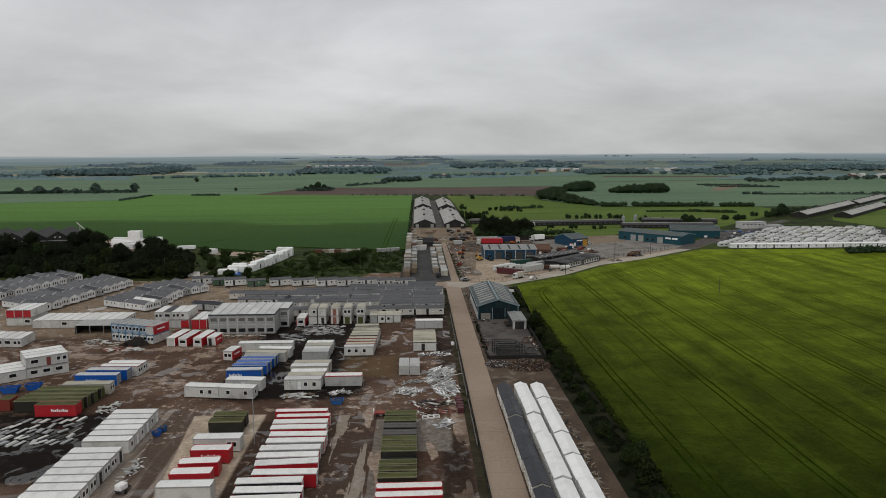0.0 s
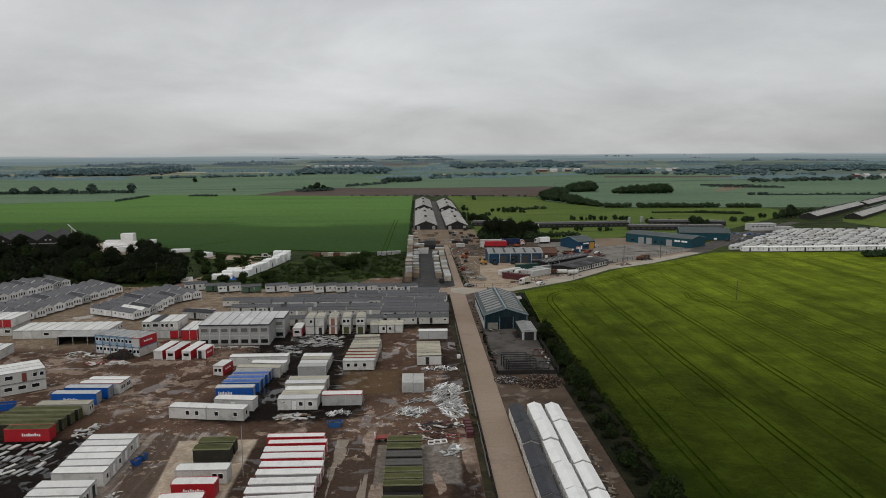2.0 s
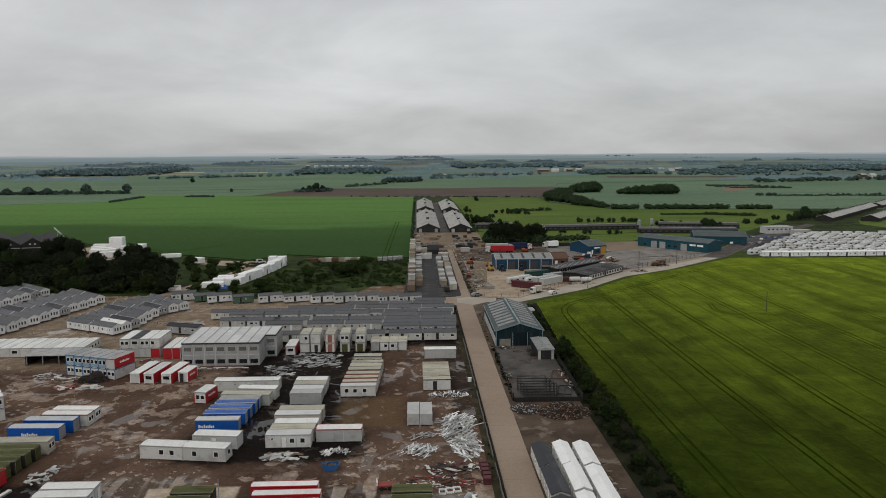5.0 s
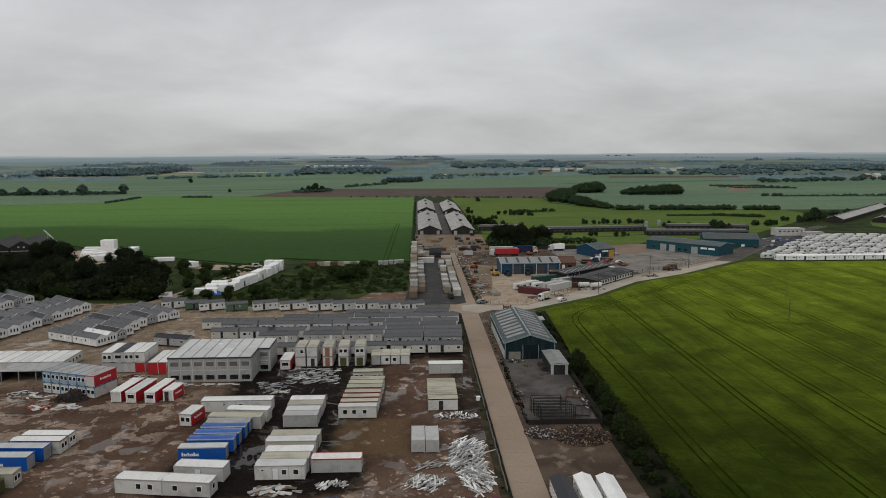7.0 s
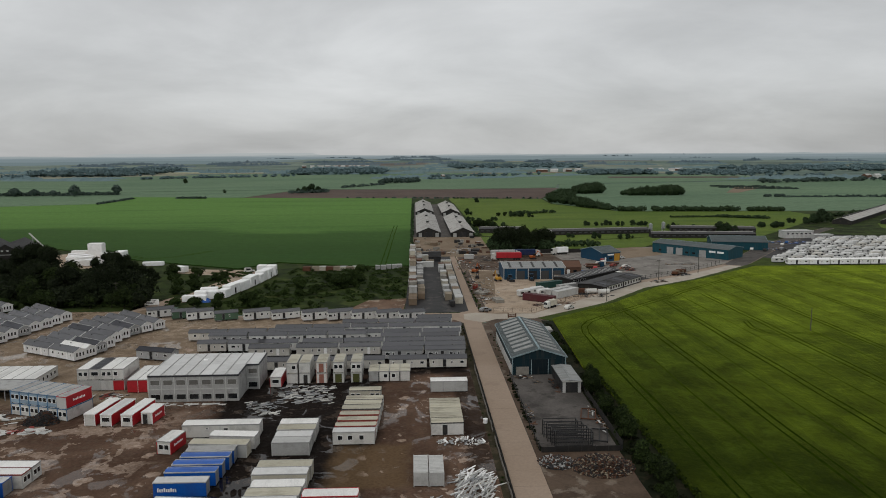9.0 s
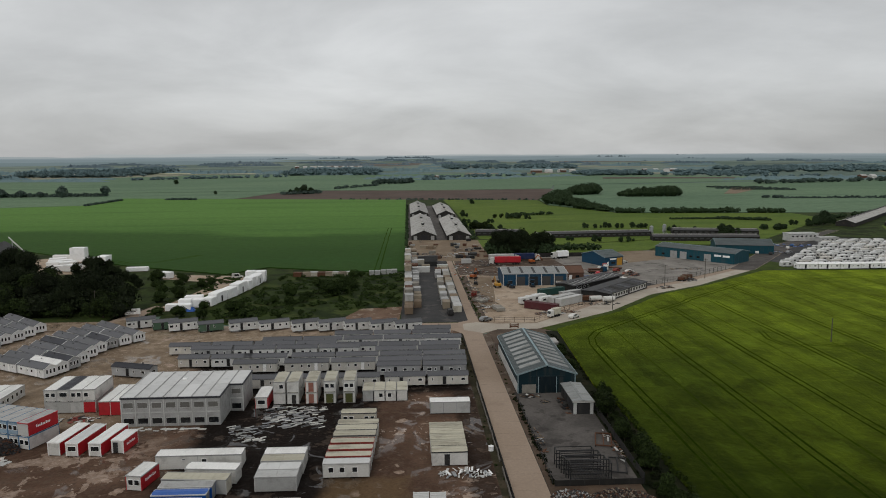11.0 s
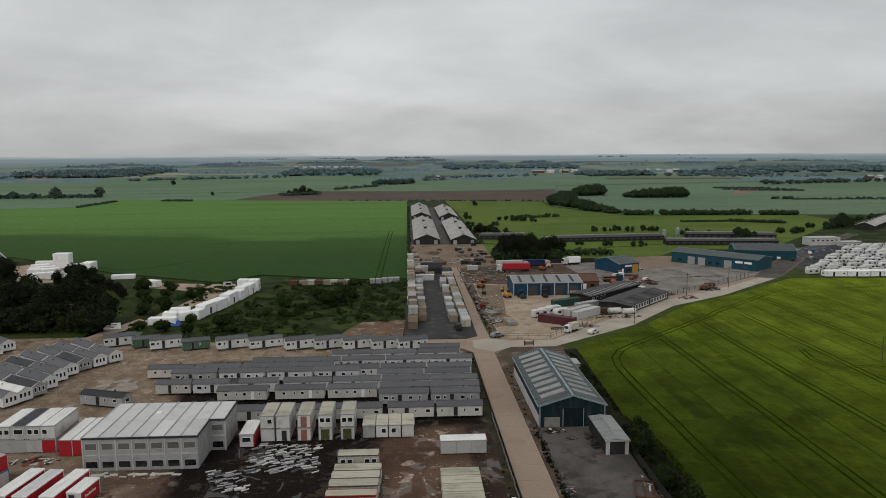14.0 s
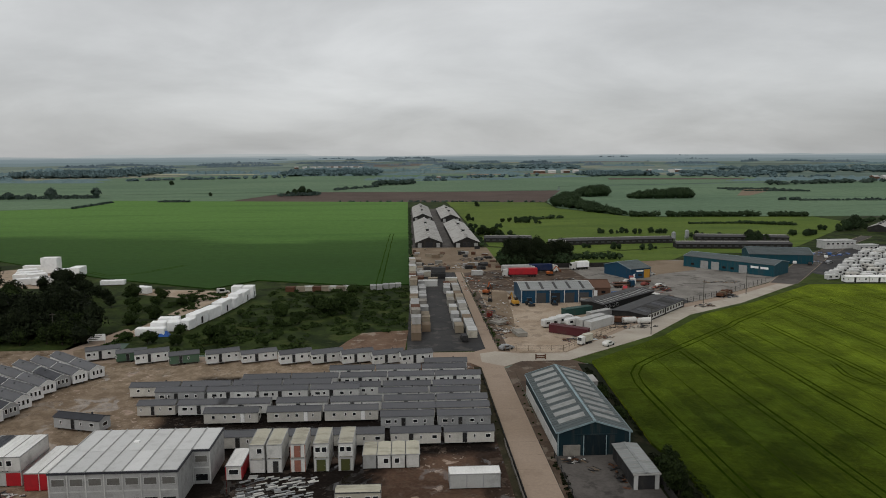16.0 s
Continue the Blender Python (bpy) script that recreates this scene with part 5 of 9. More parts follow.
def modular_building():
    root = thing("modular_building", pose(-64.4, 216.7, 0), "two-storey grey modular office building with a panelled roof", "building")
    bay, h = 2.863, 6.02
    full, depth, cut = 8 * bay, 17.4, 7.9
    bm = bmesh.new()
    slab(bm, [(0, 0), (7 * bay, 0), (7 * bay, cut), (full, cut), (full, depth), (0, depth)], 0.1, h - 0.1)
    wall = part("wall", bm, "panel_grey", root)
    bm = bmesh.new()
    slab(bm, [(-0.15, -0.15), (7 * bay + 0.15, -0.15), (7 * bay + 0.15, cut - 0.15), (full + 0.15, cut - 0.15), (full + 0.15, depth + 0.15), (-0.15, depth + 0.15)], h - 0.1, h + 0.22)
    part("fascia", bm, "dark_roof", root, "dark roof edge")
    for i in range(8):
        y0 = 0 if i < 7 else cut
        for a, b in ((y0, cut), (cut, depth)):
            if b - a < 1:
                continue
            bm = bmesh.new()
            box(bm, i * bay + 0.06, (i + 1) * bay - 0.06, a + 0.05, b - 0.05, h + 0.2, h + 0.3)
            part("roof_panel", bm, "grey_roof", root)
        box_part("roof_seam", (i * bay - 0.09, i * bay + 0.09, y0 - 0.1, depth + 0.1, h + 0.2, h + 0.42), "grey_wall", root)
    box_part("rooflight", (3.2 * bay, 3.5 * bay, 11.2, 12.0, h + 0.28, h + 0.5), "pvc", root)
    glass_up, glass_low = pane_mesh(2.1, 1.25, "pale_grey", "blind"), pane_mesh(2.15, 1.3, "pale_grey")
    for i in range(8):
        y0 = 0 if i < 7 else cut
        for mesh, z in ((glass_up, 3.95), (glass_low, 0.6)):
            ob = new("window", mesh)
            ob.parent = wall
            ob.matrix_basis = pose((i + 0.5) * bay, y0, z)
        for x in ([i * bay] if i != 7 else [7 * bay, full]):
            box_part("pilaster", (x - 0.1, x + 0.1, y0 - 0.1, y0 + 0.05, 0.1, h - 0.1), "pale_grey", root)
        box_part("floor_band", (i * bay + 0.12, (i + 1) * bay - 0.12, y0 - 0.05, y0 + 0.03, 2.9, 3.14), "pale_grey", root)
    box_part("plinth", (0.1, 7 * bay - 0.1, 0.1, cut, 0, 0.12), "concrete", root)
    for y in (2.2, 6.6, 11, 15.2):
        ob = new("window", pane_mesh(1.2, 1.0, "pale_grey"))
        ob.parent = wall
        ob.matrix_basis = pose(0, y, 3.5, 0, 0, -90)


modular_building()

# ---------------------------------------------------------------- static caravans (long axis along local x, origin at the middle)


def static_caravan(m, L=10.6, Wd=3.2, wall="van_white", roof="tile_grey", label="", group="static caravans", side=(), ridge=0.62, eave=2.75, faces=(-1,), cap=None, flue=True, o=0.16, barge=False):
    root = thing("static_caravan", m, label or "white static caravan with a grey pitched roof", "caravan", group)
    hx, hy = L / 2, Wd / 2
    bm = bmesh.new()
    prof = [(-hy, 0.5), (hy, 0.5), (hy, eave), (0, eave + ridge - 0.08), (-hy, eave)]
    a = [bm.verts.new((-hx, y, z)) for y, z in prof]
    b = [bm.verts.new((hx, y, z)) for y, z in prof]
    bm.faces.new(a)
    bm.faces.new(b[::-1])
    for i in range(5):
        bm.faces.new((a[i], b[i], b[(i + 1) % 5], a[(i + 1) % 5]))
    part("body", bm, wall, root)
    bm = bmesh.new()
    th, drop = 0.09, o * ridge / hy
    for s in (-1, 1):
        e = [(s * (hy + o), eave - drop), (0, eave + ridge), (0, eave + ridge + th), (s * (hy + o), eave - drop + th)]
        p = [bm.verts.new((-hx - o, y, z)) for y, z in e]
        q = [bm.verts.new((hx + o, y, z)) for y, z in e]
        bm.faces.new(p)
        bm.faces.new(q[::-1])
        for i in range(4):
            bm.faces.new((p[i], q[i], q[(i + 1) % 4], p[(i + 1) % 4]))
    beam(bm, (-hx - o, 0, eave + ridge + th), (hx + o, 0, eave + ridge + th), 0.22, 0.07)
    bm.faces.ensure_lookup_table()
    for f in bm.faces[-6:]:
        f.material_index = 1
    n0 = len(bm.faces)
    for x in (-hx - o, hx + o) if barge else ():
        for s in (-1, 1):
            beam(bm, (x, s * (hy + o), eave - drop + 0.03), (x, 0, eave + ridge + 0.03), 0.05, 0.12)
    bm.faces.ensure_lookup_table()
    for f in bm.faces[n0:]:
        f.material_index = 2
    top = part("roof", bm, [roof, cap or roof, "pvc"], root)
    if L > 8 and flue:
        box_part("flue", (hx * 0.35, hx * 0.35 + 0.25, 0.5, 0.75, eave + 0.35, eave + 0.85), "dark", top)
    bm = bmesh.new()
    box(bm, -hx + 0.3, hx - 0.3, -0.75, -0.6, 0.28, 0.502)
    box(bm, -hx + 0.3, hx - 0.3, 0.6, 0.75, 0.28, 0.502)
    for x in (-hx + 0.5, hx - 0.65):
        for y in (-1.1, 0.95):
            box(bm, x, x + 0.15, y, y + 0.15, 0, 0.502)
    for y in (-1.15, 0.95):
        rod(bm, (0, y, 0.32), (0, y + 0.2, 0.32), 0.32, n=12)
    part("chassis", bm, "dark", root)
    for s in faces:
        face = 90 + 90 * s
        for x, w, kind in side:
            if kind == "door":
                ob = new("door", door_mesh(0.8, 1.9, "dark"))
                ob.matrix_basis = pose(x * -s, s * hy, 0.6, 0, 0, face)
            elif kind == "white_door":
                ob = new("door", door_mesh(0.8, 1.9, "pvc"))
                ob.matrix_basis = pose(x * -s, s * hy, 0.6, 0, 0, face)
            else:
                ob = new("window", pane_mesh(w * 0.85, 0.75))
                ob.matrix_basis = pose(x * -s, s * hy, 1.45, 0, 0, face)
            ob.parent = root
    for s in (-1, 1):
        for y in (-0.95, 0.0, 0.95) if barge else (0.0,):
            ob = new("window", pane_mesh(0.62, 1.15) if barge else pane_mesh(1.3, 0.85))
            ob.parent = root
            ob.matrix_basis = pose(s * hx, y, 1.3, 0, 0, 90 * s)
    return root


SIDE_A = ((-3.9, 1.4, "w"), (-2.4, 0.7, "w"), (-0.8, 0.8, "door"), (1.6, 1.1, "w"), (3.6, 0.7, "w"))
SIDE_B = ((-3.6, 0.9, "w"), (-1.2, 0.6, "w"), (0.6, 0.9, "w"), (2.4, 0.8, "white_door"), (3.9, 0.5, "w"))
SIDE_C = ((-3.8, 0.5, "w"), (-0.9, 0.8, "door"), (1.0, 0.5, "w"), (3.6, 1.2, "w"))
VAN_WHITE = static_caravan(pose(4.05, 239.8, 0), 9.6, side=SIDE_C, wall="van_cream", label="cream static caravan with a grey pitched roof in a row")
VAN_B = static_caravan(pose(-7.9, 248.2, 0), 10.8, wall="van_grey", side=SIDE_A, label="grey-clad static caravan with a grey pitched roof in a row", eave=2.9)
VAN_C = static_caravan(pose(-19.6, 252.9, 0), 11.1, wall="van_cream", side=SIDE_B, label="cream static caravan with a grey pitched roof in a row", eave=2.7)
VAN_D = static_caravan(pose(-43.0, 258.2, 0), 10.9, wall="van_white", side=SIDE_A, label="white static caravan with a grey pitched roof in a row")
for x in (-6.3, -17.2, -28.1, -39.2):
    copy_thing(VAN_WHITE, pose(x, 239.8, 0))
copy_thing(VAN_B, pose(3.7, 248.0, 0))
for x in (-31.5, -44.5):
    copy_thing(VAN_C, pose(x, 252.9, 0))
for x in (-7.6, 3.9):
    copy_thing(VAN_C, pose(x, 253.4, 0))
copy_thing(VAN_WHITE, pose(-61.6, 258.4, 0) @ Matrix.Diagonal((0.83, 1, 1, 1)))
copy_thing(VAN_D, pose(-51.8, 258.2, 0) @ Matrix.Diagonal((0.95, 1, 1, 1)))
for x in (-30.6, -19.0, -7.4, 4.1):
    copy_thing(VAN_D, pose(x, 258.2, 0))
for x in (-59.2, -47.6, -36.0, -24.4, -12.8, -1.2):
    copy_thing(VAN_B if x in (-59.2,) else VAN_D, pose(x + (4.0 if x > -14 else 0), 263.3 if x > -20 else 266.6, 0))
for x in (-66.3, -54.6, -42.8, -31.2, -19.6, -8.0, 3.6):
    copy_thing(VAN_C if x < -60 else VAN_D, pose(x, 268.0 if x > -20 else 270.9, 0))
for x in (-41.5, -30.0, -18.4, -6.9, 4.4):
    copy_thing(VAN_D, pose(x, 275.3, 0))
for x in (-21.6, -10.1, 1.4):
    copy_thing(VAN_D, pose(x, 281.2, 0))
copy_thing(VAN_D, pose(2.0, 286.2, 0))
# angled row along the northern track
VAN_N = static_caravan(pose(-48.2, 297.8, 0, 0, 0, 21), 9.4, wall="van_white", side=SIDE_A, roof="tile_grey", label="white static caravan with a dark door, parked at an angle")
for i, (x, y) in enumerate(((-91.6, 303.9), (-77.0, 299.9), (-57.8, 298.6), (-38.0, 296.8), (-29.6, 296.6), (-21.4, 296.0), (-13.2, 294.8), (-5.6, 294.2))):
    copy_thing(VAN_N, pose(x, y - 1.2, 0, 0, 0, 23 - 0.9 * i) @ Matrix.Diagonal((0.92, 1, 1.12, 1)))
VAN_G = static_caravan(pose(-68.0, 297.4, 0, 0, 0, 18), 7.6, wall="van_green", side=SIDE_C[:3], label="green static caravan parked at an angle")
copy_thing(VAN_G, pose(-83.2, 300.8, 0, 0, 0, 18))
static_caravan(pose(-74.6, 251.2, 0, 0, 0, -17), 11.0, wall="van_grey", side=SIDE_C, roof="dark_roof", label="grey static caravan with a dark roof, standing alone")
# western ranks: gable ends to the south-east
VAN_W = static_caravan(pose(-99.85, 253.8, 0, 0, 0, 150), 10.6, 3.7, wall="van_bright", side=SIDE_B, faces=(1,), label="white static caravan with a grey roof in a slanting rank", group="western caravan ranks", ridge=0.9, barge=True)
static_caravan(pose(-98.4, 256.9, 0, 0, 0, 150), 10.6, 3.7, wall="van_bright", side=SIDE_B, faces=(1,), roof="white_roof", label="white static caravan with a white roof in a slanting rank", group="western caravan ranks", ridge=0.9, barge=True)
VAN_WG = static_caravan(pose(-97.1, 261.0, 0, 0, 0, 148), 10.6, 3.7, wall="van_grey", side=SIDE_B, faces=(1,), roof="dark_roof", cap="grey_wall", label="grey static caravan with a dark roof in a slanting rank", group="western caravan ranks", ridge=0.9, barge=True)


def stand(x, y, a, back, k):
    """Parks a caravan with its gable end at x, y; back: how many lengths behind."""
    d = Vector((math.cos(radians(a)), math.sin(radians(a))))
    c = Vector((x, y)) + d * (5.5 + 11.3 * back + 0.5 * math.sin(k * 2.7 + x))
    copy_thing(VAN_WG if (k * 5 + back * 3) % 7 == 2 else VAN_W, pose(c.x, c.y, 0, 0, 0, a + 1.6 * math.sin(k * 1.9)))


ENDS = ((-95.0, 251.0), (-93.5, 254.1), (-92.3, 258.1), (-92.4, 263.0), (-92.6, 268.4), (-92.0, 273.2), (-90.1, 277.2), (-88.2, 280.9), (-85.8, 284.7))
for k, (x, y) in enumerate(ENDS):
    for back in (0, 1):
        if back or k > 2:
            stand(x, y, 151 - 1.5 * k, back, k)
for k in range(11):
    for back in (0, 1):
        stand(-131.0 + 1.05 * k, 251.5 + 4.6 * k, 152 - 1.2 * k, back, k)
        stand(-160.0 + 1.15 * k, 268.0 + 4.5 * k, 150 - 0.9 * k, back, k + 4)
# three rows beside the road, end to end
DARK = static_caravan(pose(19.2, 150.9, 0, 0, 0, 90), 9.5, 2.95, faces=(1,), cap="felt", flue=False, o=0.1, roof="dark_roof", wall="van_cream", side=SIDE_B, label="static caravan with a dark slate roof beside the road", group="roadside caravan rows", ridge=0.55)
PALE = static_caravan(pose(23.1, 151.6, 0, 0, 0, 90), 9.1, 2.8, faces=(1,), flue=False, o=0.08, roof="pvc", wall="van_white", side=SIDE_B, label="static caravan with a bright white pitched roof", group="roadside caravan rows", ridge=0.5)
for k in range(11):
    lift = 0.12 * math.sin(k * 2.1)
    if k:
        copy_thing(DARK, pose(19.2 + 0.08 * math.sin(k * 1.7), 150.9 - 10.1 * k, 0, 0, 0, 90) @ Matrix.Diagonal((1, 1, 1 + lift * 0.3, 1)))
        copy_thing(PALE, pose(23.1 + 0.07 * math.sin(k * 2.3), 151.6 - 9.65 * k, 0, 0, 0, 90) @ Matrix.Diagonal((1, 1, 1 + lift * 0.35, 1)))
    copy_thing(PALE, pose(26.7 + 0.07 * math.sin(k * 1.3 + 1), 151.2 - 9.65 * k, 0, 0, 0, 90) @ Matrix.Diagonal((1, 1, 1 - lift * 0.35, 1)))

# ---------------------------------------------------------------- containers, sheds, works buildings


def container(m, lx=2.5, ly=7.0, h=2.6, paint="pale_grey", label="", group="shipping containers"):
    root = thing("shipping_container", m, label or "pale grey corrugated shipping container with double doors", "container", group)
    bm = bmesh.new()
    box(bm, 0.06, lx - 0.06, 0.06, ly - 0.06, 0.14, h - 0.05)
    part("body", bm, paint, root)
    bm = bmesh.new()
    for i in range(int(ly / 0.55)):
        y = 0.25 + i * 0.55
        box(bm, 0.02, lx - 0.02, y, y + 0.25, 0.2, h - 0.12)
        box(bm, 0.1, lx - 0.1, y, y + 0.25, h - 0.12, h - 0.02)
    part("corrugation", bm, paint, root)
    bm = bmesh.new()
    for x in (0, lx - 0.12):
        for y in (0, ly - 0.12):
            box(bm, x, x + 0.12, y, y + 0.12, 0, h)
    for x in (0, lx - 0.1):
        box(bm, x + 0.002, x + 0.098, 0.12, ly - 0.12, h - 0.12, h - 0.002)
        box(bm, x + 0.002, x + 0.098, 0.12, ly - 0.12, 0.05, 0.2)
    part("frame", bm, paint, root)
    for s in (0, 1):
        bm = bmesh.new()
        x = 0.14 + s * (lx / 2 - 0.12)
        box(bm, x, x + lx / 2 - 0.16, -0.01, 0.07, 0.18, h - 0.12)
        for q in (0.3, 0.75):
            rod(bm, (x + q, -0.05, 0.2), (x + q, -0.05, h - 0.14), 0.025, n=6)
        for zz in (0.7, 1.3, 1.9):
            box(bm, x + 0.05, x + lx / 2 - 0.2, -0.03, 0.0, zz, zz + 0.05)
        part("door", bm, paint, root)
    return root


CONT = container(pose(-4.95, 172.6, 0))
copy_thing(CONT, pose(-2.3, 172.4, 0))


def gable(name, m, lx, ly, eave, ridge, wall, roof, label, category="shed", along="y", over=0.25, seams=0, seam_mat=None, group="", trim=None, dado=None):
    """A pitched-roof building; origin at its south-west corner, ridge along local x or y. Returns the root, its roofs and a function that gives the roof's height."""
    root = thing(name, m, label, category, group)
    half = (lx if along == "y" else ly) / 2
    run = ly if along == "y" else lx

    def at(u, v, z):
        return (u, v, z) if along == "y" else (v, u, z)

    def high(u):
        return ridge - (ridge - eave) * abs(u - half) / half

    bm = bmesh.new()
    prof = [(0, 0), (2 * half, 0), (2 * half, eave), (half, ridge), (0, eave)]
    a = [bm.verts.new(at(u, 0, z)) for u, z in prof]
    b = [bm.verts.new(at(u, run, z)) for u, z in prof]
    bm.faces.new(a)
    bm.faces.new(b[::-1])
    for i in range(5):
        bm.faces.new((a[i], b[i], b[(i + 1) % 5], a[(i + 1) % 5]))
    part("wall", bm, wall, root)
    roofs = []
    for s in (0, 1):
        bm = bmesh.new()
        e = 2 * half + over if s else -over
        drop = over * (ridge - eave) / half
        pr = [(e, eave - drop + 0.02), (half, ridge + 0.02), (half, ridge + 0.14), (e, eave - drop + 0.14)]
        p = [bm.verts.new(at(u, -over, z)) for u, z in pr]
        q = [bm.verts.new(at(u, run + over, z)) for u, z in pr]
        bm.faces.new(p)
        bm.faces.new(q[::-1])
        for i in range(4):
            bm.faces.new((p[i], q[i], q[(i + 1) % 4], p[(i + 1) % 4]))
        r = part("roof", bm, roof, root)
        roofs.append(r)
        if seams:
            bm = bmesh.new()
            n = int(run / seams)
            for i in range(n + 1):
                v = run * i / n
                beam(bm, at(e, v, eave - drop + 0.15), at(half, v, ridge + 0.15), 0.07, 0.06)
            part("roof_seams", bm, seam_mat or roof, r)
    bm = bmesh.new()
    beam(bm, at(half, -over, ridge + 0.17), at(half, run + over, ridge + 0.17), 0.5, 0.1)
    part("ridge_cap", bm, trim or roof, root)
    if trim:
        for v in (-over - 0.03, run + over + 0.03):
            for e in (-over, 2 * half + over):
                bm = bmesh.new()
                drop = over * (ridge - eave) / half
                beam(bm, at(e, v, eave - drop + 0.08), at(half, v, ridge + 0.1), 0.12, 0.3)
                part("barge_board", bm, trim, root)
    return root, roofs, at, high


def roof_strip(name, at, high, half, u0, u1, v0, v1, material, parent, lift=0.17):
    """A panel lying on one slope of a gable roof."""
    bm = bmesh.new()
    pts = [at(u0, v0, high(u0) + lift), at(u1, v0, high(u1) + lift), at(u1, v1, high(u1) + lift), at(u0, v1, high(u0) + lift)]
    lo = [bm.verts.new(p) for p in pts]
    hi = [bm.verts.new((p[0], p[1], p[2] + 0.05)) for p in pts]
    bm.faces.new(lo[::-1])
    bm.faces.new(hi)
    for i in range(4):
        bm.faces.new((lo[i], lo[(i + 1) % 4], hi[(i + 1) % 4], hi[i]))
    return part(name, bm, material, parent)


def roadside_shed():
    root, roofs, at, high = gable("barn", pose(19.9, 232.0, 0), 13.6, 35.0, 4.5, 6.6, "teal", "shed_roof", "large dark teal steel shed with weathered rooflights", "barn", seams=1.2, trim="teal_trim")
    for k in range(9):
        v = 3.2 + k * 3.6
        roof_strip("rooflight", at, high, 6.8, 0.9, 5.9, v, v + 2.0, "rooflight", roofs[0])
        roof_strip("rooflight", at, high, 6.8, 7.7, 12.7, v, v + 2.0, "rooflight", roofs[1])
    box_part("sliding_door", (4.9, 9.0, -0.08, 0.02, 0.0, 4.0), "teal_door", root, "closed dark teal sliding door")
    for x in (4.75, 9.0):
        box_part("door_jamb", (x, x + 0.15, -0.12, 0.02, 0.0, 4.1), "teal_trim", root)
    box_part("wall_patch", (1.0, 4.2, -0.1, 0.02, 0.0, 2.1), "concrete", root, "stained pale panel beside the door")
    box_part("door_track", (3.0, 11.0, -0.16, 0.0, 3.95, 4.15), "teal", root)
    for x in (0.05, 13.45):
        box_part("corner_flashing", (x - 0.12, x + 0.12, -0.12, 0.02, 0, 4.4), "teal_trim", root)
    box_part("side_wall_panel", (-0.1, 0.0, 0.5, 34.5, 0.0, 2.2), "pale_grey", root, "pale concrete side wall")
    box_part("gutter", (-0.42, -0.26, -0.2, 35.2, 4.36, 4.5), "teal_trim", root)
    box_part("gutter", (13.86, 14.02, -0.2, 35.2, 4.36, 4.5), "teal_trim", root)


roadside_shed()


def lean_to():
    root, roofs, at, high = gable("open_shelter", pose(29.7, 218.0, 0), 4.3, 12.2, 2.75, 2.95, "felt", "pale_sheet", "low block store with a streaked pale sheet roof", "shelter", seams=1.5, seam_mat="cement", over=0.22)
    for x in (0.0, 3.6):
        box_part("front_pier", (x, x + 0.7, -0.15, 0.0, 0, 2.6), "pale_grey", root)
    # flat dark panels stand for the shade inside the open front and bays
    box_part("doorway", (0.75, 3.55, -0.05, 0.02, 0, 2.5), "dark", root, "dark panel for the shaded open front")
    for k in range(4):
        box_part("side_opening", (-0.05, 0.02, 0.6 + 2.9 * k, 3.1 + 2.9 * k, 0.2, 2.4), "dark", root, "dark panel for a shaded open bay")
    box_part("fascia", (-0.25, 4.55, -0.3, -0.22, 2.6, 2.9), "cement", root)


lean_to()


def works_building():
    root, roofs, at, high = gable("workshop", pose(35.0, 367.5, 0), 27.2, 19.0, 4.9, 6.4, "blue_clad", "pale_sheet", "long blue and grey steel workshop with open bays", "workshop", along="x", seams=0.9, trim="grey_roof")
    for k in range(4):
        x = 5.6 + k * 5.4
        bm = bmesh.new()
        box(bm, x, x + 3.6, -0.1, 0.02, 0, 3.8)
        part("bay_door", bm, "felt" if k in (0, 2, 3) else "dark", root)
    for k in range(6):
        box_part("pier", (k * 5.4 - 0.15, k * 5.4 + 0.15, -0.16, 0.02, 0, 4.8), "pale_grey", root)
    for k in range(5):
        roof_strip("rooflight", at, high, 9.5, 1.0, 8.8, 2.5 + k * 5.2, 3.5 + k * 5.2, "felt", roofs[0])
    root2, *_ = gable("brick_store", pose(62.6, 379.5, 0), 9.6, 11, 3.2, 5.4, "brick", "brick", "brown brick store with a pitched roof", "store", along="x")
    box_part("door", (3.0, 4.4, -0.06, 0.02, 0, 2.2), "pvc", root2)
    box_part("window", (6.0, 7.6, -0.05, 0.02, 1.0, 2.0), "glass", root2)


works_building()


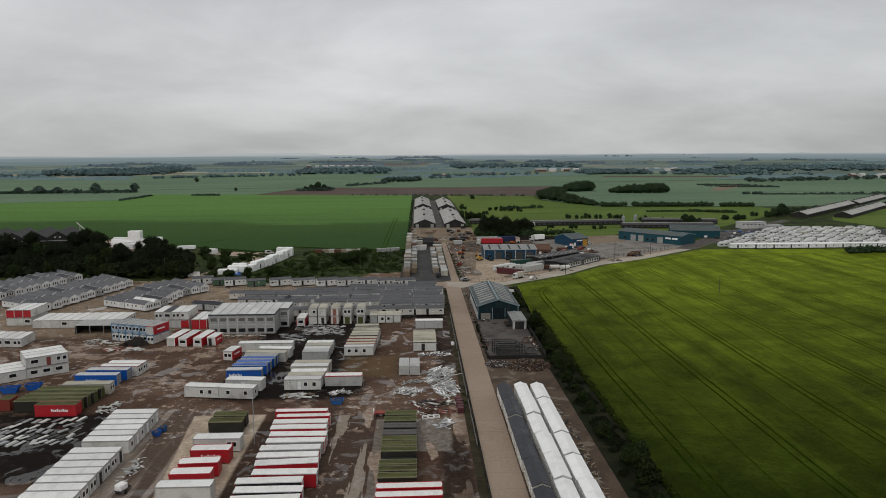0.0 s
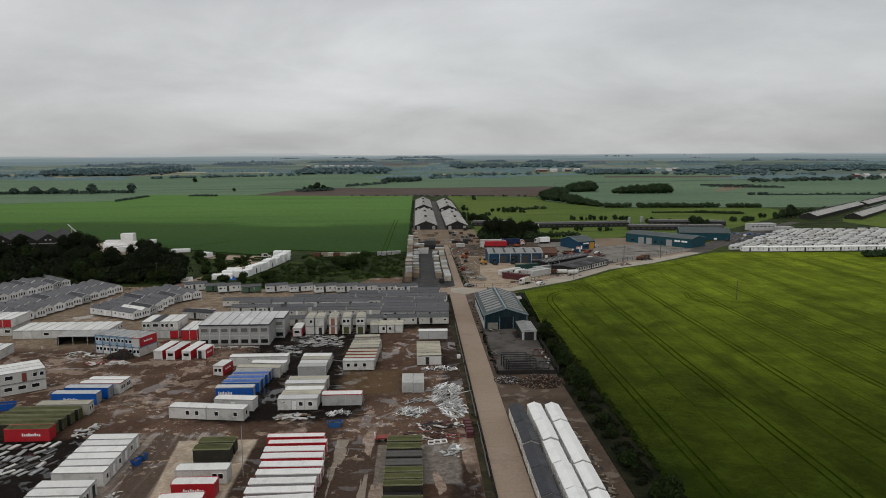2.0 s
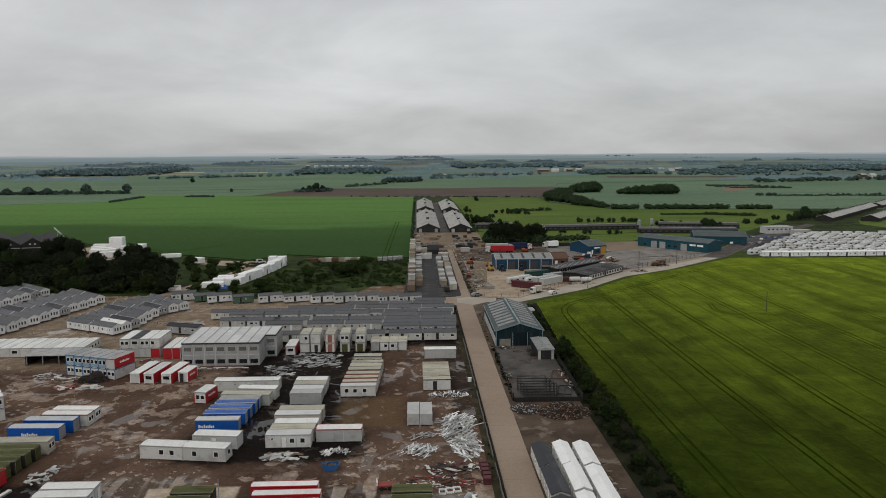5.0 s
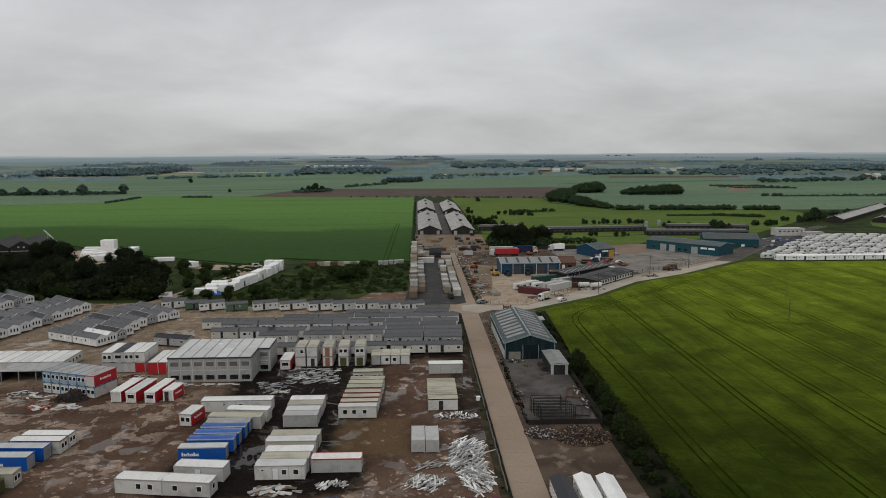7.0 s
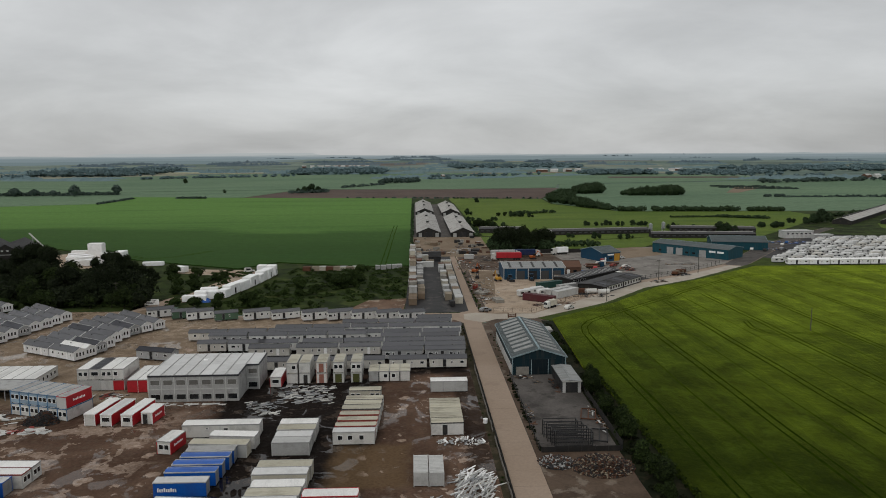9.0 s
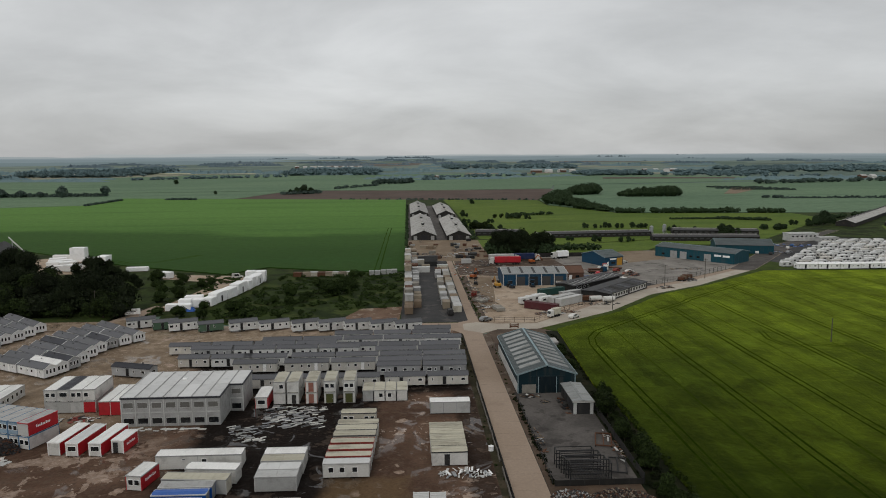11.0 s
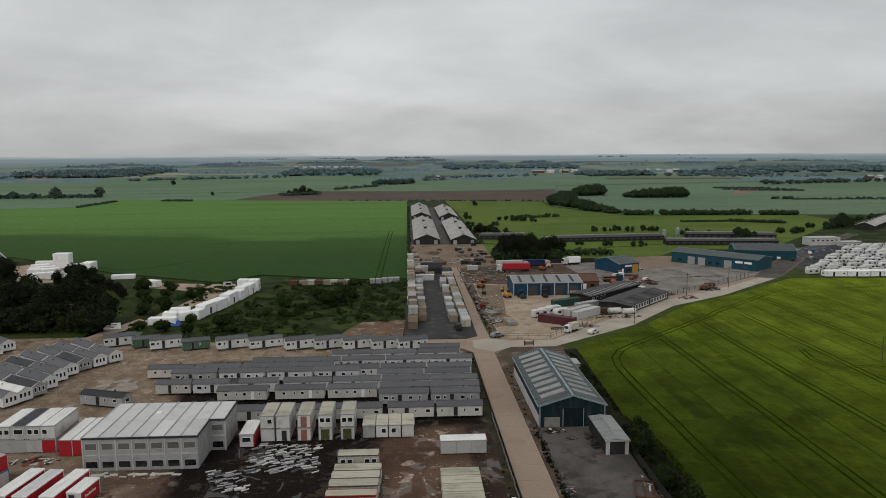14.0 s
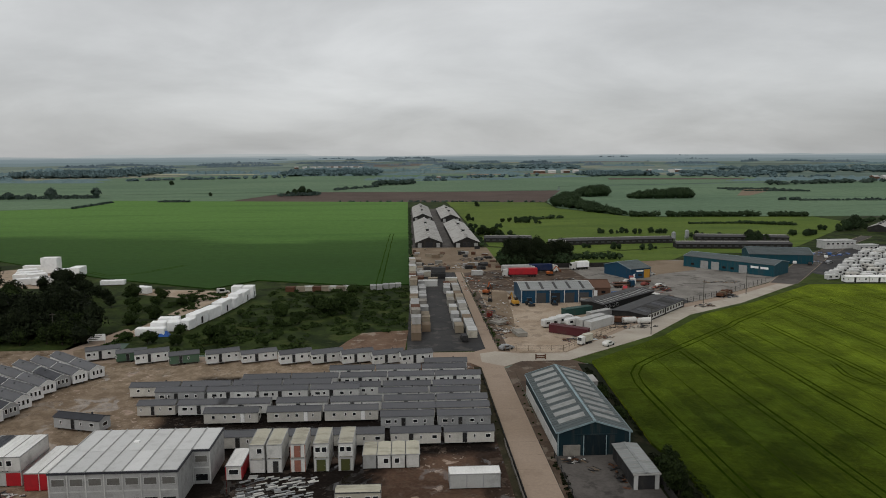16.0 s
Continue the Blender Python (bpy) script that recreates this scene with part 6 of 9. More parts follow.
def blue_unit():
    root, roofs, at, high = gable("industrial_unit", pose(91.5, 414.8, 0, 0, 0, 24), 11.5, 18.0, 4.4, 6.6, "blue_clad", "shed_roof", "blue industrial unit with a grey pitched roof and yellow door", "building", along="x", seams=1.0, trim="teal_trim")
    box_part("roller_door", (7.6, 11.0, -0.1, 0.02, 0, 3.8), "yellow", root, "yellow roller door")
    box_part("sign", (3.2, 7.2, -0.1, 0.0, 3.0, 3.7), "pvc", root, "plain white sign")
    box_part("door", (1.4, 2.4, -0.08, 0.02, 0, 2.2), "pvc", root)
    box_part("window", (4.2, 6.4, -0.06, 0.02, 1.0, 2.0), "glass", root)
    big, roofs, at, high = gable("industrial_unit", pose(129.0, 449.5, 0, 0, 0, -50.5), 44.0, 16.0, 5.2, 6.6, "teal_far", "shed_roof", "long teal industrial unit with a grey roof", "building", along="x", seams=1.0, trim="teal_trim")
    for x in (9.0, 14.5, 28.0):
        box_part("bay_door", (x, x + 3.8, -0.1, 0.02, 0, 3.8), "grey_wall", big)
    for x in (33.5, 38.0):
        box_part("sign", (x, x + 3.6, -0.1, 0.0, 3.0, 4.0), "pvc", big, "plain white sign")
    for x in (4, 20, 24):
        box_part("window", (x, x + 1.6, -0.06, 0.02, 1.2, 2.2), "glass", big)
    gable("industrial_unit", pose(166, 457, 0, 0, 0, -14), 30.0, 18.0, 4.5, 7.0, "teal_far", "shed_roof", "teal industrial unit with a grey pitched roof", "building", along="x", seams=1.2, trim="teal_trim")
    box_part("boundary_wall", (0, 62, 0, 0.3, 0, 2.2), "black_board", thing("wall_works", pose(40, 448.5, 0, 0, 0, 2), "dark boundary wall", "wall", kind="structure"))


blue_unit()


def low_offices():
    for x, y, lx, ly, a, roofm in ((70.6, 333.4, 12.0, 33.0, 47, "felt"), (61.0, 350.4, 9.0, 36.0, 42, "felt")):
        root, roofs, at, high = gable("wooden_office", pose(x, y, 0, 0, 0, a), ly, lx, 2.7, 3.2, "black_board", roofm, "low black timber office with a felt roof", "office", along="x", over=0.5)
        if x > 65:
            for u0, u1 in ((2.0, 15.5), (17.0, 32.0)):
                front = box_part("front_panel", (u0, u1, -0.06, 0.0, 0.5, 2.35), "white", root, "white painted front with windows")
                n = int((u1 - u0) / 2.2)
                for k in range(n):
                    ob = new("window", pane_mesh(1.2, 1.1, "black_board", "glass"))
                    ob.parent = front
                    ob.matrix_basis = pose(u0 + (k + 0.5) * (u1 - u0) / n, -0.06, 1.0)
            for k in range(5):
                roof_strip("roof_patch", at, high, lx / 2, 0.3, lx / 2 - 0.4, 3.0 + k * 6.3, 6.0 + k * 6.3, "black_board" if k % 2 else "dark_roof", roofs[0], 0.15)
        else:
            for k in range(15):
                roof_strip("roof_batten", at, high, lx / 2, 0.4, lx / 2 - 0.3, 1.2 + k * 2.3, 1.75 + k * 2.3, "grey_wall", roofs[0])
            for k in range(4):
                ob = new("window", pane_mesh(1.3, 1.1, "pvc", "glass"))
                ob.parent = root
                ob.matrix_basis = pose(2.2 + k * 2.6, 0, 1.0)


low_offices()


def long_shed(x, y, lx, ly):
    root, roofs, at, high = gable("poultry_shed", pose(x, y, 0), lx, ly, 2.9, 6.2, "black_board", "cement", "long farm shed with a grey cement roof and ridge vents", "shed", seams=4.0, group="long farm sheds")
    for v in (0.25, 0.62):
        bm = bmesh.new()
        box(bm, lx / 2 - 0.9, lx / 2 + 0.9, ly * v, ly * v + 1.6, 6.2, 7.4)
        box(bm, lx / 2 - 1.2, lx / 2 + 1.2, ly * v - 0.2, ly * v + 1.8, 7.4, 7.6)
        part("ridge_vent", bm, "dark", root)
    for k in range(12):
        box_part("ridge_hood", (lx / 2 - 0.7, lx / 2 + 0.7, ly * (k + 0.1) / 12, ly * (k + 0.75) / 12, 6.25, 6.75), "cement", root)
    for s in (1.4, lx - 3.6):
        box_part("front_panel", (s, s + 2.2, -0.1, 0.02, 0, 2.6), "grey_wall", root)
    box_part("front_door", (lx / 2 - 2.2, lx / 2 + 2.2, -0.08, 0.02, 0, 3.2), "dark", root)


for x, y, lx, ly in ((-2.6, 532, 16.2, 134), (20.4, 530, 15.8, 120), (-2.4, 702, 16.0, 122), (20.7, 692, 15.8, 108)):
    long_shed(x, y, lx, ly)
# long low barns across the pasture and far to the east
for x, y, lx, a in ((86, 533, 72, 5), (150, 513, 66, -6), (176, 549, 56, -12), (41, 552, 30, -4)):
    root, roofs, at, high = gable("long_barn", pose(x, y, 0, 0, 0, a), lx, 9, 2.8, 3.7, "black_board", "felt", "long low dark farm barn with a pale ridge", "barn", along="x", group="low barns")
    box_part("ridge_vent", (0.5, lx - 0.5, 4.0, 5.0, 3.7, 4.15), "cement", root, "pale ridge vent")
    for k in range(int(lx / 4)):
        box_part("vent_panel", (1.2 + 4 * k, 3.4 + 4 * k, -0.06, 0.02, 1.2, 2.1), "felt", root)
for x, y in ((158.5, 541), (171, 551)):
    root = thing("feed_silo", pose(x, y, 0), "grey feed silo beside a long barn", "silo", "feed silos")
    bm = bmesh.new()
    rod(bm, (0, 0, 2.4), (0, 0, 6.2), 1.3, 1.3, 12)
    rod(bm, (0, 0, 6.2), (0, 0, 7.0), 1.3, 0.3, 12)
    rod(bm, (0, 0, 1.0), (0, 0, 2.4), 0.3, 1.3, 12)
    part("hopper", bm, "steel", root)
    for px, py in ((-1, -1), (1, -1), (-1, 1), (1, 1)):
        box_part("leg", (px - 0.1, px + 0.1, py - 0.1, py + 0.1, 0, 3.0), "steel", root)
for x, y, ly in ((316, 590, 172), (440, 716, 140), (350, 584, 150), (466, 702, 150)):
    root, roofs, at, high = gable("long_barn", pose(x, y, 0, 0, 0, -43.5), 13, ly, 3, 5.4, "black_board", "cement", "long farm barn with a grey roof", "barn", group="low barns", seams=5)
    for k in range(int(ly / 12)):
        box_part("ridge_vent", (5.9, 7.1, 4 + 12 * k, 9 + 12 * k, 5.4, 6.2), "felt", root)
# dark shed with a row of gables behind the wood
for k in range(5):
    root, *_ = gable("gabled_shed", pose(-274 + 12.2 * k, 428 + 2.7 * k, 0, 0, 0, 12), 12.1, 34, 5.4, 9.0, "black_board", "felt", "dark shed bay with a felt gable roof", "shed", group="gabled shed", seams=3.0)
    for x in (4.4, 7.0):
        box_part("window", (x - 0.5, x + 0.5, -0.08, 0.02, 5.2, 6.0), "pale_grey", root)
    box_part("front_band", (0.3, 11.8, -0.1, 0.02, 3.3, 3.7), "grey_wall", root)
# white buildings on the far works
for x, y, lx, ly, h in ((234, 504, 19, 8, 4.4), (250, 498, 12, 5, 2.6)):
    root = thing("works_office", pose(x, y, 0, 0, 0, 4), "white flat-roofed works office", "building", "far works")
    box_part("wall", (0, lx, 0, ly, 0, h), "pale_grey", root)
    box_part("roof", (-0.3, lx + 0.3, -0.3, ly + 0.3, h, h + 0.3), "pale_grey", root)
    for k in range(int(lx / 3)):
        ob = new("window", pane_mesh(1.6, 1.1))
        ob.parent = root
        ob.matrix_basis = pose(1.8 + 3 * k, 0, h - 2)

# ---------------------------------------------------------------- white wrapped units


def wrapped(x, y, lx, ly, h, rot, door=False, label="module wrapped in white plastic sheet"):
    root = thing("wrapped_module", pose(x, y, 0, 0, 0, rot), label, "module", "wrapped modules")
    bm = bmesh.new()
    box(bm, 0, lx, 0, ly, 0.3, h)
    bmesh.ops.bevel(bm, geom=bm.edges[:], offset=0.12, segments=2, affect="EDGES")
    part("body", bm, "wrapped", root)
    box_part("bearer", (0.2, lx - 0.2, 0.3, 0.6, 0, 0.35), "timber", root)
    box_part("bearer", (0.2, lx - 0.2, ly - 0.6, ly - 0.3, 0, 0.35), "timber", root)
    if door:
        # dark pane on the solid box imitates a shaded opening
        wall_item("opening", pane_mesh(1.4, 2.4, "wrapped", "dark"), root, lx, ly, "e", ly / 2, 0.5)


def covered_stack(x, y):
    """A low stack sagging under a blue sheet."""
    root = thing("covered_stack", pose(x, y, 0, 0, 0, 6), "low stack under a crumpled blue tarpaulin", "stack")
    bm = bmesh.new()
    bmesh.ops.create_grid(bm, x_segments=8, y_segments=6, size=1.0)
    for v in bm.verts:
        edge = max(abs(v.co.x), abs(v.co.y))
        lift = 1.5 * (1 - max(0.0, edge - 0.55) / 0.45) + 0.12 * math.sin(v.co.x * 7.0) * math.cos(v.co.y * 5.0)
        v.co = (v.co.x * 2.0, v.co.y * 1.3, max(0.02, lift))
    part("sheet", bm, "blue_wrap", root)
    box_part("stack", (-1.0, 1.0, -0.6, 0.6, 0.0, 1.25), "timber", root)


wrapped(-92.0, 326.6, 9.0, 3.0, 2.6, 0)
covered_stack(-83.6, 327.6)
wrapped(-88.6, 330.6, 4.6, 3.4, 3.5, 4)
wrapped(-84.0, 331.6, 4.0, 4.6, 3.2, 8)
wrapped(-87.6, 335.0, 6.4, 3.2, 3.9, 6)
wrapped(-80.9, 334.2, 3.6, 4.4, 3.4, -14)
wrapped(-80.2, 339.2, 3.7, 7.6, 4.2, -14, True)
wrapped(-78.4, 347.4, 4.1, 7.6, 4.0, -14)
wrapped(-76.3, 355.8, 3.9, 8.6, 4.5, -9, True)
wrapped(-74.4, 365.4, 3.9, 4.2, 3.9, -7)
wrapped(-74.0, 370.0, 4.0, 4.2, 4.6, -7)
wrapped(-72.9, 374.9, 3.9, 7.6, 4.4, -4, True)
wrapped(-76.2, 383.4, 4.0, 4.4, 5.0, 0)
wrapped(-71.9, 383.6, 4.2, 4.4, 4.9, 0, True)
wrapped(-182.0, 451.5, 7.6, 5, 7.6, 0, label="tall module wrapped in white plastic sheet")
wrapped(-190, 446, 8, 4, 2.8, 24)
wrapped(-182, 436, 8, 4, 3.2, 30)
wrapped(-176, 428, 8, 4, 3.4, 40, True)
wrapped(-170, 438, 9, 4, 4.0, 16)
wrapped(-164, 440, 5, 8, 4.4, 0)
wrapped(-186.5, 437.5, 7, 3.4, 3.0, 20)
wrapped(-184, 430.5, 6.5, 3.4, 3.2, 8, True)
wrapped(-176.5, 418.6, 6.0, 3.2, 3.0, 28)
wrapped(-170.4, 419.4, 3.4, 5.0, 3.4, -6, True)
wrapped(-166.4, 420.4, 3.4, 5.6, 3.2, -10)
wrapped(-196, 462, 11, 3.2, 2.4, 0)
wrapped(-140, 416.5, 10, 3.2, 2.2, 8)
wrapped(-118.4, 398.0, 6.2, 3.2, 3.0, -24)
sheet("pavement", [(-206, 462), (-204, 452), (-182, 414), (-160, 412), (-157, 436), (-160, 452), (-186, 474)], 0.09, "sand", "sandy clearing round the wrapped modules")
root = thing("conveyor", pose(-218, 462, 0), "pale conveyor boom rising over the trees", "conveyor")
bm = bmesh.new()
beam(bm, (0, 0, 12.6), (12, -7, 4.8), 0.55, 0.5)
part("boom", bm, "pale_grey", root)
bm = bmesh.new()
beam(bm, (2.5, -1.4, 0), (2.5, -1.4, 11.2), 0.4)
beam(bm, (11.5, -6.6, 0), (11.5, -6.6, 5.6), 0.4)
part("support", bm, "steel", root)

# ---------------------------------------------------------------- crates and boxes in the northern yard


def crate(x, y, z, lx, ly, h, material, rot=0.0):
    root = thing("storage_crate", pose(x, y, z, 0, 0, rot), "stacked steel and timber storage crate in " + ("rusty brown" if material == "rust" else "pale timber" if material in ("pallet", "timber") else "brown brick colours" if material == "brick" else "cream" if material == "cream" else "near-black" if material in ("dark", "felt") else "grey"), "crate", "storage crates")
    box_part("body", (0, lx, 0, ly, 0.12, h - 0.08), material, root)
    box_part("lid", (-0.06, lx + 0.06, -0.06, ly + 0.06, h - 0.08, h), "pale_grey" if material == "cream" else material, root)
    for q in (0.1, lx - 0.3):
        box_part("runner", (q, q + 0.2, 0, ly, 0, 0.12), "timber", root)


rng = random.Random(11)
kinds = ("grey_wall", "pallet", "concrete", "grey_wall", "rust", "concrete", "cream", "timber", "pallet", "grey_wall")
y = 316.0
while y < 470:
    d = rng.uniform(4.6, 6.4)
    two = rng.random() < 0.38
    m = rng.choice(kinds)
    crate(-6.6 + rng.uniform(-0.3, 0.3), y, 0, 3.0, d - 0.3, 2.5, m)
    if two:
        crate(-6.5 + rng.uniform(-0.2, 0.2), y + 0.1, 2.5, 2.9, d - 0.6, 2.4, rng.choice(kinds))
    if rng.random() < 0.6:
        crate(-3.2 + rng.uniform(-0.2, 0.3), y + 0.3, 0, 2.7, d - 0.8, 2.4, rng.choice(kinds))
    y += d
y = 318.0
while y < 402:
    d = rng.uniform(5.0, 6.8)
    crate(10.4 + rng.uniform(-0.3, 0.3), y, 0, 2.8, d - 0.3, 2.5, rng.choice(kinds))
    if rng.random() < 0.6:
        crate(7.2 + rng.uniform(-0.3, 0.3), y, 0, 2.6, d - 0.6, 2.5, rng.choice(kinds))
    y += d
for x, y, lx, ly, h, m in ((-1, 404, 6, 3, 2.6, "pale_grey"), (3, 423, 6.5, 3, 2.4, "dark"), (3.1, 426.2, 6.5, 3, 4.6, "felt"), (-2, 428, 5, 3, 2.6, "cream"), (22, 430, 5, 2.6, 2.2, "pale_grey"), (9, 412, 5, 2.6, 2.2, "cream"), (1.5, 414, 4, 2.5, 2.0, "pallet")):
    crate(x, y, 0, lx, ly, h, m, rng.uniform(-4, 4))
for k in range(64):
    x, y = rng.uniform(-6, 36), rng.choice((rng.uniform(446, 462), rng.uniform(486, 504), rng.uniform(446, 526)))
    if 11 < x < 19 and y > 440:
        continue
    crate(x, y, 0, rng.uniform(1.2, 4.6), rng.uniform(1.0, 2.4), rng.uniform(0.6, 1.9), rng.choice(("rust", "felt", "grey_wall", "timber", "concrete", "dark", "pallet", "brick")), rng.uniform(-25, 25))
# huts along the far edge of the rough ground
for i, x in enumerate((-57.5, -53.2, -50.0, -46.6, -43.2, -40.0, -37.0, -34.0, -23, -20.4, -17.8, -15.2, -12.6)):
    crate(x, 396.6 + rng.uniform(-0.5, 0.5) + (max(0, i - 7) * 1.0), 0, 3.6 if i < 8 else 2.3, 3.0, 2.0, ("rust", "pallet", "cream", "rust", "pallet", "cream", "pallet", "cream")[i] if i < 8 else "grey_wall", rng.uniform(-4, 4))

# ---------------------------------------------------------------- vehicles


def wheel(bm_name, parent, x, y, r=0.45, w=0.3):
    bm = bmesh.new()
    rod(bm, (x, y - w / 2, r), (x, y + w / 2, r), r, n=14)
    part(bm_name, bm, "tyre", parent)


def lorry(m, box_mat, cab_mat, L=13.0, label=""):
    root = thing("lorry", m, label, "lorry", "lorries")
    bm = bmesh.new()
    box(bm, 0, L, -1.25, 1.25, 1.15, 4.0)
    bmesh.ops.bevel(bm, geom=bm.edges[:], offset=0.06, segments=1, affect="EDGES")
    part("trailer", bm, box_mat, root)
    box_part("chassis", (0.3, L + 2.6, -0.45, 0.45, 0.75, 1.15), "dark", root)
    bm = bmesh.new()
    v = [(L + 0.5, 0.6), (L + 2.9, 0.6), (L + 2.9, 1.9), (L + 2.6, 3.2), (L + 0.9, 3.6), (L + 0.5, 3.6)]
    a = [bm.verts.new((x, -1.22, z)) for x, z in v]
    b = [bm.verts.new((x, 1.22, z)) for x, z in v]
    bm.faces.new(a)
    bm.faces.new(b[::-1])
    for i in range(6):
        bm.faces.new((a[i], b[i], b[(i + 1) % 6], a[(i + 1) % 6]))
    cab = part("cab", bm, cab_mat, root)
    bm = bmesh.new()
    quad(bm, [(L + 2.915, -1.05, 1.95), (L + 2.915, 1.05, 1.95), (L + 2.63, 1.05, 3.1), (L + 2.63, -1.05, 3.1)])
    part("windscreen", bm, "glass", cab)
    for x in (1.2, 2.5, 3.8, L - 0.8, L + 2.0):
        for y in (-1.05, 1.05):
            wheel("wheel", root, x, y, 0.5, 0.35)


lorry(pose(51.5, 425.5, 0, 0, 0, 178), "red", "white", 13, "red box lorry with a white cab")
lorry(pose(49.5, 436.5, 0, 0, 0, 2), "navy", "white", 11, "navy box lorry with a white cab")
lorry(pose(80.0, 445.0, 0, 0, 0, 194), "wrapped", "white", 6.5, "white box lorry parked by trees")
lorry(pose(36.5, 434.5, 0, 0, 0, 2), "pale_grey", "white", 13, "grey curtain-sided lorry in the yard")
lorry(pose(78.0, 533.0, 0, 0, 0, -8), "grey_wall", "white", 8, "grey lorry by the long barn")


def car(m, paint, label, van=False):
    root = thing("parked_car", m, label, "car", "parked cars")
    L, h = (5.0, 2.0) if van else (4.3, 1.45)
    prof = [(-L / 2, 0.35), (L / 2, 0.35), (L / 2, 0.75), (L / 2 - 1.0, 0.95), (L / 2 - 1.7, h), (-L / 2 + (0.15 if van else 0.9), h), (-L / 2, 0.95)]
    bm = bmesh.new()
    a = [bm.verts.new((x, -0.86, z)) for x, z in prof]
    b = [bm.verts.new((x, 0.86, z)) for x, z in prof]
    bm.faces.new(a)
    bm.faces.new(b[::-1])
    for i in range(7):
        bm.faces.new((a[i], b[i], b[(i + 1) % 7], a[(i + 1) % 7]))
    part("body", bm, paint, root)
    bm = bmesh.new()
    quad(bm, [(L / 2 - 1.02, -0.75, 0.99), (L / 2 - 1.02, 0.75, 0.99), (L / 2 - 1.64, 0.75, h - 0.06), (L / 2 - 1.64, -0.75, h - 0.06)])
    bmesh.ops.translate(bm, vec=(0.02, 0, 0.02), verts=bm.verts[:])
    part("windscreen", bm, "glass", root)
    for s in (-1, 1):
        box_part("side_window", (-L / 2 + 1.2, L / 2 - 1.8, 0.86 * s - 0.012, 0.86 * s + 0.012, 0.95, h - 0.12), "glass", root)
        for x in (-L / 2 + 0.8, L / 2 - 0.85):
            wheel("wheel", root, x, s * 0.78, 0.32, 0.2)


car(pose(50.8, 307.0, 0.03, 0, 0, 42), "white", "white car on the lane")
car(pose(20.6, 305.0, 0.02, 0, 0, 25), "steel", "grey car parked at the crossroads")
car(pose(104, 425, 0.02, 0, 0, 30), "white", "white car beside the blue unit")
car(pose(-82.5, 396, 0.1, 0, 0, 10), "white", "white van by the wrapped units", True)
car(pose(9.2, 315.5, 0.02, 0, 0, 95), "dark", "black van parked among crates", True)
for x, y, a, p in ((88, 407, 10, "white"), (93, 400, 40, "dull_red"), (98, 396, 20, "white"), (187, 452, 60, "white"), (192, 447, 60, "dark"), (205, 452, 30, "steel"), (214, 470, 60, "white"), (222, 480, 60, "blue_trim"),
                   (76, 405, 15, "dark"), (82, 392, 70, "red"), (196, 468, 50, "white"), (202, 474, 50, "white")):
    car(pose(x, y, 0.02, 0, 0, a), p, "parked " + {"white": "white", "dull_red": "faded red", "dark": "black", "steel": "silver", "blue_trim": "blue", "red": "red"}[p] + " car in the works yard")


def digger(m, paint):
    root = thing("digger", m, "tracked excavator with a bent arm", "excavator", "site machines")
    for y in (-1.1, 1.1):
        bm = bmesh.new()
        box(bm, -1.6, 1.6, y - 0.3, y + 0.3, 0, 0.8)
        bmesh.ops.bevel(bm, geom=bm.edges[:], offset=0.2, segments=2, affect="EDGES")
        part("track", bm, "dark", root)
    box_part("body", (-1.7, 1.0, -1.2, 1.2, 0.85, 1.9), paint, root, bevel=0.1)
    box_part("cab", (-0.2, 1.2, -1.15, -0.1, 1.9, 2.9), "glass", root, bevel=0.08)
    bm = bmesh.new()
    beam(bm, (1.0, 0.3, 1.6), (3.0, 0.3, 4.2), 0.35)
    beam(bm, (3.0, 0.3, 4.2), (5.0, 0.3, 2.2), 0.3)
    part("arm", bm, paint, root)
    bm = bmesh.new()
    box(bm, 4.7, 5.5, -0.2, 0.8, 1.2, 2.2)
    part("bucket", bm, "rust", root)


digger(pose(32.0, 364.5, 0, 0, 0, 100), "yellow")
digger(pose(24.0, 386, 0, 0, 0, 60), "orange")
digger(pose(58, 428, 0, 0, 0, 10), "orange")


def tractor(m, paint, label):
    root = thing("tractor", m, label, "tractor", "tractors")
    bm = bmesh.new()
    box(bm, 0.2, 2.2, -0.42, 0.42, 0.9, 1.6)
    bmesh.ops.bevel(bm, geom=bm.edges[:], offset=0.1, segments=1, affect="EDGES")
    part("bonnet", bm, paint, root)
    cab = box_part("cab", (-1.3, 0.25, -0.75, 0.75, 1.1, 2.75), "glass", root, bevel=0.06)
    box_part("cab_roof", (-1.4, 0.35, -0.82, 0.82, 2.75, 2.92), paint, cab)
    for y in (-1.0, 0.62):
        box_part("mudguard", (-1.5, 0.1, y, y + 0.38, 1.55, 1.72), paint, root)
    for y in (-0.95, 0.95):
        wheel("rear_wheel", root, -0.7, y, 0.85, 0.45)
        wheel("front_wheel", root, 1.7, y * 0.85, 0.5, 0.32)
    bm = bmesh.new()
    for y in (-0.6, 0.6):
        beam(bm, (0.4, y, 1.7), (2.9, y, 1.0), 0.14)
    box(bm, 2.7, 3.2, -1.0, 1.0, 0.3, 1.1)
    part("loader", bm, "dark", root)


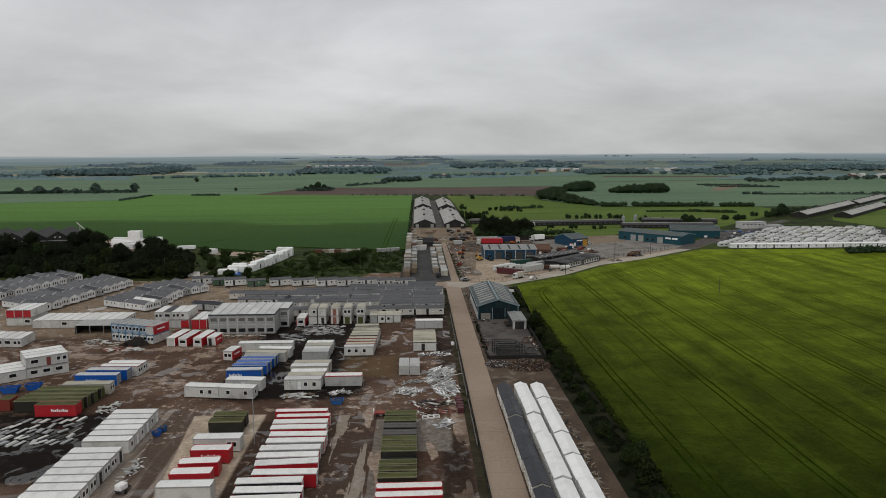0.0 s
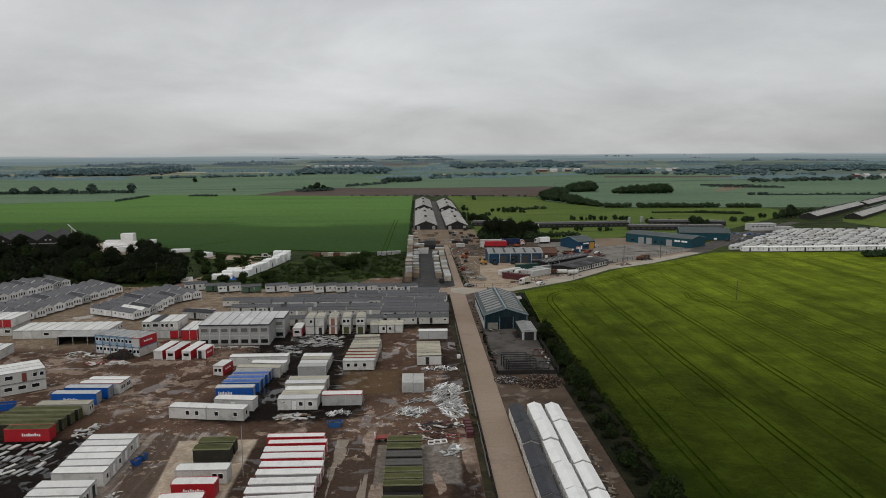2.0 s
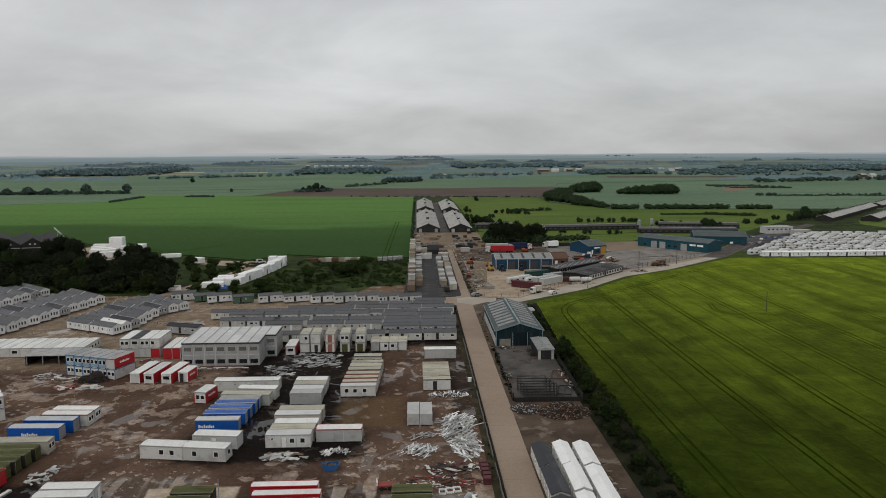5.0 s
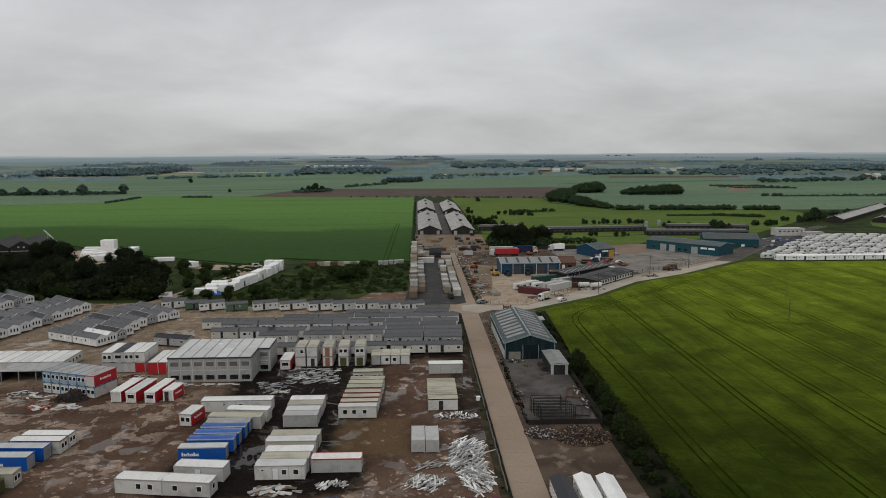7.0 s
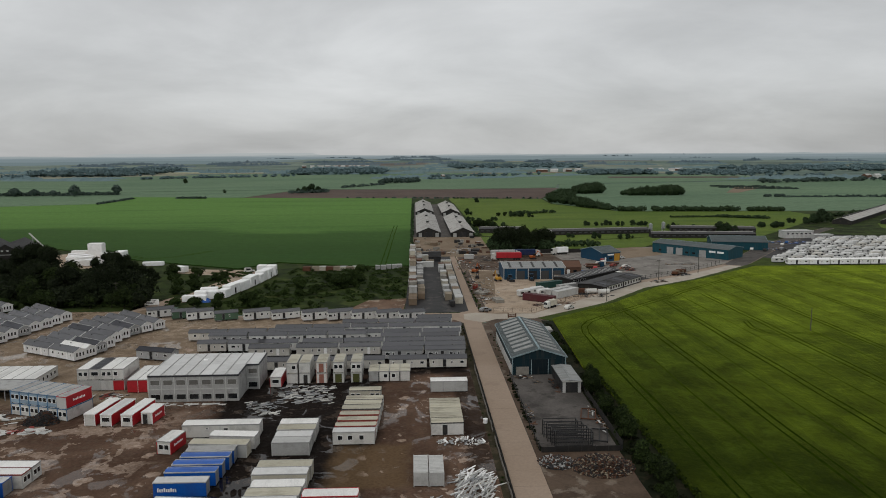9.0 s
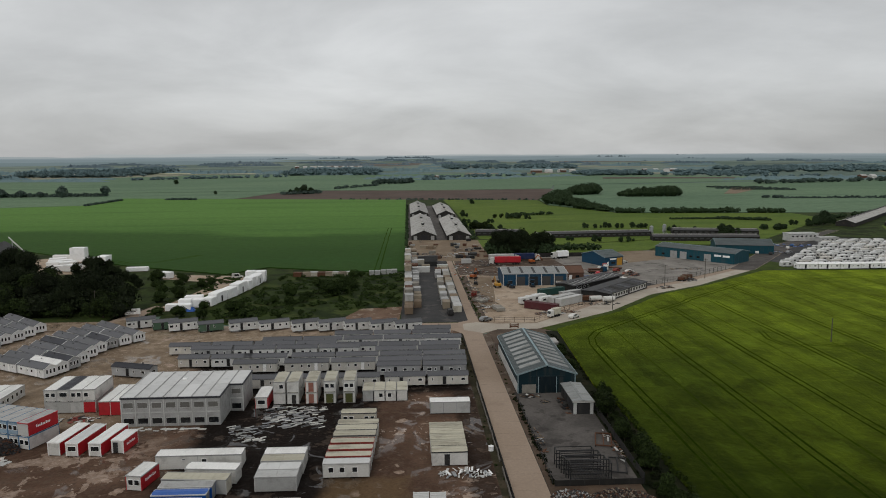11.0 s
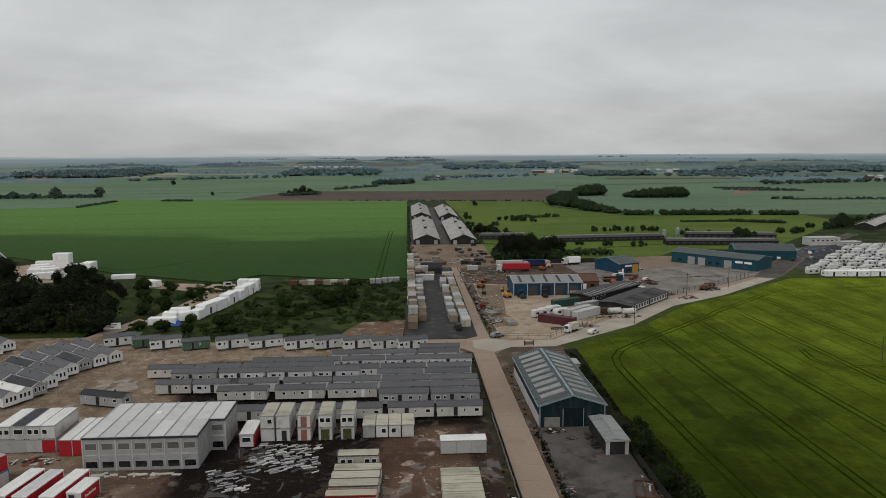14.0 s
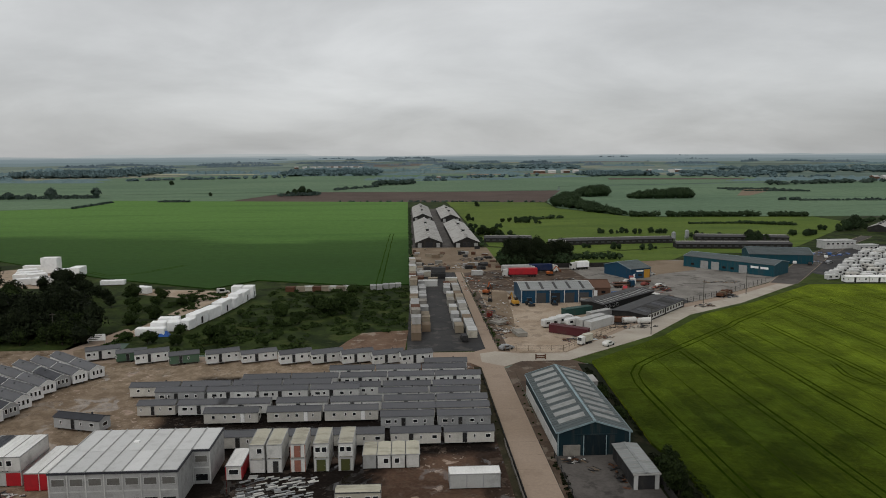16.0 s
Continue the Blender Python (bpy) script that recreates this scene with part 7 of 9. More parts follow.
tractor(pose(37.4, 363.6, 0, 0, 0, -80), "blue_clad", "blue tractor with a front loader by the workshop")
tractor(pose(46.8, 364.8, 0, 0, 0, -95), "blue_clad", "blue tractor with a front loader by the workshop")
lorry(pose(46.6, 311.0, 0.02, 0, 0, 218) @ Matrix.Diagonal((0.72, 0.72, 0.72, 1)), "cream", "white", 4.6, "small cream horsebox lorry beside the lane fence")
root = thing("forklift", pose(23.6, 371.5, 0.02, 0, 0, 80), "dark forklift with a tall mast", "forklift", "site machines")
box_part("body", (-1.4, 0.7, -0.7, 0.7, 0.4, 1.3), "dark", root, bevel=0.08)
for y in (-0.5, 0.38):
    box_part("mast", (0.8, 0.95, y, y + 0.12, 0.1, 4.2), "rust", root)
box_part("guard", (-1.0, 0.6, -0.6, 0.6, 2.2, 2.3), "dark", root)
for x in (-1.0, 0.5):
    for y in (-0.55, 0.48):
        box_part("guard_post", (x, x + 0.07, y, y + 0.07, 1.3, 2.2), "dark", root)
        wheel("wheel", root, x, y * 1.3, 0.4, 0.26)
root = thing("tipping_trailer", pose(57.2, 365.2, 0.02), "small grey tipping trailer by the workshop", "trailer")
box_part("body", (0, 4.2, 0, 2.0, 0.9, 1.9), "grey_wall", root, bevel=0.05)
box_part("load", (0.15, 4.05, 0.15, 1.85, 1.88, 1.96), "timber", root)
for x in (1.2, 2.6):
    for y in (0.1, 1.9):
        wheel("wheel", root, x, y, 0.42, 0.28)
root = thing("low_trailer", pose(113.5, 371.0, 0.02, 0, 0, 41), "rusty low-loader trailer stacked with brown boards", "trailer")
box_part("bed", (0, 9.0, 0, 2.6, 0.7, 1.0), "rust", root)
for k in range(5):
    box_part("board_stack", (0.3 + 1.75 * k, 1.9 + 1.75 * k, 0.1, 2.5, 1.0, 1.7 + 0.35 * (k % 3)), "timber" if k % 2 else "rust", root)
for x in (1.0, 2.2, 7.6):
    for y in (0.1, 2.5):
        wheel("wheel", root, x, y, 0.45, 0.3)


def skip(m, paint, label, L=3.6):
    root = thing("skip", m, label, "skip", "skips")
    bm = bmesh.new()
    prof = [(-L / 2 + 0.7, 0.1), (L / 2 - 0.7, 0.1), (L / 2, 1.5), (-L / 2, 1.5)]
    for s0, s1 in ((-0.95, -0.88), (0.88, 0.95)):
        a = [bm.verts.new((x, s0, z)) for x, z in prof]
        b = [bm.verts.new((x, s1, z)) for x, z in prof]
        bm.faces.new(a)
        bm.faces.new(b[::-1])
        for i in range(4):
            bm.faces.new((a[i], b[i], b[(i + 1) % 4], a[(i + 1) % 4]))
    beam(bm, (-L / 2 + 0.7, 0, 0.1), (-L / 2, 0, 1.5), 1.76, 0.07)
    beam(bm, (L / 2 - 0.7, 0, 0.1), (L / 2, 0, 1.5), 1.76, 0.07)
    box(bm, -L / 2 + 0.7, L / 2 - 0.7, -0.9, 0.9, 0.0, 0.12)
    part("body", bm, paint, root)
    bm = bmesh.new()
    r = random.Random(L)
    for _ in range(26):
        c = Vector((r.uniform(-L / 2 + 0.6, L / 2 - 0.6), r.uniform(-0.7, 0.7), r.uniform(0.7, 1.35)))
        beam(bm, c, c + Vector((r.uniform(-0.7, 0.7), r.uniform(-0.5, 0.5), r.uniform(-0.2, 0.3))), r.uniform(0.1, 0.35), r.uniform(0.05, 0.2))
    part("rubbish", bm, "timber", root)


skip(pose(-18.2, 152.9, 0, 0, 0, 5) @ Matrix.Diagonal((0.85, 0.9, 0.75, 1)), "blue_trim", "blue steel skip with rubbish")
skip(pose(-95.6, 164.4, 0, 0, 0, 8), "blue_wrap", "blue steel skip with timber", 4.2)
skip(pose(-91.2, 166.4, 0, 0, 0, 12), "blue_wrap", "blue steel skip with timber", 3.8)
skip(pose(-51.9, 136.5, 0, 0, 0, 60) @ Matrix.Diagonal((0.7, 0.7, 0.7, 1)), "blue_wrap", "small blue steel skip behind the white row", 2.4)
skip(pose(-51.4, 138.6, 0, 0, 0, 75) @ Matrix.Diagonal((0.6, 0.6, 0.7, 1)), "blue_trim", "small dark blue skip behind the white row", 2.6)
skip(pose(20.6, 347, 0, 0, 0, 80), "dull_red", "red steel skip at the edge of the sandy yard", 4)
# boxes and tanks in the sandy yard
for x, y, lx, ly, h, a, p in ((36.5, 323.2, 12.5, 2.6, 2.6, -36, "maroon"), (50.1, 324.2, 12.8, 2.6, 2.8, 40, "pale_grey"), (48.2, 327.3, 12.8, 2.6, 2.8, 40, "pale_grey"), (46.6, 344.0, 11.6, 2.6, 2.6, 26, "green_box"), (60.2, 334.6, 9, 2.4, 1.6, 2, "rust"),
                             (54.6, 341.0, 10, 2.4, 2.0, 32, "grey_wall"), (72, 372, 9, 2.6, 2.6, 22, "blue_trim"), (78, 378, 8, 2.6, 2.6, 22, "dull_red"), (26, 318, 3, 6, 1.2, 10, "concrete"), (22, 333, 3, 5, 0.9, 30, "concrete")):
    cabin(x, y, lx, ly, a, h=h, wall=p, roof=p if p not in ("concrete",) else "concrete", rim=p, posts=p, label={"maroon": "maroon", "pale_grey": "pale grey", "green_box": "dark green", "grey_wall": "grey", "blue_trim": "blue", "dull_red": "faded red", "concrete": "concrete-coloured", "rust": "rusty brown"}[p] + " storage box in the sandy yard",
          group="storage boxes", name="storage_box", category="container")


def tank(m, label):
    root = thing("storage_tank", m, label, "tank", "white tanks")
    bm = bmesh.new()
    rod(bm, (0, 0, 1.15), (4.6, 0, 1.15), 1.0, n=16)
    bmesh.ops.bevel(bm, geom=[e for e in bm.edges if e.calc_length() < 0.6 and len(e.link_faces) == 2], offset=0.15, segments=1, affect="EDGES")
    part("barrel", bm, "white", root)
    for x in (0.8, 3.6):
        box_part("cradle", (x, x + 0.3, -0.8, 0.8, 0, 0.5), "dark", root)


for x, y, a in ((63.0, 333.2, 8), (67.8, 332.0, 12)):
    tank(pose(x, y, 0, 0, 0, a), "white cylindrical tank on a cradle")


def bowser(m):
    root = thing("water_bowser", m, "small white towable water tank", "trailer")
    box_part("tank", (-0.9, 0.9, -0.7, 0.7, 0.6, 1.7), "pvc", root, bevel=0.2)
    box_part("chassis", (-1.1, 1.9, -0.3, 0.3, 0.4, 0.6), "dark", root)
    for y in (-0.85, 0.85):
        wheel("wheel", root, 0, y, 0.34, 0.2)


bowser(pose(-49.0, 112.4, 0, 0, 0, 70))
root = thing("flatbed_trailer", pose(-9.6, 144.2, 0, 0, 0, 5), "small red flatbed trailer", "trailer")
box_part("bed", (0, 3.2, 0, 1.7, 0.6, 0.9), "dull_red", root)
box_part("headboard", (0, 0.15, 0, 1.7, 0.9, 1.5), "pvc", root)
for x in (0.8, 2.2):
    for y in (0.1, 1.6):
        wheel("wheel", root, x, y, 0.36, 0.22)


def flatbed(m, cab_mat, label):
    root = thing("flatbed_lorry", m, label, "lorry", "flatbed lorries")
    box_part("bed", (0, 7.0, -1.2, 1.2, 1.0, 1.25), "rust", root)
    box_part("chassis", (0.2, 9.0, -0.45, 0.45, 0.6, 1.0), "dark", root)
    box_part("headboard", (6.9, 7.05, -1.2, 1.2, 1.25, 2.3), "dark", root)
    cab = box_part("cab", (7.3, 9.3, -1.2, 1.2, 0.6, 2.9), cab_mat, root, bevel=0.15)
    box_part("windscreen", (9.28, 9.33, -1.0, 1.0, 1.75, 2.6), "glass", cab)
    for x in (1.4, 2.7, 8.3):
        for y in (-1.05, 1.05):
            wheel("wheel", root, x, y, 0.5, 0.32)


flatbed(pose(80.0, 401.5, 0, 0, 0, 2), "white", "white-cabbed flatbed lorry in the works yard")
flatbed(pose(97.0, 404.0, 0, 0, 0, 160), "dull_red", "red-cabbed flatbed lorry in the works yard")
flatbed(pose(78.0, 395.0, 0, 0, 0, 12), "blue_clad", "blue-cabbed flatbed lorry in the works yard")
flatbed(pose(94.0, 372.0, 0, 0, 0, 205), "white", "white-cabbed flatbed lorry behind the offices")

# ---------------------------------------------------------------- touring caravans in storage


def tourer(m, label="white touring caravan parked in storage", paint="van_white"):
    root = thing("touring_caravan", m, label, "caravan", "stored touring caravans")
    prof = [(-2.9, 0.5), (2.6, 0.5), (3.0, 1.2), (2.75, 2.1), (2.2, 2.6), (-2.5, 2.65), (-2.95, 2.3)]
    bm = bmesh.new()
    a = [bm.verts.new((x, -1.12, z)) for x, z in prof]
    b = [bm.verts.new((x, 1.12, z)) for x, z in prof]
    bm.faces.new(a)
    bm.faces.new(b[::-1])
    for i in range(7):
        bm.faces.new((a[i], b[i], b[(i + 1) % 7], a[(i + 1) % 7]))
    part("body", bm, paint, root)
    for s in (-1, 1):
        for x, w in ((-1.6, 1.2), (1.4, 1.3)):
            box_part("window", (x - w / 2, x + w / 2, s * 1.12 - 0.02, s * 1.12 + 0.02, 1.3, 2.0), "glass", root)
    bm = bmesh.new()
    for s in (-1, 1):
        rod(bm, (0, s * 1.0 - 0.1, 0.33), (0, s * 1.0 + 0.1, 0.33), 0.33, n=10)
    box(bm, -2.6, 2.6, -0.5, 0.5, 0.4, 0.502)
    beam(bm, (2.6, 0, 0.5), (4.2, 0, 0.5), 0.15)
    beam(bm, (4.0, 0, 0), (4.0, 0, 0.5), 0.08)
    part("chassis", bm, "dark", root)
    return root


TOUR = tourer(pose(206, 432, 0, 0, 0, 35))
TOUR_OLD = tourer(pose(211.6, 432.3, 0, 0, 0, 92), "greyed older touring caravan parked in storage", "van_cream")
rng = random.Random(5)
for r in range(17):
    yy = 405.5 + r * 5.4
    x0 = 180 + (yy - 408) * 0.86
    for c in range(13 - r // 4):
        if rng.random() < 0.16:
            continue
        x = x0 + c * 7.9 + rng.uniform(-0.9, 0.9)
        if (202 < x < 216 and abs(yy - 432) < 6) or (x > 320 and yy > 480):
            continue
        copy_thing(TOUR_OLD if rng.random() < 0.14 else TOUR, pose(x, yy + rng.uniform(-0.7, 0.7), 0, 0, 0, 4 + rng.uniform(-10, 10) + (180 if rng.random() < 0.4 else 0)))
for x, y, a in ((38.4, 330.6, 24), (41.4, 333.4, 24), (44.4, 336.2, 24), (46.0, 331.6, 206)):
    copy_thing(TOUR, pose(x, y, 0.02, 0, 0, a))
LONGW = static_caravan(pose(204.5, 398.0, 0, 0, 0, 1), 9.8, 3.6, roof="pvc", wall="pvc", side=SIDE_C, label="white static caravan with a white roof in a storage row", group="white storage row", ridge=0.5)
for k in range(1, 13):
    copy_thing(LONGW, pose(204.5 + 10.1 * k, 398.0 + 0.05 * k, 0, 0, 0, 1))
for k in range(2):
    copy_thing(LONGW, pose(194.3 - 10.1 * k, 398.3 + 0.8 * k, 0, 0, 0, -3))

# ---------------------------------------------------------------- trees, hedges and woods


def leaf_cloud(lobes, n, leaf, seed, low=0.25, heart=0.72):
    """Many small leaf clumps over the faces of a few lobes (centre, radii)."""
    r = np.random.default_rng(seed)
    vol = np.array([l[1][0] * l[1][1] for l in lobes])
    pick = r.choice(len(lobes), n, p=vol / vol.sum())
    d = r.normal(size=(n, 3))
    d[:, 2] = np.where(d[:, 2] < -low, -d[:, 2], d[:, 2])
    d /= np.linalg.norm(d, axis=1)[:, None]
    c = np.array([l[0] for l in lobes])[pick]
    rad = np.array([l[1] for l in lobes])[pick]
    p = c + d * rad * (r.uniform(0.72, 1.1, n) ** 1.0)[:, None]
    nrm = d + r.normal(scale=0.55, size=(n, 3))
    nrm /= np.linalg.norm(nrm, axis=1)[:, None]
    t1 = np.cross(nrm, r.normal(size=(n, 3)))
    t1 /= np.linalg.norm(t1, axis=1)[:, None]
    t2 = np.cross(nrm, t1)
    s = (leaf * r.uniform(0.5, 1.5, n))[:, None]
    q = (leaf * r.uniform(0.4, 1.0, n))[:, None]
    lift = nrm * s * 0.25
    verts = np.stack([p - t1 * s - t2 * q * 0.4, p + t2 * -q + lift, p + t1 * s, p + t2 * q + lift], 1).reshape(-1, 3)
    faces = np.arange(4 * n).reshape(-1, 4)
    # a rough solid heart in each lobe keeps daylight from showing right through
    ring = np.array([(1, 0, 0), (0.4, 0.9, 0.1), (-0.7, 0.7, -0.1), (-0.8, -0.6, 0.1), (0.4, -0.9, 0), (0, 0, 1), (0, 0, -1)])
    tri = np.array([(i, (i + 1) % 5, 5, 5) for i in range(5)] + [((i + 1) % 5, i, 6, 6) for i in range(5)])
    hearts = [np.array(l[0]) + ring * np.array(l[1]) * heart * r.uniform(0.8, 1.1, (7, 1)) for l in lobes]
    faces = faces.tolist()
    for i, h in enumerate(hearts):
        faces += [tuple(dict.fromkeys(int(q) + 4 * n + 7 * i for q in f)) for f in tri]
    return np.concatenate([verts] + hearts), faces


def mesh_of(name, verts, faces, material):
    me = bpy.data.meshes.new(name)
    me.from_pydata(verts.tolist(), [], faces)
    me.materials.append(M[material])
    return me


def tree(m, h, spread_r, seed, material="leaf", trunk=0.3, n=900, leaf=0.5, label="", name="tree", group="trees", shrub=False):
    r = random.Random(seed)
    root = thing(name, m, label or "broadleaf tree with a dense dark crown", "tree" if name == "tree" else "bush", group)
    base = 0.0 if shrub else h * 0.06
    lobes = []
    k = 11 if not shrub else 7
    for i in range(k):
        a, q = r.uniform(0, 6.28), r.uniform(0.1, 0.62) * spread_r
        z = base + (h - base) * r.uniform(0.14, 0.76)
        rad = spread_r * r.uniform(0.36, 0.58)
        lobes.append(((q * math.cos(a), q * math.sin(a), z), (rad, rad * r.uniform(0.85, 1.15), min(rad, (h - base) * 0.42) * r.uniform(0.8, 1.1))))
    lobes.append(((0, 0, base + (h - base) * 0.62), (spread_r * 0.55, spread_r * 0.55, (h - base) * 0.38)))
    bm = bmesh.new()
    rod(bm, (0, 0, 0), (0.15, 0.1, h * 0.45), trunk, trunk * 0.55)
    for (x, y, z), _ in lobes[:5]:
        rod(bm, (0.1, 0.05, h * 0.25), (x, y, z), trunk * 0.35, trunk * 0.12, 5)
    part("trunk", bm, "bark", root)
    crown = new("crown", mesh_of("crown", *leaf_cloud(lobes, n, leaf, seed, 0.25, 0.84), material))
    crown.parent = root
    return root


T1 = tree(pose(-108, 334, 0), 9.5, 4.6, 1, n=2000, leaf=0.33)
T2 = tree(pose(-116, 332, 0), 7.5, 4.0, 2, "leaf_hedge", n=1800, leaf=0.32)
T3 = tree(pose(-124, 345, 0), 11, 4.8, 3, n=2200, leaf=0.33)
T4 = tree(pose(44, 462, 0), 14, 5.4, 4, n=2400, leaf=0.36)
B1 = tree(pose(-52, 352, 0), 3.2, 2.4, 5, "leaf_light", 0.1, 1100, 0.22, "rounded scrub bush in rough grass", "bush", "bushes", True)
B2 = tree(pose(-45, 340, 0), 2.4, 2.0, 6, "leaf_light", 0.08, 1000, 0.2, "dark scrub bush in rough grass", "bush", "bushes", True)
H1 = tree(pose(36.6, 262, 0), 3.4, 2.2, 7, "leaf_hedge", 0.1, 1500, 0.2, "overgrown hedge bush along the field edge", "hedge_bush", "field hedge", True)
H2 = tree(pose(36.9, 250, 0), 2.6, 2.0, 8, "leaf_hedge", 0.1, 1300, 0.2, "overgrown hedge bush along the field edge", "hedge_bush", "field hedge", True)


def plant(ob, x, y, s=1.0, z=0.0):
    copy_thing(ob, pose(x, y, z, 0, 0, (x * 37 + y * 91) % 360) @ Matrix.Diagonal((s, s, s * (0.9 + 0.2 * ((x * 7.3 + y * 3.1) % 1)), 1)))


rng = random.Random(21)
# the dark wood in the west
for i in range(150):
    u, v = rng.random(), rng.random()
    x = -106 - 170 * u ** 0.9
    y = 322 + 8 * u + (60 + 75 * u) * v * (1 if u > 0.2 else 0.75)
    if (-205 < x < -158 and y > 428) or (-186 < x < -156 and y > 386) or (y > 350 and 0.452 < -(x + 6) / (y - 80) < 0.502) or (x < -206 and y > 419) or (x > -118 and y > 338) or (x > -128 and y > 362):
        continue
    plant(rng.choice((T1, T2, T3)), x, y, rng.choice((0.68, 0.8, 0.9, 1.0, 1.12)) * rng.uniform(0.92, 1.08))
for i in range(26):
    plant(rng.choice((B1, B2, T2)), -104 - 3.6 * i + rng.uniform(-1, 1), 319 + 0.25 * i + rng.uniform(-1.5, 2.5), rng.uniform(0.6, 1.0))
UNDER = []
for i in range(420):
    u, v = rng.random(), rng.random()
    x = -104 - 172 * u
    y = 318 + 8 * u + (66 + 75 * u) * v * (1 if u > 0.2 else 0.8)
    if (-205 < x < -158 and y > 430) or (-186 < x < -156 and y > 394) or (y > 376 and 0.452 < -(x + 6) / (y - 80) < 0.502) or (x < -206 and y > 419) or (x > -118 and y > 340) or (x > -130 and y > 364):
        continue
    UNDER.append((x, y, rng.uniform(4.0, 7.0), rng.uniform(2.6, 4.2)))
for x, y, k in ((-147, 399, 0.72), (-143, 406, 0.7), (-136, 397, 0.6), (-130, 391, 0.6), (-124, 384, 0.55), (-117, 371, 0.5), (-152, 407, 1.1), (-147, 403, 0.95), (-156, 402, 0.8), (-181, 404, 1.3), (-187, 408, 1.25), (-175, 399, 1.1), (-193, 404, 1.15), (-172, 376, 0.8), (-140, 400, 0.66)):
    plant((T1, T3)[int(x) % 2], x, y, k)
for x, y, k in ((43, 590, 0.75), (47, 584, 0.8), (52, 588, 0.85), (56, 592, 0.6), (45, 600, 0.6), (46, 728, 0.5), (70, 682, 0.5), (76, 684, 0.55)):
    plant(T2, x, y, k)
# row of tall trees behind the works
for i in range(22):
    plant(T4, 40.6 + 1.5 * i + rng.uniform(-0.8, 0.8), 458 + rng.uniform(-3, 5), rng.uniform(0.68, 1.0))
# scrub on the rough ground
for i, (x, y, s) in enumerate(((-52, 353, 1.3), (-42.4, 366.8, 1.5), (-30.6, 368.8, 1.8), (-34.9, 352, 1.9), (-31, 355, 1.4), (-44.4, 347.5, 1.1), (-49.7, 336.6, 0.8), (-55.4, 338.4, 1.1), (-57.4, 335.3, 0.8), (-65.5, 319.3, 1.5), (-29.8, 391, 1.4), (-78.5, 328, 1.2),
                              (-99.7, 344, 1.2), (-66, 354.6, 0.8), (-102.7, 385, 1.3), (-102.2, 374.4, 1.0), (-93, 321.3, 1.2), (-75.8, 316.1, 1.2), (-62.5, 315, 0.9), (-23.9, 331, 0.7), (-61.5, 390.8, 0.6), (-49.8, 314.2, 0.7), (-42.6, 317.7, 0.7),
                              (-85, 318, 1.5), (-95, 352, 1.4), (-104, 360, 1.4), (-110, 372, 1.5), (-116, 390, 1.6), (-108, 396, 1.1), (-92, 372, 1.2), (-90, 380, 1.0), (-26, 394, 1.0), (-39, 360, 1.0), (-28, 364, 1.2))):
    plant((B1, B2, B2)[i % 3], x, y, s)
SCRUB = []
for i in range(520):
    x, y = rng.uniform(-98, -8), rng.uniform(306, 402)
    if x < -62 and y < 400 and abs(x + 83 - (y - 330) * 0.2) < 9:
        continue
    if x > -36 and y < 325:
        continue
    SCRUB.append((x, y, rng.choice((0.35, 0.5, 0.8, 1.4)), rng.uniform(0.6, 1.9)))
# hedge along the barley: a low dark tangle with bushes of all sizes standing in it
HT = tree(pose(36.4, 215.6, 0), 5.6, 2.3, 9, "leaf_hedge", 0.14, 2200, 0.2, "tall thin hedge tree along the field edge", "hedge_tree", "field hedge")
for x, y, s in ((36.6, 194.0, 1.0), (36.9, 170.0, 0.95), (36.2, 203.0, 0.8), (38.2, 115.5, 1.0), (36.6, 151.0, 0.55), (37.6, 224.0, 0.85), (37.2, 190.0, 0.85), (37.8, 173.0, 0.8)):
    plant(HT, x, y, s)
for x, y, s in ((37.0, 221, 1.3), (36.6, 206, 1.0), (36.8, 191, 1.2), (36.4, 181, 1.0), (36.6, 174, 1.15), (36.2, 166, 0.8), (38.0, 112, 1.2), (37.4, 119, 1.0), (36.0, 131, 0.9)):
    plant(H1, x, y, s)
y = 70.0
while y < 230:
    plant(H2, 36.6 + 1.0 * math.sin(y * 0.07) + rng.uniform(-1.2, 1.2), y, rng.choice((0.25, 0.3, 0.4, 0.5, 0.7)) * rng.uniform(0.85, 1.2))
    y += rng.choice((2.2, 4.5, 6.5, 10.0))
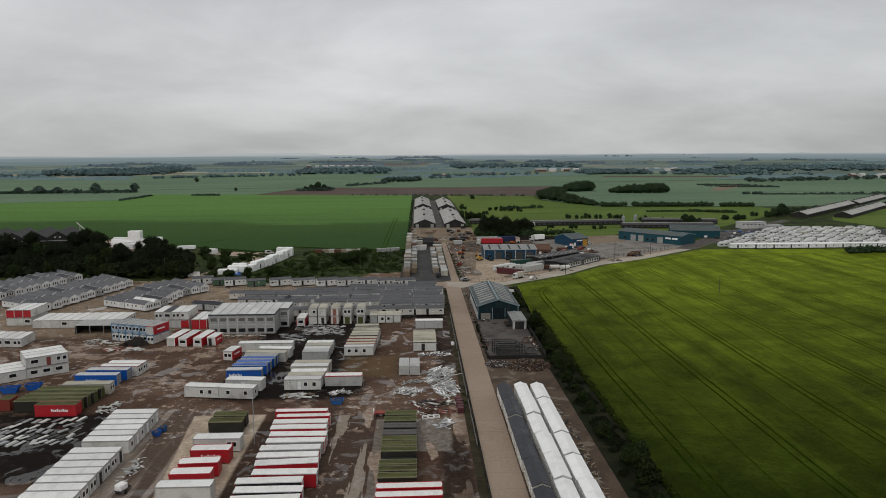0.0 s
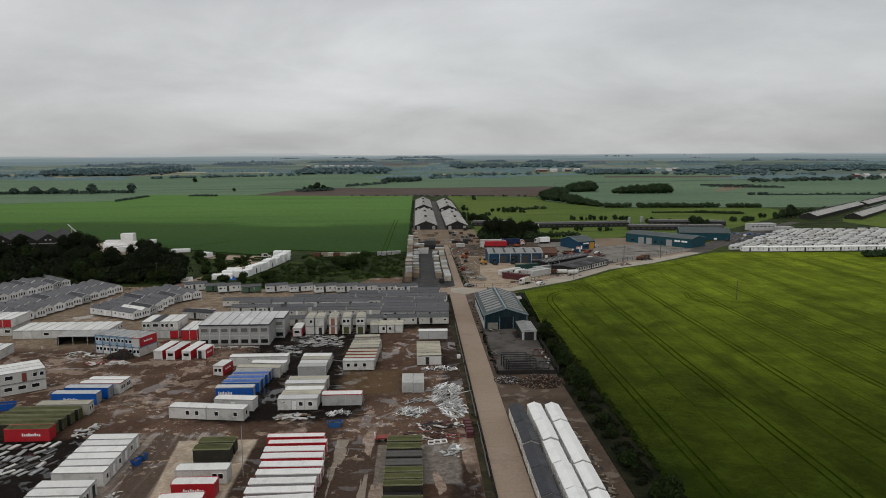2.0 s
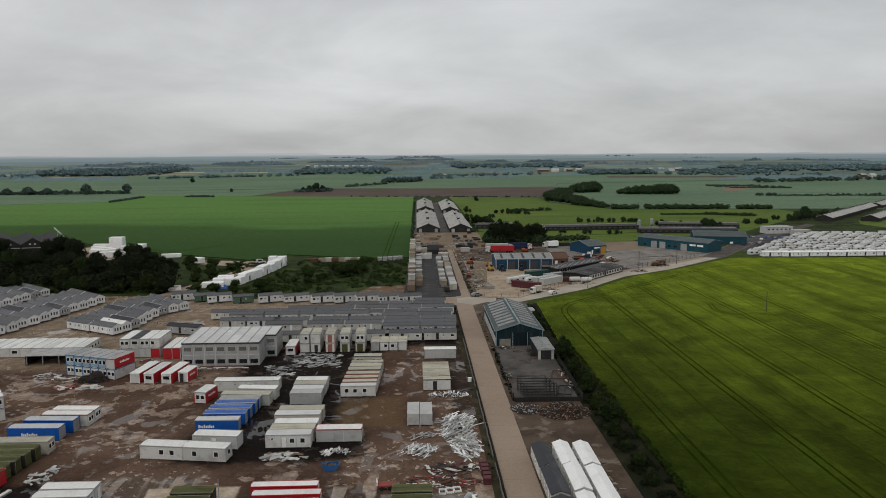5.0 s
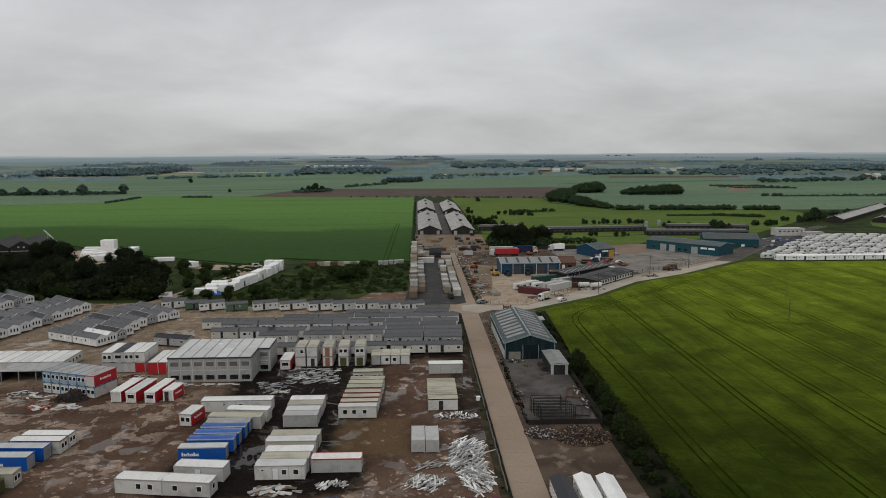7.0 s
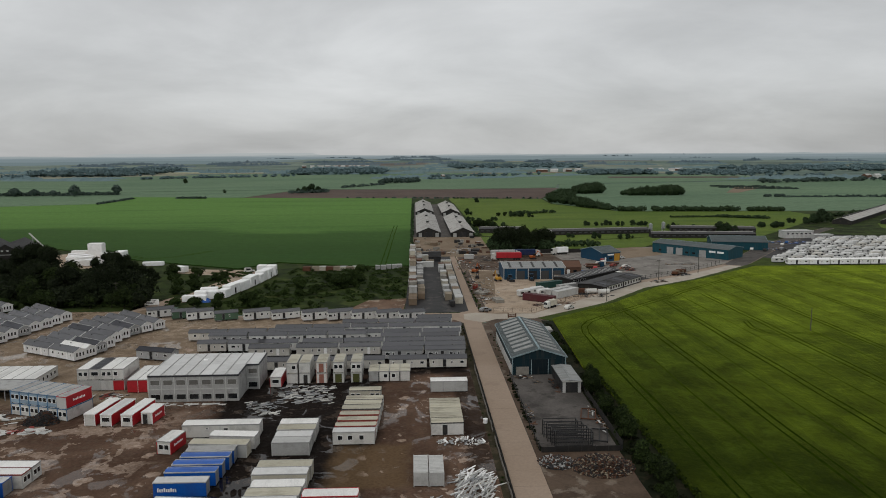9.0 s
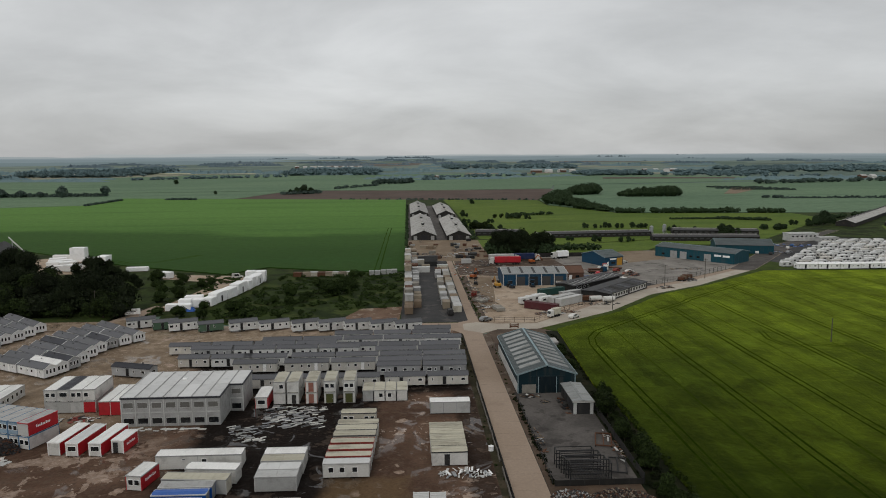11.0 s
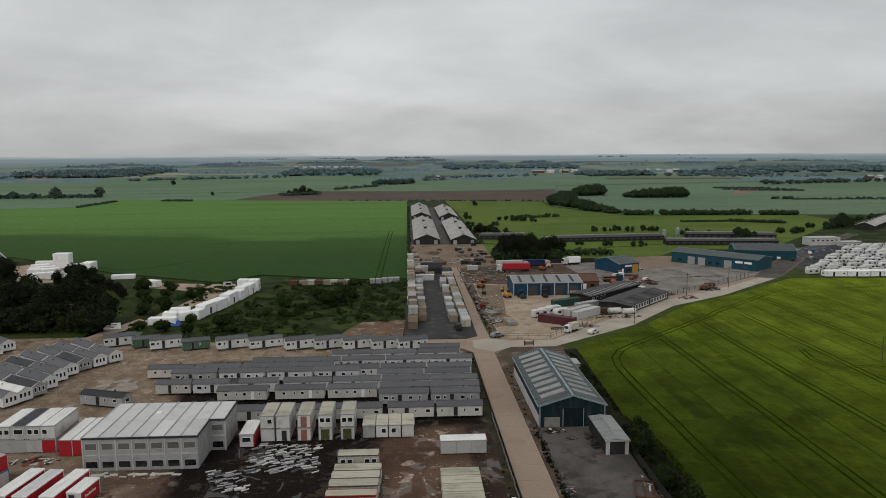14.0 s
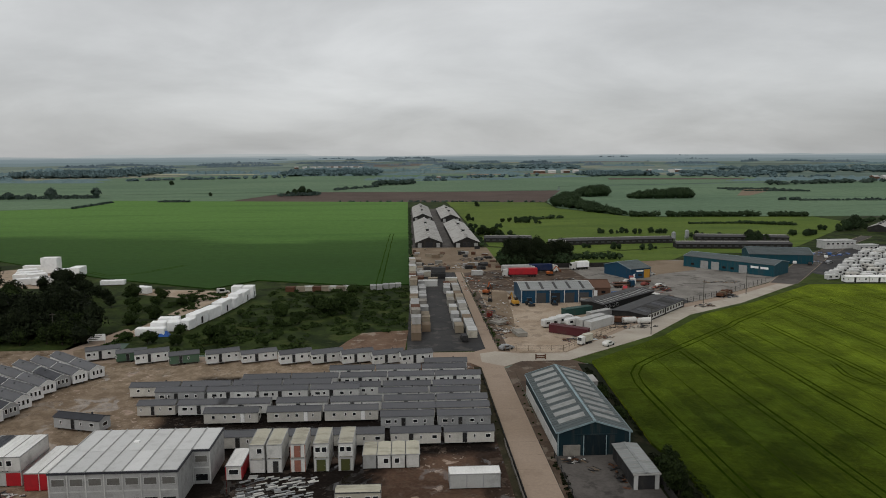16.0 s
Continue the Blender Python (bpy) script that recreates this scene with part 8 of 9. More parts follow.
# trees and hedges of the pasture and the far fields
FT = tree(pose(313, 600, 0), 11, 6.4, 14, "leaf_copse", 0.3, 1600, 0.55, "large dark field tree in pasture", "tree", "field trees", True)
for x, y, s in ((126, 594, 0.5), (134, 592, 0.4), (142, 595, 0.55), (150, 590, 0.5), (162, 592, 0.5), (168, 590, 0.45), (206, 538, 0.9), (214, 542, 0.6), (196, 560, 0.45), (185, 570, 0.5), (296, 592, 0.7), (304, 596, 0.8), (322, 606, 0.7), (288, 600, 0.5),
                (250, 570, 0.55), (258, 566, 0.6), (266, 572, 0.5), (180, 566, 0.4), (97, 520, 0.4), (112, 512, 0.5), (128, 508, 0.45), (134, 512, 0.4), (38, 600, 0.6), (42, 596, 0.55), (48, 590, 0.6), (54, 586, 0.5), (60, 640, 0.45), (88, 676, 0.7), (80, 676, 0.6), (95, 670, 0.5),
                (40, 640, 0.5), (44, 700, 0.6), (66, 860, 0.6), (46, 610, 0.6), (62, 582, 0.5), (330, 640, 0.5), (340, 648, 0.45), (228, 545, 0.4), (-150, 1092, 1.6), (-160, 1086, 1.1), (-142, 1094, 1.0), (-168, 1082, 0.8), (-275, 1094, 0.6), (-444, 1460, 1.0)):
    plant(FT, x, y, s * 0.8)
    if y < 900:
        plant(FT, x + rng.uniform(2.5, 4.5), y + rng.uniform(-1.5, 1.5), s * rng.uniform(0.45, 0.7))


def lump_mass(name, spots, material, label, seed, leaf=1.2, per=34, heart=0.72):
    """Woods and hedges too far off to count: one mesh of leafy clumps."""
    lobes = []
    for x, y, h, rad in spots:
        z = max(0.0, relief(x, y))
        lobes.append(((x, y, z + h * 0.45), (rad, rad, h * 0.55)))
    vs, fs, n0 = [], [], 0
    for chunk in range(0, len(lobes), 400):
        some = lobes[chunk:chunk + 400]
        v, f = leaf_cloud(some, per * len(some), leaf, seed + chunk, 0.1, heart)
        vs.append(v)
        fs += [tuple(q + n0 for q in one) for one in f]
        n0 += len(v)
    ob = new(name, mesh_of(name, np.concatenate(vs), fs, material))
    return tagged(ob, label, "woodland" if "wood" in name else "hedge", kind="stuff")


def strip(x0, y0, x1, y1, step, h, rad, wide=0.0, gap=0.0):
    out, n = [], max(1, int(math.hypot(x1 - x0, y1 - y0) / step))
    for i in range(n + 1):
        if rng.random() < gap:
            continue
        u = i / n
        out.append((x0 + (x1 - x0) * u + rng.uniform(-wide, wide), y0 + (y1 - y0) * u + rng.uniform(-wide, wide), h * rng.uniform(0.6, 1.25), rad * rng.uniform(0.7, 1.3)))
    return out


def patch(x0, x1, y0, y1, n, h, rad):
    return [(rng.uniform(x0, x1), rng.uniform(y0, y1), h * rng.uniform(0.7, 1.2), rad * rng.uniform(0.7, 1.3)) for _ in range(n)]


def copse(x0, y0, x1, y1, wide, h0, h1):
    """An oval clump of trees whose height changes from one end to the other."""
    out, L = [], math.hypot(x1 - x0, y1 - y0)
    nx, ny = (y1 - y0) / L, (x0 - x1) / L
    for _ in range(int(26 + L * 0.75)):
        u, v = rng.random(), rng.uniform(-1, 1)
        round_off = max(0.0, 1 - (2 * u - 1) ** 4) ** 0.5
        v *= wide * (0.3 + 0.7 * round_off)
        h = (h0 + (h1 - h0) * u) * rng.uniform(0.72, 1.12) * (0.5 + 0.5 * round_off)
        out.append((x0 + (x1 - x0) * u + nx * v, y0 + (y1 - y0) * u + ny * v, h, rng.uniform(0.32, 0.5) * h + 0.8))
    return out


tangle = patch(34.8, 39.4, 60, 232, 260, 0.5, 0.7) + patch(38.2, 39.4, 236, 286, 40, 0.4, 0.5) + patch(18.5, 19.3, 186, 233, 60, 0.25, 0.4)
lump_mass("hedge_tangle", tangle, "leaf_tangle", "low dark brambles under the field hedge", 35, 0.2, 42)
weeds = patch(9.7, 10.9, 150, 286, 30, 0.2, 0.2) + patch(18.2, 19.6, 236, 284, 12, 0.2, 0.2)
edge = strip(40.9, 60, 40.9, 230, 0.9, 0.75, 0.55, 0.3)
lump_mass("crop_edge_growth", edge, "crop_edge", "ragged grassy edge of the barley crop", 36, 0.3, 26)
lump_mass("verge_weeds", weeds, "leaf_light", "low weeds along the road verges", 38, 0.14, 40)
near = []
near += strip(189, 724, 214, 721, 1.5, 4.6, 2.6, 0.9, 0.03) + strip(221, 720, 301, 716, 1.5, 4.6, 2.6, 0.9, 0.06) + strip(310, 713, 340, 709, 1.5, 4.2, 2.6, 0.9, 0.1) + strip(253, 655, 288, 636, 1.5, 2.6, 2.0, 0.6) + strip(215, 655, 252, 655, 1.6, 1.4, 1.5, 0.5) + strip(38, 560, 36, 530, 2, 3, 2, 1)
near += copse(152, 866, 187, 736, 9, 12.5, 4.0) + copse(158, 876, 204, 992, 8, 10, 9) + copse(212, 1014, 255, 1030, 13, 11, 15.5) + copse(262, 972, 346, 974, 11, 8.5, 14)
near += strip(90, 700, 126, 715, 2.5, 3, 2, 1) + strip(-5.8, 410, -5.2, 840, 3.0, 1.6, 1.1, 0.4, 0.3)
near += [(rng.uniform(39, 73), rng.uniform(455, 464), rng.uniform(5, 8), rng.uniform(2.5, 4)) for _ in range(60)]
near += strip(78, 476, 104, 474, 1.6, 4.2, 2.0, 0.8) + strip(232, 372, 262, 374, 1.6, 4, 2.2, 1.5) + strip(340, 642, 420, 700, 3, 3, 2, 2, 0.4)
lump_mass("wood_undergrowth", UNDER, "leaf", "dark dense undergrowth of the wood", 39, 0.6, 90)
SCRUB += strip(18.6, 306, 18.8, 392, 2.2, 0.5, 0.6, 0.4, 0.35)
lump_mass("scrub", SCRUB, "leaf_light", "low scrub and tall weeds on rough ground", 37, 0.35, 36)
lump_mass("hedge_lines", near, "leaf_copse", "dark hedges and copses of the near fields", 40, 0.75, 70, 0.92)
mid = strip(-640, 1050, -414, 1068, 3.5, 4.2, 3.4, 2.5, 0.12) + [(-461, 1040, 15, 7), (-416, 1068, 14, 6), (-520, 1052, 9, 6), (-545, 1050, 11, 7), (-575, 1052, 9, 6), (-492, 1046, 8, 5)] + strip(-358, 872, -356, 968, 3, 1.8, 1.6, 0.7) + strip(-176, 1079, -132, 1096, 3, 5, 4, 3) + strip(-120, 1230, -60, 1330, 6, 4, 4, 3, 0.2) + strip(-60, 1380, 10, 1450, 5, 8, 6, 6, 0.1) + strip(-330, 1560, -230, 1640, 5, 3, 4, 2)
mid += strip(-988, 1733, -900, 1830, 7, 8, 7, 8) + strip(-750, 1640, -655, 1770, 10, 7, 6, 8, 0.3) + patch(-900, -820, 1760, 1850, 60, 11, 10) + strip(-100, 1660, 60, 1760, 9, 8, 7, 8, 0.3)
mid += strip(446, 905, 620, 918, 5, 1.6, 2.2, 1.0, 0.2) + strip(470, 1140, 560, 1100, 5, 3, 3, 2, 0.3) + strip(-6, 944, 150, 919, 4, 0.9, 1.3, 0.5, 0.25) + strip(-110, 962, -10, 944, 4, 0.7, 1.2, 0.5, 0.5) + strip(-300, 972, -266, 968, 3, 2.4, 2.6, 1.5) + strip(445, 907, 598, 889, 4, 0.9, 1.6, 0.4)
mid += strip(620, 1300, 1100, 1450, 8, 7, 7, 6, 0.3) + strip(700, 1480, 1250, 1560, 8, 7, 7, 6, 0.2)
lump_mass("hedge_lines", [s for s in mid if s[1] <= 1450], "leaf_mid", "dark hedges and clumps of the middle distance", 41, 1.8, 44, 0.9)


def belt(verts, faces, x0, y0, x1, y1, wide, h, seed):
    """A long belt of distant woodland: a bumpy closed canopy."""
    L = math.hypot(x1 - x0, y1 - y0)
    n, m = max(4, int(L / 5)), 5
    ux, uy = (x1 - x0) / L, (y1 - y0) / L
    base = len(verts)
    for i in range(n + 1):
        u = i / n
        taper = min(1.0, 6 * u, 6 * (1 - u)) ** 0.5
        for j in range(m):
            v = (j / (m - 1) - 0.5) * wide * (0.6 + 0.6 * taper)
            v += 0.25 * wide * noise.noise((i * 0.35, seed, 2.0))
            x, y = x0 + (x1 - x0) * u - uy * v, y0 + (y1 - y0) * u + ux * v
            top = (0.0, 0.85, 1.0, 0.85, 0.0)[j] * taper
            bump = 0.72 + 0.45 * noise.noise((x * 0.03, y * 0.03, seed)) + 0.9 * noise.noise((x * 0.13, y * 0.13, seed))
            verts.append((x, y, max(0.0, relief(x, y)) - 0.5 + h * top * max(0.25, bump)))
    for i in range(n):
        for j in range(m - 1):
            q = base + i * m + j
            faces.append((q, q + m, q + m + 1, q + 1))


far = patch(-1010, -760, 1930, 2250, 170, 15, 11) + patch(-860, -740, 2080, 2420, 100, 16, 11) + patch(-1080, -930, 1760, 1830, 60, 9, 9) + strip(-930, 1960, -700, 2000, 7, 7, 7, 5, 0.2)
far += patch(-330, -85, 1970, 2230, 160, 14, 10) + patch(430, 600, 1800, 1940, 90, 11, 9) + strip(620, 1790, 900, 1600, 8, 7, 7, 9, 0.35) + patch(720, 900, 1760, 2000, 60, 10, 9)
far += strip(-620, 1700, -300, 1860, 8, 6, 6, 4, 0.3) + strip(40, 1700, 320, 1850, 8, 7, 6, 8, 0.25) + strip(-60, 1560, 70, 1600, 7, 5, 5, 4, 0.3) + patch(130, 600, 2560, 2800, 120, 14, 12) + patch(1000, 1500, 2000, 2400, 200, 13, 13)
lump_mass("far_woods", far, "leaf_far", "far woods, their distance haze painted bluish", 42, 2.3, 60, 0.98)
# pale ripe fields, bare soil and a quarry track among the far fields
sheet("field_stubble", [(-830, 2180), (-300, 2130), (-290, 2270), (-800, 2330)], 1.4, "stubble", "pale ripe strip of farmland", 1.6, category="field")
sheet("field_stubble", [(420, 1600), (700, 1560), (720, 1630), (440, 1680)], 0.6, "ploughed", "bare reddish soil far away", 0.8, category="field")
sheet("field_stubble", [(150, 1990), (420, 2040), (400, 2110), (160, 2060)], 0.6, "tan_gravel", "bare tan ground round the far works", 0.8, category="field")
sheet("field_stubble", [(420, 1010), (436, 1008), (520, 1120), (556, 1112), (560, 1140), (500, 1160)], 0.5, "tan_gravel", "pale track and bare earth in a field", 0.3, category="track")
lump_mass("hedge_lines", strip(480, 1110, 560, 1092, 4, 2.2, 2.2, 1.5) + strip(470, 1180, 545, 1150, 4, 2.4, 2.4, 1.5) + patch(428, 452, 912, 926, 12, 2.6, 2.4), "leaf_mid", "dark weeds round a bare patch of field", 43, 1.4, 36, 0.9)
BELT_ROWS = ((1560, 8), (1800, 8), (2050, 9), (2250, 10), (2450, 10), (2700, 11), (2950, 12), (3250, 13), (3500, 14), (3750, 15), (4050, 16), (4450, 17))
for title, near_y, far_y, mat, note in (("far_woodland", 1500, 3100, "leaf_far", "distant woods and hedgerows, haze painted bluish"), ("horizon_woodland", 3100, 5000, "leaf_horizon", "horizon woods, their haze painted pale blue")):
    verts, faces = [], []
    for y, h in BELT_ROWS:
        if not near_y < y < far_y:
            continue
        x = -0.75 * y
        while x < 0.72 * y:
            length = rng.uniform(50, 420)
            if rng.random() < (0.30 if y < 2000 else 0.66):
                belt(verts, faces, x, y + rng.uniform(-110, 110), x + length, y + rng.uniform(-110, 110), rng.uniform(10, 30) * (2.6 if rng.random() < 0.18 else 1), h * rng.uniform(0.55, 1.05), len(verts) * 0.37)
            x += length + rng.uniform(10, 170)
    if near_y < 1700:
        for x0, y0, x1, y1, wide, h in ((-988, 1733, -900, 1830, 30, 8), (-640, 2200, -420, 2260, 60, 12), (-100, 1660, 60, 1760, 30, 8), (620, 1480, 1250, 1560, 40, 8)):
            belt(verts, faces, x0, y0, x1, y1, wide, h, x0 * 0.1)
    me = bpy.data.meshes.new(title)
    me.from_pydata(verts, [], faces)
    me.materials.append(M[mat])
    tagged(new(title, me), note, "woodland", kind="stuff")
# pale far sheds and houses
for x, y, n, w in ((-430, 2820, 9, 24), (355, 2160, 3, 34), (445, 2150, 2, 24), (700, 2150, 4, 20), (60, 1640, 1, 10), (-872, 1990, 2, 16), (930, 1480, 6, 16)):
    for k in range(n):
        gable("far_building", pose(x + k * w * 1.25, y + rng.uniform(-25, 25), relief(x, y), 0, 0, rng.uniform(-12, 12)), w * rng.uniform(0.6, 1.0), 14, 6, 9, "white" if k % 3 else "brick", "pale_grey" if k % 2 else "cement", "pale building in the far distance", "building", along="x", group="far buildings")

# ---------------------------------------------------------------- debris, scrap, racks, fences, poles


def panel_heap(name, cx, cy, rx, ry, n, mats, label, seed, long=(0.8, 3.2), wide=(0.15, 0.9), tall=0.9, turn=None):
    """A spill of loose panels, trims and lengths: the larger ones are pieces of their own, the small ones one mesh."""
    r = random.Random(seed)
    root = thing(name, pose(cx, cy, 0), label, "debris")
    small = bmesh.new()
    n = int(n * 0.75)
    for i in range(n):
        a = r.uniform(0, 6.28)
        q = math.sqrt(r.random())
        x, y = rx * q * math.cos(a), ry * q * math.sin(a)
        z = tall * (1 - q) * r.random() + 0.06
        L, w = r.uniform(*long), r.uniform(*wide)
        t = (turn if turn is not None else r.uniform(0, 180)) + r.gauss(0, 24)
        d = Vector((math.cos(radians(t)), math.sin(radians(t)), r.uniform(-0.12, 0.12))) * L / 2
        c = Vector((x, y, z))
        if i < n * 0.25:
            bm = bmesh.new()
            beam(bm, c - d, c + d, w, r.uniform(0.04, 0.12))
            part("panel" if w > 0.45 else "length", bm, r.choice(mats), root)
        else:
            beam(small, c - d * 0.6, c + d * 0.6, w * 0.6, r.uniform(0.03, 0.1))
    for i, f in enumerate(small.faces):
        f.material_index = i // 6 % len(mats)
    tagged(part("loose_scrap", small, list(mats), root), kind="stuff")
    return root


WHITES = ("pvc", "white", "pvc", "pale_grey", "white", "steel", "pale_grey", "grey_wall")
panel_heap("scrap_heap", 5.6, 170.5, 3.6, 9.0, 300, WHITES, "sprawling heap of white plastic trims and panels", 1, (1.6, 5.2), (0.12, 0.42), 1.5, 55)
panel_heap("scrap_heap", 6.6, 161.5, 2.6, 6.0, 180, WHITES, "heap of broken white panels beside the road", 2, (1.2, 4.0), (0.14, 0.5), 1.4, 120)
panel_heap("scrap_heap", 4.2, 191.0, 4.6, 1.8, 80, WHITES, "strip of white trims and rubbish in front of a cabin", 3, (0.7, 2.6), (0.15, 0.6), 0.9, 80)
panel_heap("scrap_heap", -2.6, 160.0, 3.2, 3.0, 130, WHITES, "heap of white window trims", 4, (1.0, 3.6), (0.12, 0.4), 1.1, 60)
panel_heap("scrap_heap", -1.5, 166.8, 2.6, 1.6, 36, ("steel", "white", "pale_grey"), "heap of pale metal lengths", 5, (1.0, 3.2), (0.12, 0.35), 0.8, 40)
panel_heap("scrap_heap", 3.4, 152.0, 5.2, 2.8, 150, ("rust", "timber", "dark", "white", "maroon"), "low heap of rusty red scrap", 6, (0.6, 2.6), (0.15, 0.7), 0.8)
panel_heap("scrap_heap", -18.0, 160.2, 2.9, 1.2, 50, WHITES, "stack of pale window frames behind the cabins", 7, (1.2, 3.0), (0.15, 0.5), 0.8, 75)
panel_heap("scrap_heap", -27.5, 158.6, 4.4, 1.7, 46, ("grey_wall", "pale_grey", "timber", "white"), "stack of grey panels behind the cabins", 8, (1.4, 3.4), (0.4, 1.2), 0.7, 5)
panel_heap("scrap_heap", -88.5, 206.8, 5.0, 2.2, 60, ("white", "timber", "pale_grey", "rust"), "broken boards and sheets in front of the office", 11, (1.2, 3.6), (0.4, 1.3), 0.5, -15)
panel_heap("scrap_heap", -96.0, 210.0, 4.0, 2.4, 46, ("white", "dark", "pale_grey", "timber"), "tangle of pale scrap beside the office", 12, (0.8, 2.6), (0.2, 0.7), 0.7)
panel_heap("scrap_heap", -75.5, 221.5, 4.6, 1.6, 46, ("white", "dark", "dull_red", "pale_grey"), "rubbish along the two-storey row", 13, (0.8, 2.6), (0.2, 0.9), 0.7)
panel_heap("scrap_heap", -55.0, 214.6, 8.0, 0.7, 26, ("white", "pale_grey"), "flat white sheets along a wall", 14, (1.2, 3.0), (0.5, 1.2), 0.15, 0)
panel_heap("scrap_heap", -68.0, 152.5, 1.8, 4.0, 46, ("white", "grey_wall", "pale_grey"), "pale scrap beside the olive cabins", 15, (0.8, 2.4), (0.3, 0.9), 0.6)
panel_heap("scrap_heap", -50.8, 121.5, 1.5, 5.6, 34, ("white", "grey_wall", "pale_grey"), "pale scrap beside the white row", 16, (0.8, 2.4), (0.3, 0.9), 0.5)
panel_heap("scrap_heap", 5.2, 139.5, 2.2, 2.8, 30, WHITES, "broken white panels beside the verge", 17, (0.8, 3.0), (0.3, 1.0), 0.5)
panel_heap("scrap_heap", 23.5, 336.0, 3.0, 14.0, 120, ("concrete", "timber", "rust", "pale_grey"), "strip of rubble and scrap beside the lane", 18, (0.6, 2.4), (0.3, 1.2), 0.9)
panel_heap("scrap_heap", 22.4, 229.8, 2.2, 1.5, 44, ("dark", "rust", "dark", "timber", "white"), "odds and ends in front of the shed", 19, (0.5, 1.8), (0.2, 0.8), 0.8)
panel_heap("scrap_heap", 10.0, 458.0, 16, 12, 120, ("concrete", "timber", "rust", "pale_grey", "dark"), "scattered rubble and machine parts", 20, (1.0, 4.0), (0.4, 1.6), 0.9)
panel_heap("scrap_heap", 22.0, 408.0, 7, 22, 120, ("concrete", "timber", "rust", "orange", "pale_grey"), "scattered building materials on sandy ground", 22, (0.8, 3.4), (0.4, 1.4), 0.9)


panel_heap("scrap_heap", 19.9, 205.0, 0.8, 6.5, 46, ("rust", "dark", "timber", "steel"), "dark clutter along the concrete yard's edge", 24, (0.5, 1.8), (0.2, 0.7), 0.9)
panel_heap("scrap_heap", 28.7, 223.5, 0.9, 5.0, 60, ("dark", "rust", "black_board", "dark"), "dark junk heaped against the block store", 69, (0.5, 1.8), (0.2, 0.8), 1.2)
panel_heap("scrap_heap", 24.6, 226.2, 1.6, 1.6, 16, ("dark", "timber", "dark"), "dark lengths lying before the shed door", 70, (1.0, 2.6), (0.08, 0.2), 0.1, 130)
panel_heap("scrap_heap", 33.6, 200.0, 0.9, 9.0, 46, ("timber", "dark", "pale_grey", "rust"), "old posts and sheets below the hedge", 25, (0.8, 2.8), (0.15, 0.5), 0.5, 95)
panel_heap("scrap_heap", 21.3, 350.0, 2.4, 34.0, 150, ("dark", "timber", "rust", "concrete", "grey_wall"), "long strip of scrap and rubble beside the narrow lane", 26, (0.6, 2.4), (0.3, 1.1), 0.9)
panel_heap("scrap_heap", 27.0, 352.0, 3.4, 26.0, 70, ("concrete", "pale_grey", "timber"), "broken concrete on grey gravel", 27, (0.5, 1.6), (0.3, 0.9), 0.4)
panel_heap("scrap_heap", 86.0, 362.0, 9.0, 5.0, 90, ("dark", "rust", "timber", "grey_wall", "blue_trim"), "machine parts and scrap behind the black offices", 28, (0.8, 3.0), (0.3, 1.2), 1.4)
panel_heap("scrap_heap", 92.0, 390.0, 8.0, 7.0, 80, ("dark", "rust", "pale_grey", "dull_red", "timber"), "heap of vehicle scrap in the works yard", 29, (0.8, 3.4), (0.3, 1.3), 1.6)
panel_heap("scrap_heap", 222.0, 484.0, 14.0, 7.0, 90, ("blue_wrap", "blue_trim", "grey_wall", "dark"), "blue covers and scrap in the far works", 30, (1.2, 4.0), (0.6, 2.0), 1.2)
panel_heap("scrap_heap", 200.0, 455.0, 7.0, 5.0, 40, ("blue_wrap", "dark", "pale_grey"), "blue sheeting beside parked cars", 31, (1.0, 3.0), (0.5, 1.6), 0.9)


panel_heap("scrap_heap", 43.5, 313.6, 5.0, 2.2, 50, ("dark", "rust", "maroon", "felt", "pale_grey"), "dark wrecked vehicle parts beside the lane fence", 51, (0.8, 2.6), (0.4, 1.3), 1.5, 40)
panel_heap("scrap_heap", 66.0, 328.0, 9.0, 1.6, 50, ("dark", "black_board", "timber", "felt"), "dark clutter along the lane fence", 52, (0.8, 2.2), (0.3, 0.9), 1.2, 42)
panel_heap("scrap_heap", 116.5, 373.5, 4.6, 1.6, 60, ("felt", "dark", "black_board", "grey_wall"), "low dark stack of sheets beside the apron fence", 61, (1.6, 4.2), (0.6, 1.4), 2.2, 42)
panel_heap("scrap_heap", 101.0, 357.5, 4.0, 2.0, 60, ("dark", "timber", "felt", "rust"), "dark clutter at the end of the black offices", 62, (0.8, 2.4), (0.3, 0.9), 1.6, 42)
panel_heap("scrap_heap", 97.6, 392.0, 3.4, 6.0, 80, ("dark", "rust", "maroon", "felt", "orange"), "broken vehicles and rusty parts in the works yard", 63, (0.8, 3.4), (0.4, 1.4), 2.0)
panel_heap("scrap_heap", 84.0, 404.0, 6.0, 3.0, 70, ("dark", "rust", "dull_red", "pale_grey"), "row of dark machine parts in the works yard", 64, (0.8, 3.0), (0.4, 1.3), 1.8)
panel_heap("scrap_heap", 128.0, 404.0, 8.0, 2.0, 50, ("felt", "dark", "timber"), "dark boards lying on the concrete apron", 65, (1.4, 4.0), (0.3, 0.9), 0.4, 40)
panel_heap("scrap_heap", 72.0, 344.0, 3.4, 2.6, 50, ("dark", "grey_wall", "rust", "blue_trim"), "dark odds and ends between the stores", 66, (0.6, 2.2), (0.3, 0.9), 1.3)
panel_heap("scrap_heap", 33.0, 480.0, 14.0, 9.0, 110, ("dark", "timber", "rust", "felt", "concrete"), "dark machinery parts on muddy ground", 67, (1.0, 4.0), (0.4, 1.6), 1.8)
